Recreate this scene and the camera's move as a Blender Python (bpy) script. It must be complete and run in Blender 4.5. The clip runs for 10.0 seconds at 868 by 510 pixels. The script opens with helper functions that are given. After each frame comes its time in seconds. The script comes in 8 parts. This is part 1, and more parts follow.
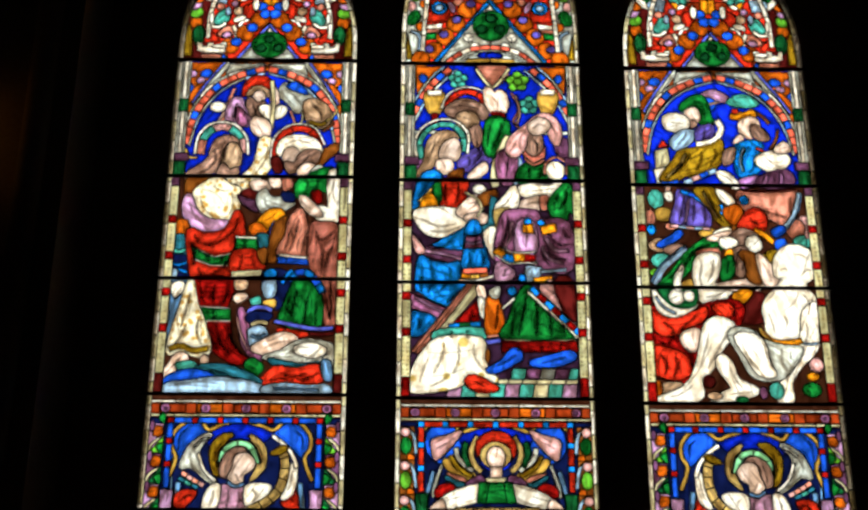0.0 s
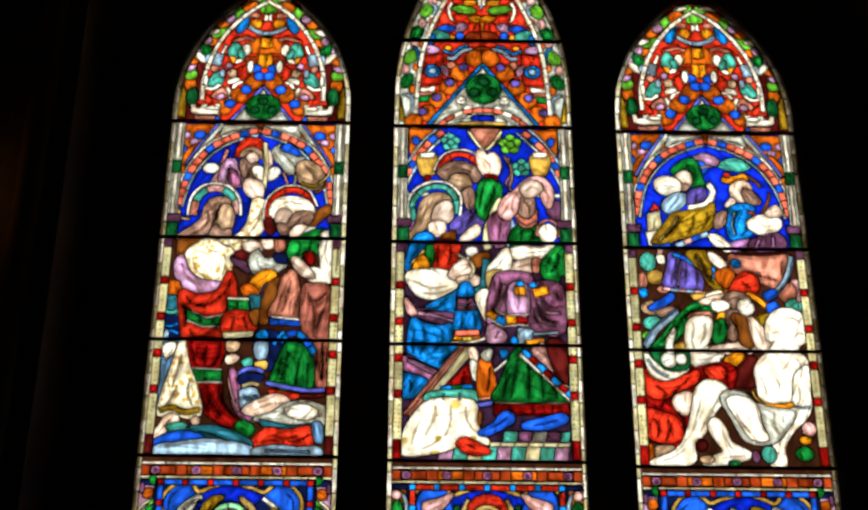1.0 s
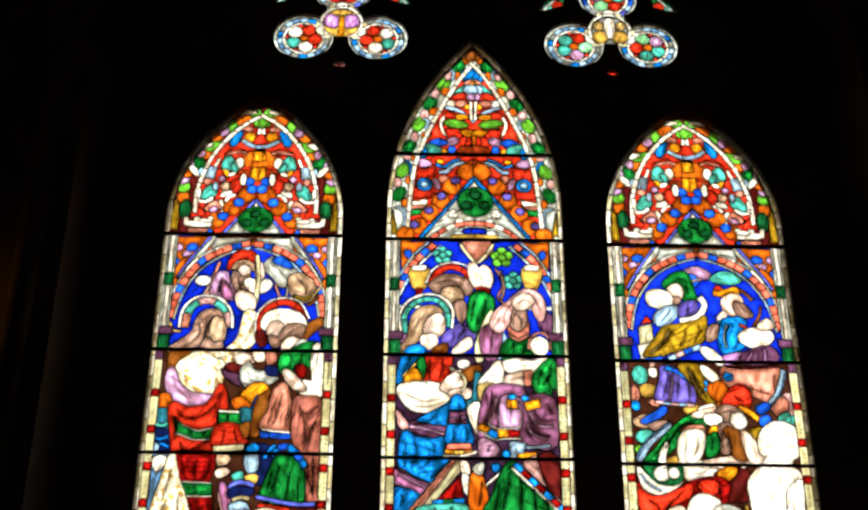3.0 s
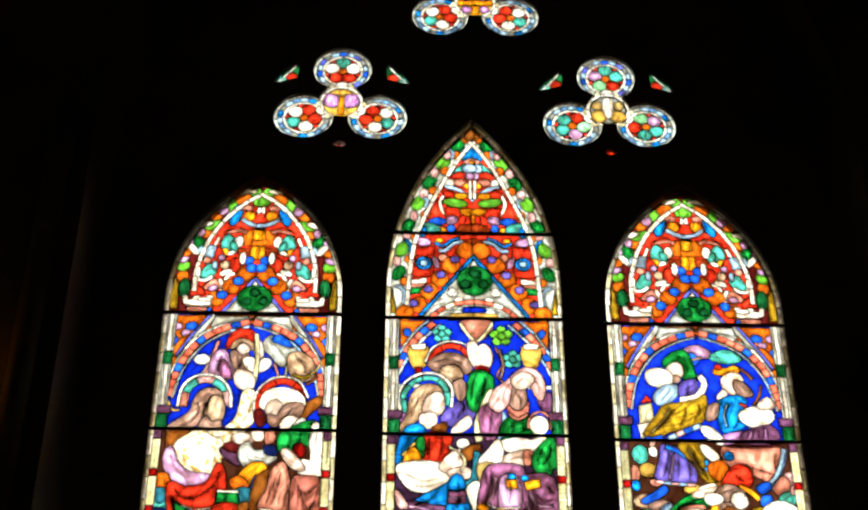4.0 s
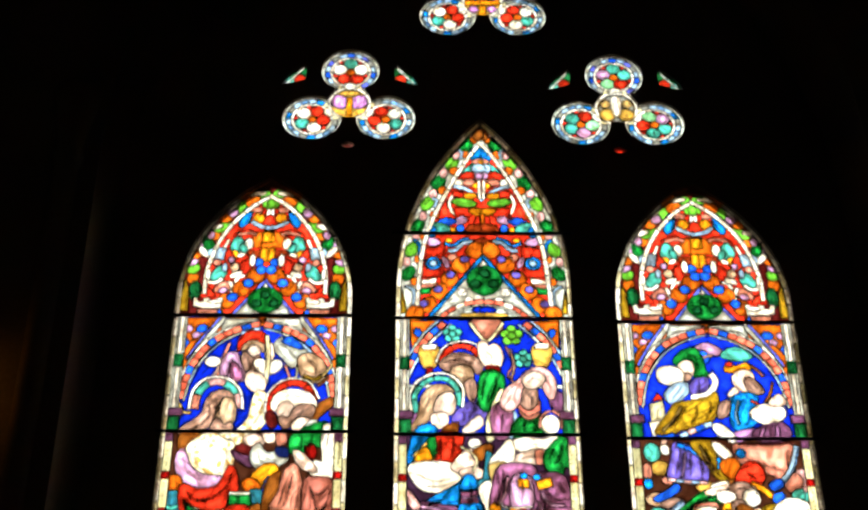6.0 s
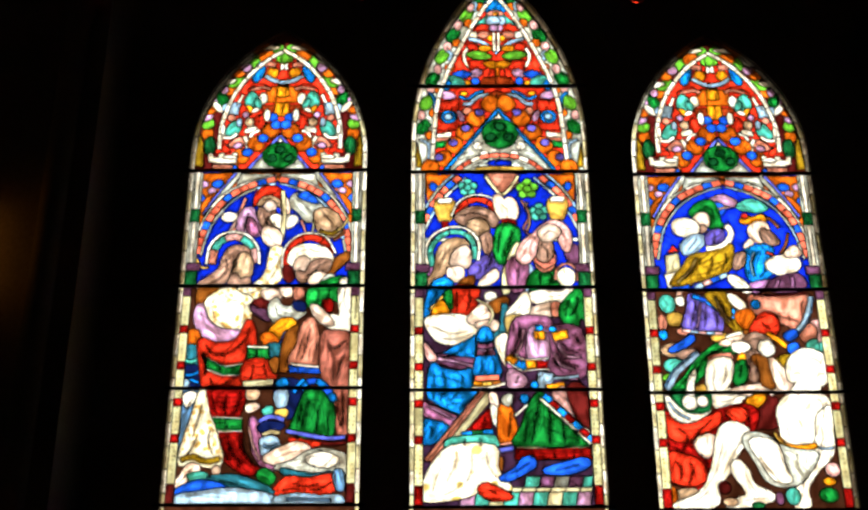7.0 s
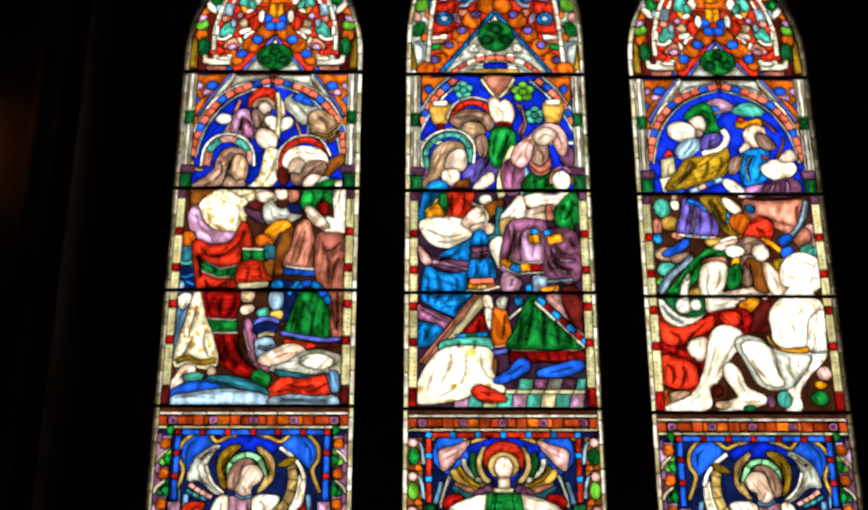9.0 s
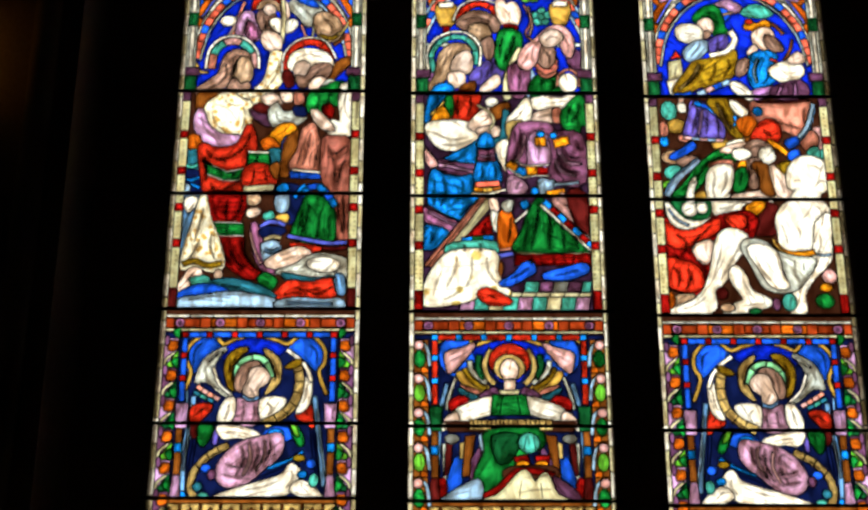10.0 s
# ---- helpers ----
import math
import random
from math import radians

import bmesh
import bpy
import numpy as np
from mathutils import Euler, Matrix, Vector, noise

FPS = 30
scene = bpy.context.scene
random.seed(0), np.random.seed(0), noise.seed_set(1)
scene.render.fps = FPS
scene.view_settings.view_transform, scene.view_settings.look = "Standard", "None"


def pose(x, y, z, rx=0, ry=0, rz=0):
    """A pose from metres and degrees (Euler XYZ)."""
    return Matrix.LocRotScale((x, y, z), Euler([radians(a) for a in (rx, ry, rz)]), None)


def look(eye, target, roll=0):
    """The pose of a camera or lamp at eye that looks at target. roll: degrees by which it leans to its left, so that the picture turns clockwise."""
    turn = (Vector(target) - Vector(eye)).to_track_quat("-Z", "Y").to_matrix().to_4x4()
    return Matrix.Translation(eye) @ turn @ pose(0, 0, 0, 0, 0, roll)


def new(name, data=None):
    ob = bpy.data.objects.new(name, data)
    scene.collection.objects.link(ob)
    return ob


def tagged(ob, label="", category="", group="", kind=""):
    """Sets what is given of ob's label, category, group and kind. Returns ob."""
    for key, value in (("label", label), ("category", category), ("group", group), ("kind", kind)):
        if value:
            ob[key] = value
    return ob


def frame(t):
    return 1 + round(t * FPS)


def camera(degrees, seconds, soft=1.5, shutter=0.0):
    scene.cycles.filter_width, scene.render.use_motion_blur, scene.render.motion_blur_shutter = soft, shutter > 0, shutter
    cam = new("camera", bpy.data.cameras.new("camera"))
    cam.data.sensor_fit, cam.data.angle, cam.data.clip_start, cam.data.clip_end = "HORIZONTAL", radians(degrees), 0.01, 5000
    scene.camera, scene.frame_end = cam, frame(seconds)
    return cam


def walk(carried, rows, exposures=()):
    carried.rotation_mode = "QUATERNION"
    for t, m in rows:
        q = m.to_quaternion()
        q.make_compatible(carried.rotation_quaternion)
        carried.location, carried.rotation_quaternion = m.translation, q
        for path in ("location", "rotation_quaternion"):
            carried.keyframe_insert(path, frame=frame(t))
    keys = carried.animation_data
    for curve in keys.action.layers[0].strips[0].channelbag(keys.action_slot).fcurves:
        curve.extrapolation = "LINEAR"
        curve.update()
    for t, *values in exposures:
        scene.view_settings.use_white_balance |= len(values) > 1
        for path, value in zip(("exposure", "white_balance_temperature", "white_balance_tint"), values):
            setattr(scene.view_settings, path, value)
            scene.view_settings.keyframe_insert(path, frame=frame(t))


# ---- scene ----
from mathutils.geometry import delaunay_2d_cdt, tessellate_polygon

cam = camera(29.6, 10.0, 2.6, 0.3)
EYE = Vector((-0.235, 0.0, 1.6))
# seconds, turn to the left, pitch up, lean
ROWS = [
    (0.0, -0.381, 27.807, 0.246),
    (0.5, -0.354, 28.706, 0.421),
    (1.0, -0.678, 29.969, 0.336),
    (1.5, -0.646, 31.083, 0.290),
    (2.0, -0.870, 32.017, -0.106),
    (2.5, -0.753, 32.972, 0.096),
    (3.0, -0.990, 33.900, 0.253),
    (3.2, -1.065, 34.609, 0.365),
    (4.5, -0.991, 37.389, 0.101),
    (5.0, -1.008, 38.113, -0.059),
    (5.2, -0.858, 38.352, -0.005),
    (6.3, -0.463, 34.642, -0.053),
    (6.5, -0.124, 32.985, 0.199),
    (7.0, 0.075, 31.556, -0.144),
    (7.5, 0.307, 30.364, 0.146),
    (8.0, 0.155, 29.540, -0.341),
    (8.5, -0.151, 29.050, 0.082),
    (9.0, -0.124, 28.173, 0.015),
    (9.5, -0.267, 26.459, 0.102),
    (10.0, 0.104, 24.795, 0.095),
]
EXPOSURES = [(0.0, 1.25), (1.0, 1.35), (2.5, 1.75), (4.5, 2.25), (5.2, 2.25), (6.5, 2.15), (7.5, 1.75), (8.5, 1.6), (10.0, 1.35)]
walk(cam, [(t, Matrix.Translation(EYE) @ pose(0, 0, 0, 0, 0, yaw) @ pose(0, 0, 0, 90 + pitch) @ pose(0, 0, 0, 0, 0, roll))
           for t, yaw, pitch, roll in ROWS], EXPOSURES)

# ---- light: an overcast sky outside the windows ----
world = bpy.data.worlds.new("overcast_sky")
scene.world = world
world.use_nodes = True
wn, wl = world.node_tree.nodes, world.node_tree.links
sky = wn.new("ShaderNodeTexSky")
sky.sky_type, sky.sun_disc = "NISHITA", False
sky.sun_elevation, sky.sun_rotation = radians(50), radians(150)
sky.air_density, sky.dust_density = 1.0, 6.0
grey = wn.new("ShaderNodeHueSaturation")
grey.inputs["Saturation"].default_value = 0.12
wl.new(sky.outputs[0], grey.inputs["Color"])
cloud = wn.new("ShaderNodeMix")
cloud.data_type = "RGBA"
cloud.inputs["Factor"].default_value = 0.975
cloud.inputs["B"].default_value = (6.15, 6.5, 6.15, 1)
wl.new(grey.outputs[0], cloud.inputs["A"])
wl.new(cloud.outputs["Result"], wn["Background"].inputs["Color"])
wn["Background"].inputs["Strength"].default_value = 0.15

sun = new("sun", bpy.data.lights.new("sun", "SUN"))
sun.data.energy, sun.data.angle, sun.data.color = 0.8, radians(20), (1.0, 0.96, 0.9)
sun.matrix_world = look((4, -8, 14), (0, 5, 3))

# ---- materials ----
def shader(name):
    m = bpy.data.materials.new(name)
    m.use_nodes = True
    nt = m.node_tree
    nt.nodes.clear()
    out = nt.nodes.new("ShaderNodeOutputMaterial")
    return m, nt.nodes, nt.links, out


def linear(hexa):
    c = [int(hexa[i:i + 2], 16) / 255 for i in (0, 2, 4)]
    return [x / 12.92 if x <= 0.04045 else ((x + 0.055) / 1.055) ** 2.4 for x in c]


def ramp(nodes, stops):
    r = nodes.new("ShaderNodeValToRGB")
    while len(r.color_ramp.elements) < len(stops):
        r.color_ramp.elements.new(0.5)
    for e, (p, c) in zip(r.color_ramp.elements, stops):
        e.position, e.color = p, (*c, 1)
    return r


def glass(name, hexa, pattern="", gain=1.0, fold=0.55):
    """Pot-metal glass: the tint of one pass through a face is the root of the sheet's colour. Brown-black glass paint, fired on in streaks, shades it."""
    m, n, l, out = shader("glass_" + name)
    tint = [min(1.0, (c * gain)) ** 0.5 for c in linear(hexa)]
    geo = n.new("ShaderNodeNewGeometry")
    info = n.new("ShaderNodeObjectInfo")
    # the sheet: seeds, thickness, a shade of its own for each piece
    sheet = n.new("ShaderNodeTexNoise")
    sheet.inputs["Scale"].default_value, sheet.inputs["Detail"].default_value = 22, 3
    l.new(geo.outputs["Position"], sheet.inputs["Vector"])
    hue = n.new("ShaderNodeHueSaturation")
    hue.inputs["Color"].default_value = (*tint, 1)
    vary = n.new("ShaderNodeMapRange")
    vary.inputs["To Min"].default_value, vary.inputs["To Max"].default_value = 0.82, 1.1
    l.new(info.outputs["Random"], vary.inputs["Value"])
    mul = n.new("ShaderNodeMath")
    mul.operation = "MULTIPLY"
    sr = n.new("ShaderNodeMapRange")
    sr.inputs["From Min"].default_value, sr.inputs["From Max"].default_value = 0.3, 0.7
    sr.inputs["To Min"].default_value, sr.inputs["To Max"].default_value = 0.8, 1.12
    l.new(sheet.outputs["Fac"], sr.inputs["Value"])
    l.new(vary.outputs[0], mul.inputs[0])
    l.new(sr.outputs[0], mul.inputs[1])
    l.new(mul.outputs[0], hue.inputs["Value"])
    colour = hue.outputs[0]
    # fired paint in soft upright streaks, turned anew for each piece
    turn = n.new("ShaderNodeVectorRotate")
    turn.rotation_type = "Y_AXIS"
    ang = n.new("ShaderNodeMapRange")
    ang.inputs["To Min"].default_value, ang.inputs["To Max"].default_value = -0.7, 0.7
    l.new(info.outputs["Random"], ang.inputs["Value"])
    l.new(geo.outputs["Position"], turn.inputs["Vector"])
    l.new(ang.outputs[0], turn.inputs["Angle"])
    stretch = n.new("ShaderNodeMapping")
    stretch.inputs["Scale"].default_value = (30, 20, 12)
    l.new(turn.outputs[0], stretch.inputs["Vector"])
    streak = n.new("ShaderNodeTexNoise")
    streak.inputs["Scale"].default_value, streak.inputs["Detail"].default_value = 1.0, 2
    streak.inputs["Distortion"].default_value = 0.6
    l.new(stretch.outputs[0], streak.inputs["Vector"])
    low = 1 - fold
    paint = ramp(n, [(0.36, (low, low * 0.93, low * 0.85)), (0.56, (1, 1, 1))])
    l.new(streak.outputs["Fac"], paint.inputs["Fac"])
    mix = n.new("ShaderNodeMix")
    mix.data_type, mix.blend_type = "RGBA", "MULTIPLY"
    mix.inputs["Factor"].default_value = 1.0
    l.new(colour, mix.inputs["A"])
    l.new(paint.outputs[0], mix.inputs["B"])
    colour = mix.outputs["Result"]
    if pattern:
        spots = n.new("ShaderNodeTexVoronoi")
        spots.inputs["Scale"].default_value = {"brocade": 46, "diaper": 62, "sprig": 17}[pattern]
        spots.inputs["Randomness"].default_value = {"brocade": 0.8, "diaper": 0.25, "sprig": 0.5}[pattern]
        flat = n.new("ShaderNodeMapping")
        flat.inputs["Scale"].default_value = (1, 0, 1)
        l.new(geo.outputs["Position"], flat.inputs["Vector"])
        l.new(flat.outputs[0], spots.inputs["Vector"])
        gold = {"brocade": (0.8, 0.64, 0.36), "diaper": (0.62, 0.58, 0.42), "sprig": (0.8, 0.7, 0.4)}[pattern]
        edge = {"brocade": 0.36, "diaper": 0.24, "sprig": 0.27}[pattern]
        pr = ramp(n, [(edge, gold), (edge + 0.07, (1, 1, 1))])
        l.new(spots.outputs["Distance"], pr.inputs["Fac"])
        mix2 = n.new("ShaderNodeMix")
        mix2.data_type, mix2.blend_type = "RGBA", "MULTIPLY"
        mix2.inputs["Factor"].default_value = 1.0
        l.new(colour, mix2.inputs["A"])
        l.new(pr.outputs[0], mix2.inputs["B"])
        colour = mix2.outputs["Result"]
    clear = n.new("ShaderNodeBsdfTransparent")
    l.new(colour, clear.inputs["Color"])
    gloss = n.new("ShaderNodeBsdfGlossy")
    gloss.inputs["Roughness"].default_value = 0.12
    fres = n.new("ShaderNodeFresnel")
    fres.inputs["IOR"].default_value = 1.35
    both = n.new("ShaderNodeMixShader")
    l.new(fres.outputs[0], both.inputs[0])
    l.new(clear.outputs[0], both.inputs[1])
    l.new(gloss.outputs[0], both.inputs[2])
    l.new(both.outputs[0], out.inputs["Surface"])
    return m


def solid(name, rgb, rough, metal=0.0, grain=14.0, depth=0.3, bump=0.25):
    """Stone, lead or iron: base colour with blotches and fine grain, and a bump."""
    m, n, l, out = shader(name)
    b = n.new("ShaderNodeBsdfPrincipled")
    b.inputs["Roughness"].default_value, b.inputs["Metallic"].default_value = rough, metal
    geo = n.new("ShaderNodeNewGeometry")
    big, fine = n.new("ShaderNodeTexNoise"), n.new("ShaderNodeTexNoise")
    big.inputs["Scale"].default_value, fine.inputs["Scale"].default_value = grain * 0.15, grain * 6
    big.inputs["Detail"].default_value = fine.inputs["Detail"].default_value = 5
    l.new(geo.outputs["Position"], big.inputs["Vector"])
    l.new(geo.outputs["Position"], fine.inputs["Vector"])
    add = n.new("ShaderNodeMath")
    add.operation = "ADD"
    l.new(big.outputs["Fac"], add.inputs[0])
    l.new(fine.outputs["Fac"], add.inputs[1])
    half = n.new("ShaderNodeMath")
    half.operation = "MULTIPLY"
    half.inputs[1].default_value = 0.5
    l.new(add.outputs[0], half.inputs[0])
    r = ramp(n, [(0.3, tuple(c * (1 - depth) for c in rgb)), (0.7, tuple(c * (1 + depth) for c in rgb))])
    l.new(half.outputs[0], r.inputs["Fac"])
    l.new(r.outputs[0], b.inputs["Base Color"])
    bp = n.new("ShaderNodeBump")
    bp.inputs["Strength"].default_value, bp.inputs["Distance"].default_value = bump, 0.004
    l.new(fine.outputs["Fac"], bp.inputs["Height"])
    l.new(bp.outputs[0], b.inputs["Normal"])
    l.new(b.outputs[0], out.inputs["Surface"])
    return m


STONE = solid("dark_limestone", (0.34, 0.29, 0.24), 0.9)
PLASTER = solid("old_plaster", (0.6, 0.53, 0.44), 0.95)
FLOOR = solid("floor_stone", (0.3, 0.26, 0.22), 0.7)
LEAD = solid("lead", (0.035, 0.033, 0.032), 0.75, 0.3, 60)
IRON = solid("iron", (0.02, 0.018, 0.017), 0.6, 0.6, 60)


def wash_paint(name, rgb):
    """Thin brown glass paint that lets part of the light through, stippled."""
    m, n, l, out = shader(name)
    geo = n.new("ShaderNodeNewGeometry")
    stipple = n.new("ShaderNodeTexNoise")
    stipple.inputs["Scale"].default_value, stipple.inputs["Detail"].default_value = 90, 4
    l.new(geo.outputs["Position"], stipple.inputs["Vector"])
    r = ramp(n, [(0.35, rgb), (0.68, tuple(c ** 0.45 for c in rgb))])
    l.new(stipple.outputs["Fac"], r.inputs["Fac"])
    clear = n.new("ShaderNodeBsdfTransparent")
    l.new(r.outputs[0], clear.inputs["Color"])
    l.new(clear.outputs[0], out.inputs["Surface"])
    return m


WASHES = [wash_paint("heavy_glass_paint", (0.1, 0.085, 0.075)), wash_paint("middle_glass_paint", (0.34, 0.3, 0.27)), wash_paint("thin_glass_paint", (0.62, 0.58, 0.54))]
PAINT = solid("fired_paint", (0.03, 0.018, 0.01), 0.8, 0.0, 60)

GLASS = {}
for name, hexa, pattern, fold in (
    ("white", "F6EFE2", "", 0.19),
    ("cream", "C6BC96", "", 0.22),
    ("flesh", "ECCFC0", "", 0.3),
    ("ruby", "A81410", "", 0.56),
    ("red", "E4361E", "", 0.38),
    ("salmon", "E2907A", "", 0.38),
    ("maroon", "521412", "", 0.38),
    ("rust", "8A3010", "", 0.38),
    ("blue", "0C26C4", "", 0.34),
    ("royal", "1C58E0", "", 0.38),
    ("navy", "0A1238", "", 0.38),
    ("sky", "1488F0", "", 0.45),
    ("paleblue", "A8CCF0", "", 0.34),
    ("periwinkle", "5C66D8", "", 0.38),
    ("teal", "46A496", "", 0.38),
    ("sea", "2C7890", "", 0.38),
    ("green", "188A38", "", 0.52),
    ("lime", "60AA30", "", 0.38),
    ("emerald", "145C30", "", 0.38),
    ("mint", "8CD8A0", "", 0.38),
    ("amber", "EC9418", "", 0.38),
    ("gold", "BE9440", "", 0.38),
    ("brown", "7C4416", "", 0.38),
    ("orange", "C85E12", "", 0.38),
    ("purple", "7060CC", "", 0.38),
    ("mauve", "B06C9A", "", 0.52),
    ("lilac", "CC9CCC", "", 0.38),
    ("violet", "D898E8", "", 0.38),
    ("plum", "704468", "", 0.38),
    ("pink", "ECB4B4", "", 0.3),
    ("grey", "74746E", "", 0.38),
    ("silver", "C8CCC4", "", 0.3),
    ("hair", "B08A7A", "", 0.38),
    ("bark", "34190E", "", 0.3),
    ("aubergine", "2E1A2E", "", 0.38),
    ("coral", "E86C54", "", 0.38),
    ("terracotta", "C87464", "", 0.38),
    ("steel", "6C9CD0", "", 0.38),
    ("rose", "CE9ABC", "", 0.38),
    ("straw", "DCBC74", "", 0.38),
    ("olive", "A8841C", "", 0.38),
    ("sand", "D2AE8E", "", 0.38),
    ("diaper", "B4AC84", "diaper", 0.15),
    ("brocade", "F6EDD2", "brocade", 0.22),
    ("sprig", "FBF3E2", "sprig", 0.22),
):
    GLASS[name] = glass(name, hexa, pattern, 1.0, 0.9 * fold)



# ---- building blocks ----
def link_mesh(name, verts, faces, material, parent=None, label="", smooth=False):
    me = bpy.data.meshes.new(name)
    me.from_pydata(verts, [], faces)
    me.materials.append(material)
    if smooth:
        me.shade_smooth()
    ob = new(name, me)
    if parent is not None:
        ob.parent = parent
    return tagged(ob, label)


def partition(polys):
    """Cuts overlapping outlines into triangles, each with the numbers of the outlines that hold it."""
    verts, faces = [], []
    for p in polys:
        area = sum(a[0] * b[1] - b[0] * a[1] for a, b in zip(p, p[1:] + p[:1]))
        q = p if area > 0 else p[::-1]
        faces.append(list(range(len(verts), len(verts) + len(q))))
        verts += [Vector(v) for v in q]
    v, _, f, _, _, owners = delaunay_2d_cdt(verts, [], faces, 1, 1e-5)
    return v, f, owners


def plate(name, outer, holes, y0, y1, material):
    """An upright wall in the plane of x and z, from y0 to y1 deep, with openings right through it."""
    v, f, own = partition([outer] + holes)
    keep = [t for t, o in zip(f, own) if 0 in o and len(o) == 1]
    verts = [(p[0], y0, p[1]) for p in v] + [(p[0], y1, p[1]) for p in v]
    k = len(v)
    faces = [tuple(t) for t in keep] + [tuple(i + k for i in reversed(t)) for t in keep]
    seen = {}
    for t in keep:
        for a, b in zip(t, (*t[1:], t[0])):
            seen[(a, b)] = True
    for a, b in seen:
        if (b, a) not in seen:
            faces.append((b, a, a + k, b + k))
    return link_mesh(name, verts, faces, material)


def box(name, x0, y0, z0, x1, y1, z1, material):
    v = [(x, y, z) for x in (x0, x1) for y in (y0, y1) for z in (z0, z1)]
    f = [(0, 1, 3, 2), (4, 6, 7, 5), (0, 4, 5, 1), (2, 3, 7, 6), (0, 2, 6, 4), (1, 5, 7, 3)]
    return link_mesh(name, v, f, material)


def lathe(name, profile, x, y, material, parent=None, n=24, label=""):
    """A turned upright thing from (radius, z) pairs."""
    v = [(x + r * math.cos(2 * math.pi * i / n), y + r * math.sin(2 * math.pi * i / n), z) for r, z in profile for i in range(n)]
    f = [(k * n + i, k * n + (i + 1) % n, (k + 1) * n + (i + 1) % n, (k + 1) * n + i) for k in range(len(profile) - 1) for i in range(n)]
    f += [tuple(range(n))[::-1], tuple(range(len(v) - n, len(v)))]
    return link_mesh(name, v, f, material, parent, label, True)


def smooth_loop(p, steps=4, closed=True):
    out, n = [], len(p)
    for i in range(n if closed else n - 1):
        if closed:
            a, b, c, d = p[i - 1], p[i], p[(i + 1) % n], p[(i + 2) % n]
        else:
            a, b, c, d = p[max(i - 1, 0)], p[i], p[i + 1], p[min(i + 2, n - 1)]
        for k in range(steps):
            t = k / steps
            out.append(tuple(0.5 * (2 * b[j] + (c[j] - a[j]) * t + (2 * a[j] - 5 * b[j] + 4 * c[j] - d[j]) * t * t
                                    + (3 * b[j] - a[j] - 3 * c[j] + d[j]) * t ** 3) for j in (0, 1)))
    return out if closed else out + [p[-1]]


def pairs(xy):
    return list(zip(xy[0::2], xy[1::2]))


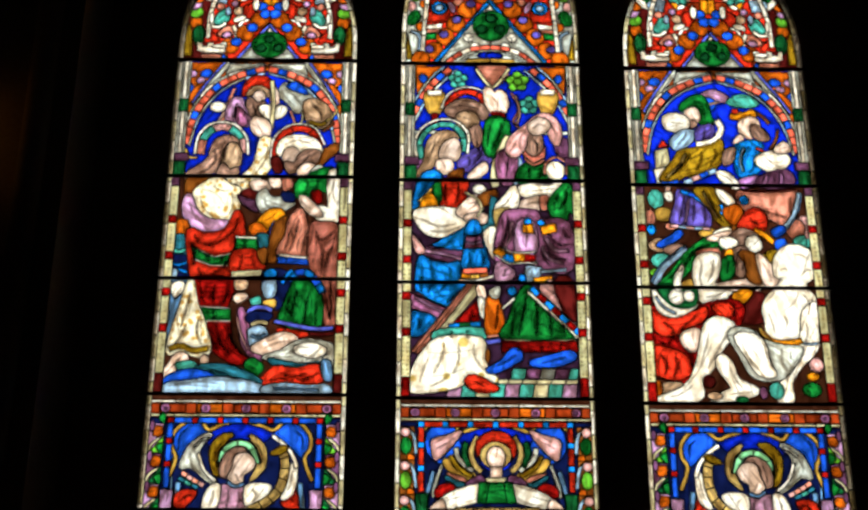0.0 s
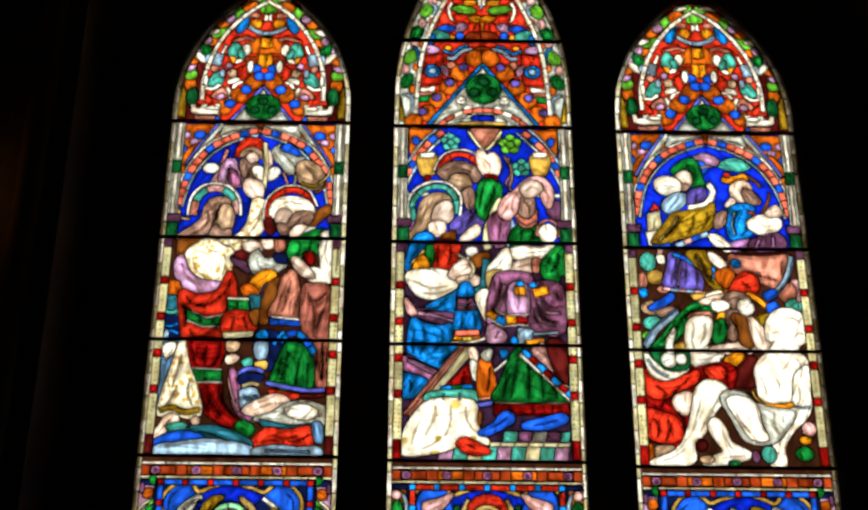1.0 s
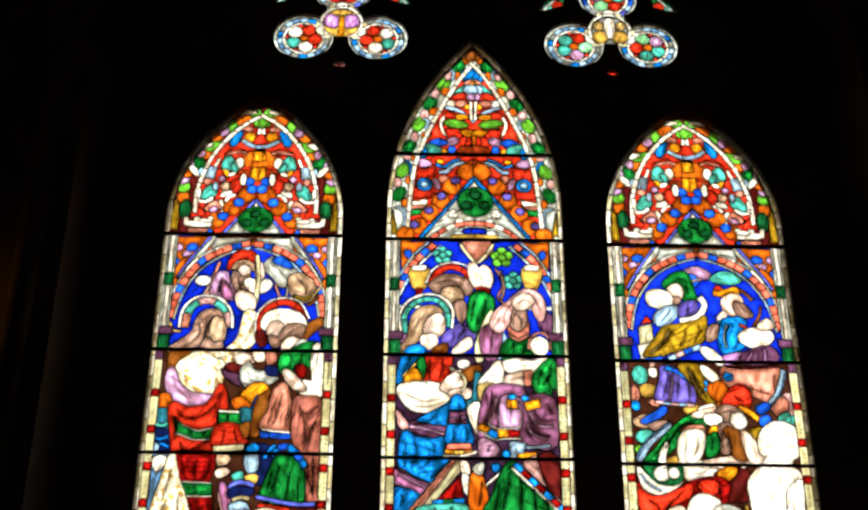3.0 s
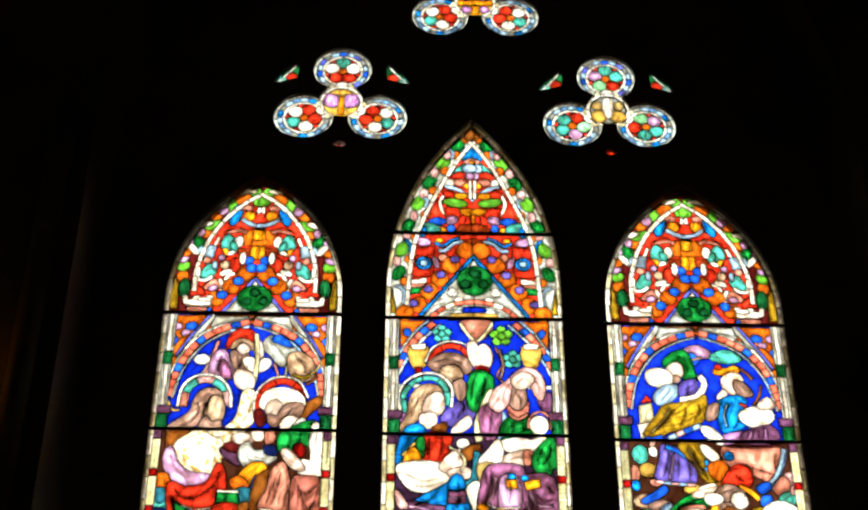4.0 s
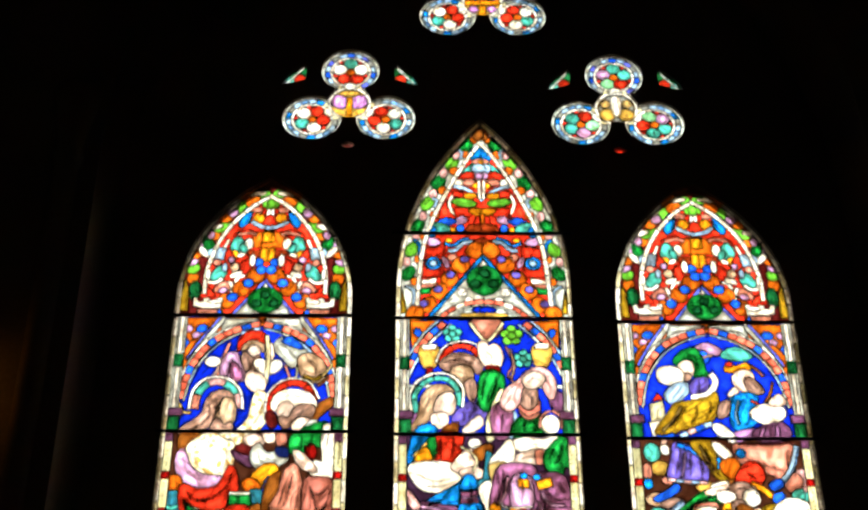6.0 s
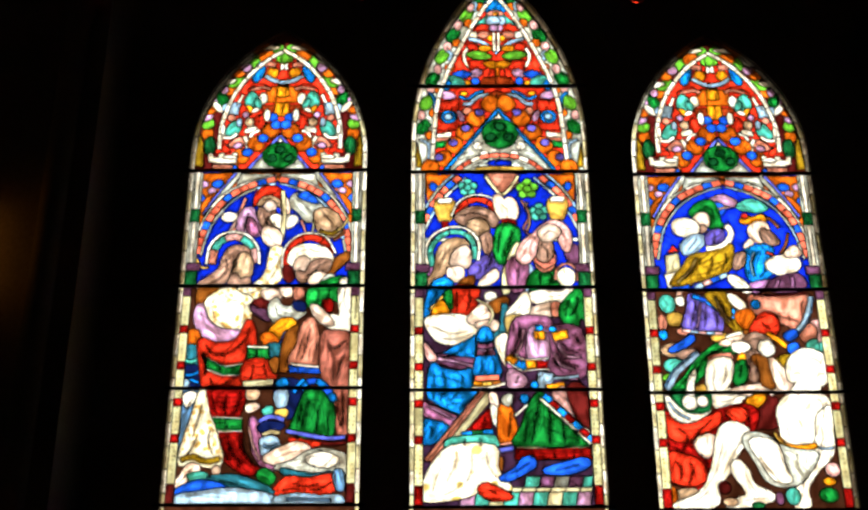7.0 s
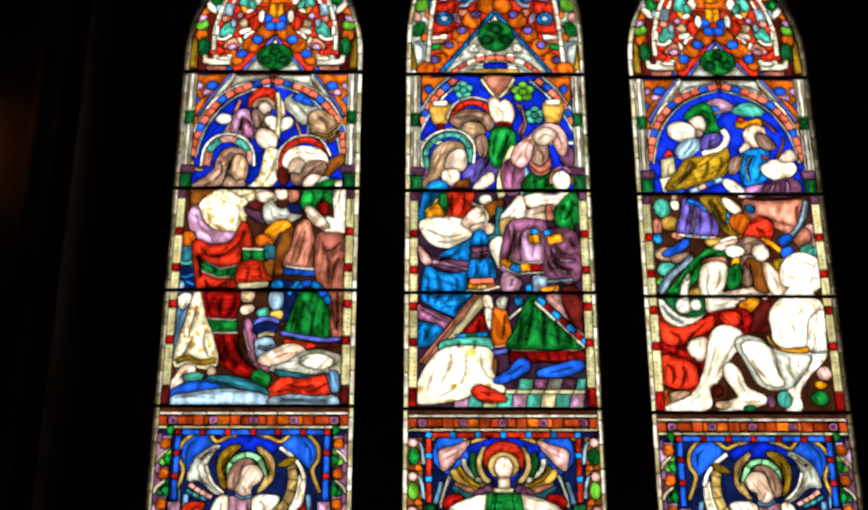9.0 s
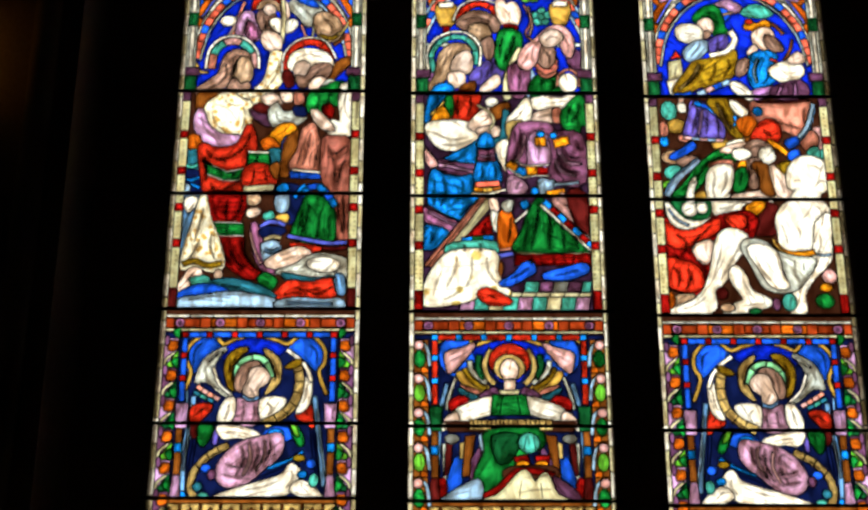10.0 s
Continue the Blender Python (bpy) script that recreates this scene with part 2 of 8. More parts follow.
class Cartoon:
    """The full-size drawing of one window in centimetres: glass laid piece over piece, later pieces cut into earlier ones."""

    def __init__(self, outline):
        self.outline, self.items, self.strokes, self.folds = outline, [], [], []
        self.dx, self.dy, self.flip, self.twin, self.grow = 0.0, 0.0, 1, False, 0.0

    def put(self, colour, pts):
        for s in ((1, -1) if self.twin else (1,)):
            q = [(self.flip * s * x + self.dx, y + self.dy) for x, y in pts]
            self.items.append((colour, q))

    def poly(self, colour, *xy):
        self.put(colour, pairs(xy))

    def blob(self, colour, *xy):
        p = smooth_loop(pairs(xy), 3)
        if self.grow:
            twice = sum(a[0] * b[1] - b[0] * a[1] for a, b in zip(p, p[1:] + p[:1]))
            turn = math.copysign(min(1.0, math.sqrt(abs(twice) / 2) / 8), twice)
            out = []
            for a, b, d in zip(p[-1:] + p, p, p[1:] + p[:1]):
                w = math.hypot(d[0] - a[0], d[1] - a[1]) or 1e-6
                out.append((b[0] + turn * (d[1] - a[1]) / w * self.grow, b[1] - turn * (d[0] - a[0]) / w * self.grow))
            p = out
        self.put(colour, p)

    def ell(self, colour, x, y, rx, ry, turn=0, n=18):
        c, s = math.cos(radians(turn)), math.sin(radians(turn))
        self.put(colour, [(x + rx * math.cos(a) * c - ry * math.sin(a) * s, y + rx * math.cos(a) * s + ry * math.sin(a) * c)
                          for a in (2 * math.pi * i / n for i in range(n))])

    def band(self, colour, width, *xy):
        p = smooth_loop(pairs(xy), 3, False)
        left, right = [], []
        for i, q in enumerate(p):
            a, b = p[max(i - 1, 0)], p[min(i + 1, len(p) - 1)]
            d = math.hypot(b[0] - a[0], b[1] - a[1]) or 1.0
            nx, ny = -(b[1] - a[1]) / d * width / 2, (b[0] - a[0]) / d * width / 2
            left.append((q[0] + nx, q[1] + ny))
            right.append((q[0] - nx, q[1] - ny))
        self.put(colour, left + right[::-1])

    def arc(self, colours, x, y, r0, r1, a0, a1, n):
        """A ring's stretch cut into n wedges, in turn of the given colours."""
        for i in range(n):
            b0, b1 = radians(a0 + (a1 - a0) * i / n), radians(a0 + (a1 - a0) * (i + 1) / n)
            steps = [b0 + (b1 - b0) * k / 4 for k in range(5)]
            self.put(colours[i % len(colours)], [(x + r1 * math.cos(b), y + r1 * math.sin(b)) for b in steps]
                     + [(x + r0 * math.cos(b), y + r0 * math.sin(b)) for b in reversed(steps)])

    def row(self, colours, width, gap, *xy):
        """Short strips end to end along a line, each about gap long, in turn of the given colours."""
        p = smooth_loop(pairs(xy), 6, False) if len(xy) > 4 else pairs(xy)
        dist = [0.0]
        for a, b in zip(p, p[1:]):
            dist.append(dist[-1] + math.hypot(b[0] - a[0], b[1] - a[1]))
        n = max(1, round(dist[-1] / gap))

        def at(s):
            for i in range(len(p) - 1):
                if s <= dist[i + 1] or i == len(p) - 2:
                    t = (s - dist[i]) / max(dist[i + 1] - dist[i], 1e-6)
                    dx, dy = p[i + 1][0] - p[i][0], p[i + 1][1] - p[i][1]
                    d = math.hypot(dx, dy) or 1
                    return (p[i][0] + dx * t, p[i][1] + dy * t), (-dy / d * width / 2, dx / d * width / 2)
        for k in range(n):
            l, r = [], []
            for j in range(4):
                (x, y), (nx, ny) = at(dist[-1] * (k + j / 3) / n)
                l.append((x + nx, y + ny))
                r.append((x - nx, y - ny))
            self.put(colours[k % len(colours)], l + r[::-1])

    def fold(self, width, *xy):
        """A fold painted on the glass: broad thin paint with a narrow dark heart, tapering at its ends."""
        p = smooth_loop(pairs(xy), 4, False) if len(xy) > 4 else pairs(xy)
        self.folds.append((width, [(self.flip * x + self.dx, y + self.dy) for x, y in p], True))

    def crease(self, width, *xy):
        """A soft fold in pale glass: thin paint alone."""
        self.fold(0.8 * width, *xy)
        self.folds[-1] = (*self.folds[-1][:2], False)

    def line(self, width, *xy):
        for s in ((1, -1) if self.twin else (1,)):
            p = smooth_loop(pairs(xy), 3, False) if len(xy) > 4 else pairs(xy)
            self.strokes.append((0.55 * width, [(self.flip * s * x + self.dx, y + self.dy) for x, y in p]))


def strip_mesh(segs, y, width, depth):
    """Lead or paint along straight stretches, each of a lozenge section."""
    verts, faces = [], []
    for (ax, az), (bx, bz), w in segs:
        d = math.hypot(bx - ax, bz - az)
        if d < 1e-5:
            continue
        ux, uz = (bx - ax) / d, (bz - az) / d
        ex = 0.3 * w
        ax, az, bx, bz = ax - ux * ex, az - uz * ex, bx + ux * ex, bz + uz * ex
        nx, nz = -uz * w / 2, ux * w / 2
        k = len(verts)
        for x, z in ((ax, az), (bx, bz)):
            verts += [(x + nx, y, z + nz), (x, y - depth, z), (x - nx, y, z - nz), (x, y + depth, z)]
        faces += [(k + i, k + (i + 1) % 4, k + 4 + (i + 1) % 4, k + 4 + i) for i in range(4)]
    return verts, faces


CLOTH = {"ruby": 1.0, "red": 0.8, "green": 1.0, "emerald": 0.7, "sky": 0.75, "royal": 0.25, "mauve": 1.0, "purple": 0.9, "terracotta": 1.0, "rose": 1.0,
         "olive": 0.9, "silver": 0.6, "white": 0.45, "flesh": 0.4, "brocade": 0.4, "sprig": 0.3, "steel": 0.8, "paleblue": 0.6, "salmon": 0.6, "plum": 0.8,
         "sand": 0.7, "hair": 1.0, "pink": 0.7, "sea": 0.9, "straw": 0.7, "cream": 0.4, "lilac": 0.6, "violet": 0.7, "teal": 0.4, "orange": 0.35, "blue": 0.26, "lime": 0.3, "amber": 0.5}


def drapery(tris, colour, rng):
    """Tapering strokes of thin paint that follow a piece's length, as folds or locks: quads in the plane of the glass."""
    pts = np.array([p for t in tris for p in t])
    size = sum(abs((b[0] - a[0]) * (c[1] - a[1]) - (c[0] - a[0]) * (b[1] - a[1])) / 2 for a, b, c in tris)
    mid = pts.mean(axis=0)
    val, vec = np.linalg.eigh(np.cov((pts - mid).T) + np.eye(2) * 1e-6)
    along, across = vec[:, 1], vec[:, 0]
    if along[1] < 0:
        along = -along
    lo, hi = ((pts - mid) @ along).min(), ((pts - mid) @ along).max()
    side = np.abs((pts - mid) @ across).max()

    def holds(q):
        for a, b, c in tris:
            d1 = (b[0] - a[0]) * (q[1] - a[1]) - (b[1] - a[1]) * (q[0] - a[0])
            d2 = (c[0] - b[0]) * (q[1] - b[1]) - (c[1] - b[1]) * (q[0] - b[0])
            d3 = (a[0] - c[0]) * (q[1] - c[1]) - (a[1] - c[1]) * (q[0] - c[0])
            if (d1 >= 0 and d2 >= 0 and d3 >= 0) or (d1 <= 0 and d2 <= 0 and d3 <= 0):
                return True
        return False
    strength = CLOTH.get(colour, 0.0)
    quads = [[], [], []]
    count = int(min(6, 1.0 + size / 16) * strength + 0.5)
    sway = rng.uniform(-0.3, 0.3) * side
    for k in range(count):
        off, bend = ((2 * k + 1) / count - 1 + rng.uniform(-0.12, 0.12)) * 0.85 * side, sway + rng.uniform(-0.08, 0.08) * side
        s0 = rng.uniform(lo, lo + 0.5 * (hi - lo))
        s1 = s0 + rng.uniform(0.45, 0.9) * (hi - lo)
        fat = rng.uniform(0.22, 0.5) * (0.6 + 0.6 * strength)
        lean = rng.uniform(-0.08, 0.08)
        n = 7
        line = []
        for i in range(n + 1):
            u = i / n
            s = s0 + (s1 - s0) * u
            line.append((mid + along * s + across * (off + bend * math.sin(math.pi * u) + lean * (s - s0)), fat * (0.1 + 0.6 * math.sin(math.pi * u) ** 0.8)))
        bands = ((-1.6, -1.0, 2), (-1.0, -0.45, 1), (-0.45, 0.3, 1), (0.3, 0.8, 1), (0.8, 2.1, 2))
        for (p, w), (q, x) in zip(line, line[1:]):
            if holds((p + q) / 2) and holds(p) and holds(q):
                for b0, b1, d in bands:
                    quads[d].append((p + across * w * b0, p + across * w * b1, q + across * x * b1, q + across * x * b0))
    return quads


def rims(loop, wide, rings):
    """Rings of paint inside an outline that runs with the glass to its left: quads for each (from, to, density)."""
    n = len(loop)
    inward = []
    for i in range(n):
        a, b, c = loop[i - 1], loop[i], loop[(i + 1) % n]
        d0, d1 = (b[0] - a[0], b[1] - a[1]), (c[0] - b[0], c[1] - b[1])
        l0, l1 = math.hypot(*d0) or 1e-6, math.hypot(*d1) or 1e-6
        nx, ny = -d0[1] / l0 - d1[1] / l1, d0[0] / l0 + d1[0] / l1
        k = max(nx * nx + ny * ny, 0.8)
        inward.append((2 * nx / k, 2 * ny / k))
    out = []
    for f0, f1, density in rings:
        for i in range(n):
            k = (i + 1) % n
            (x, y), (u, v), (p, q), (r, t) = loop[i], inward[i], loop[k], inward[k]
            out.append((density, ((x + u * wide * f0, y + v * wide * f0), (p + r * wide * f0, q + t * wide * f0),
                                  (p + r * wide * f1, q + t * wide * f1), (x + u * wide * f1, y + v * wide * f1))))
    return out


def glaze(window, cartoon, bars, y=0.0, came=0.44, thick=0.0015):
    """Cuts a drawing into panes and leads and hangs them under the window, panel by panel between the bars."""
    lo, hi = min(p[1] for p in cartoon.outline), max(p[1] for p in cartoon.outline)
    levels = [lo - 1] + sorted(bars) + [hi + 1]
    polys = [cartoon.outline] + [q for _, q in cartoon.items]
    colours = ["cream"] + [c for c, _ in cartoon.items]
    nd = len(polys)
    for a, b in list(zip(levels, levels[1:]))[::2]:
        polys.append([(-99, a), (99, a), (99, b), (-99, b)])
    v, f, own = partition(polys)
    key = {}
    for i, (t, o) in enumerate(zip(f, own)):
        if 0 in o:
            z = sum(v[j][1] for j in t) / 3
            level = sum(z > b for b in levels) - 1
            key[i] = (max(k for k in o if k < nd), level)
    edge = {}
    for i in key:
        t = f[i]
        for a, b in zip(t, (*t[1:], t[0])):
            edge.setdefault((min(a, b), max(a, b)), []).append(i)
    group = {i: i for i in key}

    def root(i):
        while group[i] != i:
            group[i] = group[group[i]]
            i = group[i]
        return i
    for (a, b), ts in edge.items():
        if len(ts) == 2 and key[ts[0]] == key[ts[1]]:
            group[root(ts[0])] = root(ts[1])
    pieces = {}
    for i in key:
        pieces.setdefault(root(i), []).append(i)

    def area(t):
        a, b, c = (v[j] for j in t)
        return abs((b[0] - a[0]) * (c[1] - a[1]) - (c[0] - a[0]) * (b[1] - a[1])) / 2
    segs = {}
    for (a, b), ts in edge.items():
        if len(ts) == 1 or root(ts[0]) != root(ts[1]):
            segs.setdefault(key[ts[0]][1], []).append(((v[a][0] / 100, v[a][1] / 100), (v[b][0] / 100, v[b][1] / 100), came / 100))
    panels = {}
    for level in sorted({k[1] for k in key.values()}):
        mv, mf = strip_mesh(segs.get(level, []), y, came / 100, 0.0035)
        for r, ts in pieces.items():
            if key[ts[0]][1] == level and sum(area(f[i]) for i in ts) < 0.35:
                for i in ts:
                    k = len(mv)
                    mv += [(v[j][0] / 100, y, v[j][1] / 100) for j in f[i]]
                    mf.append((k, k + 1, k + 2))
        panels[level] = link_mesh("glass_panel", mv, mf, LEAD, window, "panel of coloured panes in dark lead")
    for r, ts in pieces.items():
        if sum(area(f[i]) for i in ts) < 0.35:
            continue
        index = {}
        for i in ts:
            for j in f[i]:
                index.setdefault(j, len(index))
        k = len(index)
        pv = [(v[j][0] / 100, y - thick, v[j][1] / 100) for j in index] + [(v[j][0] / 100, y + thick, v[j][1] / 100) for j in index]
        pf = [tuple(index[j] for j in f[i]) for i in ts] + [tuple(index[j] + k for j in reversed(f[i])) for i in ts]
        link_mesh("pane", pv, pf, GLASS[colours[key[ts[0]][0]]], panels[key[ts[0]][1]])
    # modelling with thin paint: darker rims inside the larger pieces, and drapery strokes
    rng = random.Random(7 + int(hi))
    layers = {}
    for r in sorted(pieces):
        ts = pieces[r]
        size, colour, level = sum(area(f[i]) for i in ts), colours[key[ts[0]][0]], key[ts[0]][1]
        strength = CLOTH.get(colour, 0.25)
        if size < 2.2 or colour in ("diaper", "navy", "bark"):
            continue
        ahead = {}
        for i in ts:
            t = f[i]
            for a, b in zip(t, (*t[1:], t[0])):
                near = edge[(min(a, b), max(a, b))]
                if len(near) == 1 or root(near[0]) != root(near[1]):
                    ahead.setdefault(a, []).append(b)
        length = sum(math.hypot(v[a][0] - v[b][0], v[a][1] - v[b][1]) for a, bs in ahead.items() for b in bs)
        wide = min(2.0, 0.85 * 2 * size / max(length, 0.1))
        rings = ((0.0, 0.18, 0), (0.18, 0.48, 1), (0.48, 0.9, 2)) if strength > 0.5 else ((0.0, 0.2, 1), (0.2, 0.6, 2))
        if size < 6:
            rings = ((0.0, 0.15, 1), (0.15, 0.36, 2))
        while ahead:
            start = next(iter(ahead))
            loop, at_ = [], start
            while at_ in ahead:
                loop.append(tuple(v[at_]))
                nxt = ahead[at_].pop()
                if not ahead[at_]:
                    del ahead[at_]
                at_ = nxt
            if len(loop) > 2:
                for density, q in rims(loop, wide, rings):
                    layers.setdefault((level, density, 0), []).append(q)
        if size > 9 and strength > 0.26:
            for density, qs in enumerate(drapery([tuple(tuple(v[j]) for j in f[i]) for i in ts], colour, rng)):
                layers.setdefault((level, density, 1), []).extend(qs)
    for (level, density, upper), qs in layers.items():
        if qs:
            mv = [(p[0] / 100, y - thick - 0.0004 - 0.0003 * upper, p[1] / 100) for q in qs for p in q]
            link_mesh("painted_shading", mv, [tuple(range(4 * i, 4 * i + 4)) for i in range(len(qs))], WASHES[density], panels[level], "brown glass paint")
    # hand-painted folds: three nested tapering strokes, the inner ones denser
    sheets = {}
    for width, p, deep in cartoon.folds:
        z = p[len(p) // 2][1]
        level = sum(z > x for x in levels) - 1
        n = len(p) - 1
        sides = []
        for i, q in enumerate(p):
            a, b = p[max(i - 1, 0)], p[min(i + 1, n)]
            d = math.hypot(b[0] - a[0], b[1] - a[1]) or 1e-6
            swell = 0.12 + 0.88 * math.sin(math.pi * (i + 0.25) / (n + 0.5)) ** 0.7
            sides.append((-(b[1] - a[1]) / d * width * swell / 2, (b[0] - a[0]) / d * width * swell / 2))
        for density, wide in ((2, 1.7), (1, 0.95), (0, 0.3)) if deep else ((2, 1.8), (1, 0.7)):
            strips = sheets.setdefault((level, density), ([], []))
            k = len(strips[0])
            yy = y - thick - 0.0018 + 0.0004 * density
            for q, s in zip(p, sides):
                strips[0].extend(((( q[0] + s[0] * wide) / 100, yy, (q[1] + s[1] * wide) / 100), ((q[0] - s[0] * wide) / 100, yy, (q[1] - s[1] * wide) / 100)))
            strips[1].extend((k + 2 * i, k + 2 * i + 1, k + 2 * i + 3, k + 2 * i + 2) for i in range(n))
        if deep and width > 0.9:
            cartoon.strokes.append((0.16, [(q[0] + s[0] * 2.1, q[1] + s[1] * 2.1) for q, s in zip(p, sides)][n // 6:n - n // 8]))
        if deep and width > 1.5:
            cartoon.strokes.append((0.14, [(q[0] - s[0] * 2.0, q[1] - s[1] * 2.0) for q, s in zip(p, sides)][n // 3:]))
    for (level, density), (mv, mf) in sheets.items():
        if level in panels:
            link_mesh("painted_folds", mv, mf, WASHES[density], panels[level], "brown glass paint")
    if cartoon.strokes:
        by = {}
        for w, p in cartoon.strokes:
            for a, b in zip(p, p[1:]):
                z = (a[1] + b[1]) / 2
                by.setdefault(sum(z > x for x in levels) - 1, []).append(((a[0] / 100, a[1] / 100), (b[0] / 100, b[1] / 100), w / 100))
        for level, s in by.items():
            if level in panels:
                mv, mf = strip_mesh(s, y - thick - 0.0006, 0, 0.0004)
                link_mesh("painted_lines", mv, mf, PAINT, panels[level], "brown fired paint lines")
    return panels

# ---- the place: east wall with three lancets and three trefoils ----
GLASS_Y, AXES = 5.0, (-0.815, 0.002, 0.818)
LIFT = (0.9, 0.0, -1.3)
HALF = 32.7
BAR_A, BAR_B, BAR_C, BAR_D, BAR_E, BAR_F, SILL = 342.4, 293.0, 252.7, 210.0, 170.3, 145.6, 96.0


def lancet(spring, radius, half=HALF, sill=SILL, grow=0.0):
    """A pointed arch over upright sides, in centimetres round its axis and above the eye."""
    h, r = half + grow, radius + grow
    cx = half - radius
    top = math.acos(min(1.0, -cx / r))
    right = [(cx + r * math.cos(top * k / 14), spring + r * math.sin(top * k / 14)) for k in range(15)]
    left = [(-x, y) for x, y in reversed(right[:-1])]
    return [(-h, sill - grow), (h, sill - grow)] + right + left


SIDE_SPRING, SIDE_R, MID_SPRING, MID_R = 351.0, 66.0, 357.0, 120.5
OUTLINES = (lancet(SIDE_SPRING, SIDE_R), lancet(MID_SPRING, MID_R), lancet(SIDE_SPRING, SIDE_R))
FOILS = ((-0.527, 448.7), (0.024, 506.8), (0.559, 446.6))
LOBE, REACH, HUB = 12.0, 17.2, 8.8


def trefoil_outline():
    """Three round lobes that run into a round hub."""
    out = []
    for k in range(3):
        mid = 90 + 120 * k
        cx, cy = REACH * math.cos(radians(mid)), REACH * math.sin(radians(mid))
        for a in range(-150, 151, 10):
            b = radians(mid + a)
            out.append((cx + LOBE * math.cos(b), cy + LOBE * math.sin(b)))
        for a in (46, 60, 74):
            b = radians(mid + a)
            out.append((HUB * math.cos(b), HUB * math.sin(b)))
    return out


EYELET = [(28.2, 9.0), (24.8, 15.6), (19.0, 20.6), (17.8, 18.4), (18.2, 12.0)]
EYELET_L = [(-x, y) for x, y in EYELET][::-1]
DROP = smooth_loop([(-2.8, -23.4), (0.0, -21.4), (2.8, -23.4), (0.0, -24.4)], 3)


def placed(pts, x, z):
    return [(x + p[0] / 100, z + p[1] / 100) for p in pts]


holes = []
for ax, lift, o in zip(AXES, LIFT, OUTLINES):
    holes.append(placed(o, ax, EYE.z + lift / 100))
for k, (fx, fv) in enumerate(FOILS):
    for shape in (trefoil_outline(), EYELET, EYELET_L) + ((DROP,) if k != 1 else ()):
        holes.append(placed(shape, fx, EYE.z + fv / 100))
rear_arch = placed(lancet(400.0, 215.0, 140.0, 40.0), 0.0, EYE.z)
around = [(-4.5, 0), (4.5, 0), (4.5, 9.6), (-4.5, 9.6)]
tagged(plate("window_tracery", [(-1.7, 1.7), (1.7, 1.7), (1.7, 8.2), (-1.7, 8.2)], holes, GLASS_Y - 0.014, GLASS_Y + 0.008, STONE),
       "dark limestone tracery of pointed lights and trefoils", "tracery", kind="structure")
tagged(plate("wall_east", around, [rear_arch], GLASS_Y - 0.42, GLASS_Y - 0.016, STONE),
       "thick dark limestone wall with a deep window arch", "wall", kind="structure")
for name, b in (("wall_south", (4.5, -7, 0, 4.8, 5.07, 9.6)), ("wall_north", (-4.8, -7, 0, -4.5, 5.07, 9.6)), ("wall_west", (-4.8, -7.3, 0, 4.8, -7, 9.6))):
    tagged(box(name, *b, PLASTER), "unlit old plaster wall of the dark church", "wall", kind="structure")
tagged(box("floor", -4.8, -7.3, -0.2, 4.8, 5.07, 0, FLOOR), "worn dark stone church floor", "floor", kind="structure")
tagged(box("ceiling", -4.8, -7.3, 9.6, 4.8, 5.07, 9.8, PLASTER), "unlit plaster ceiling of the dark church", "ceiling", kind="structure")
tagged(box("ground", -400, 5.5, -0.3, 400, 800, -0.2, FLOOR), "plain dark ground outside the church", "ground", kind="structure")

# moulded stone surrounds outside
for k, (ax, lift) in enumerate(zip(AXES, LIFT)):
    args = (MID_SPRING, MID_R) if k == 1 else (SIDE_SPRING, SIDE_R)
    z = EYE.z + lift / 100
    tagged(plate("trim", placed(lancet(*args, grow=7.0), ax, z), [placed(lancet(*args), ax, z)], GLASS_Y + 0.011, GLASS_Y + 0.06, STONE),
           "weathered stone arch moulding outside the window", "trim", kind="structure")


# ---- the drawings of the glass, in centimetres round each light's axis ----
def field(c, k):
    c.poly("blue", -40, BAR_B, 40, BAR_B, 40, BAR_A, -40, BAR_A)
    c.poly(("bark", "aubergine", "bark")[k], -40, BAR_D, 40, BAR_D, 40, BAR_B, -40, BAR_B)
    c.poly("red", -40, BAR_A, 40, BAR_A, 40, 460, -40, 460)


def angel_ground(c, k):
    c.poly("navy", -40, BAR_F, 40, BAR_F, 40, BAR_D, -40, BAR_D)


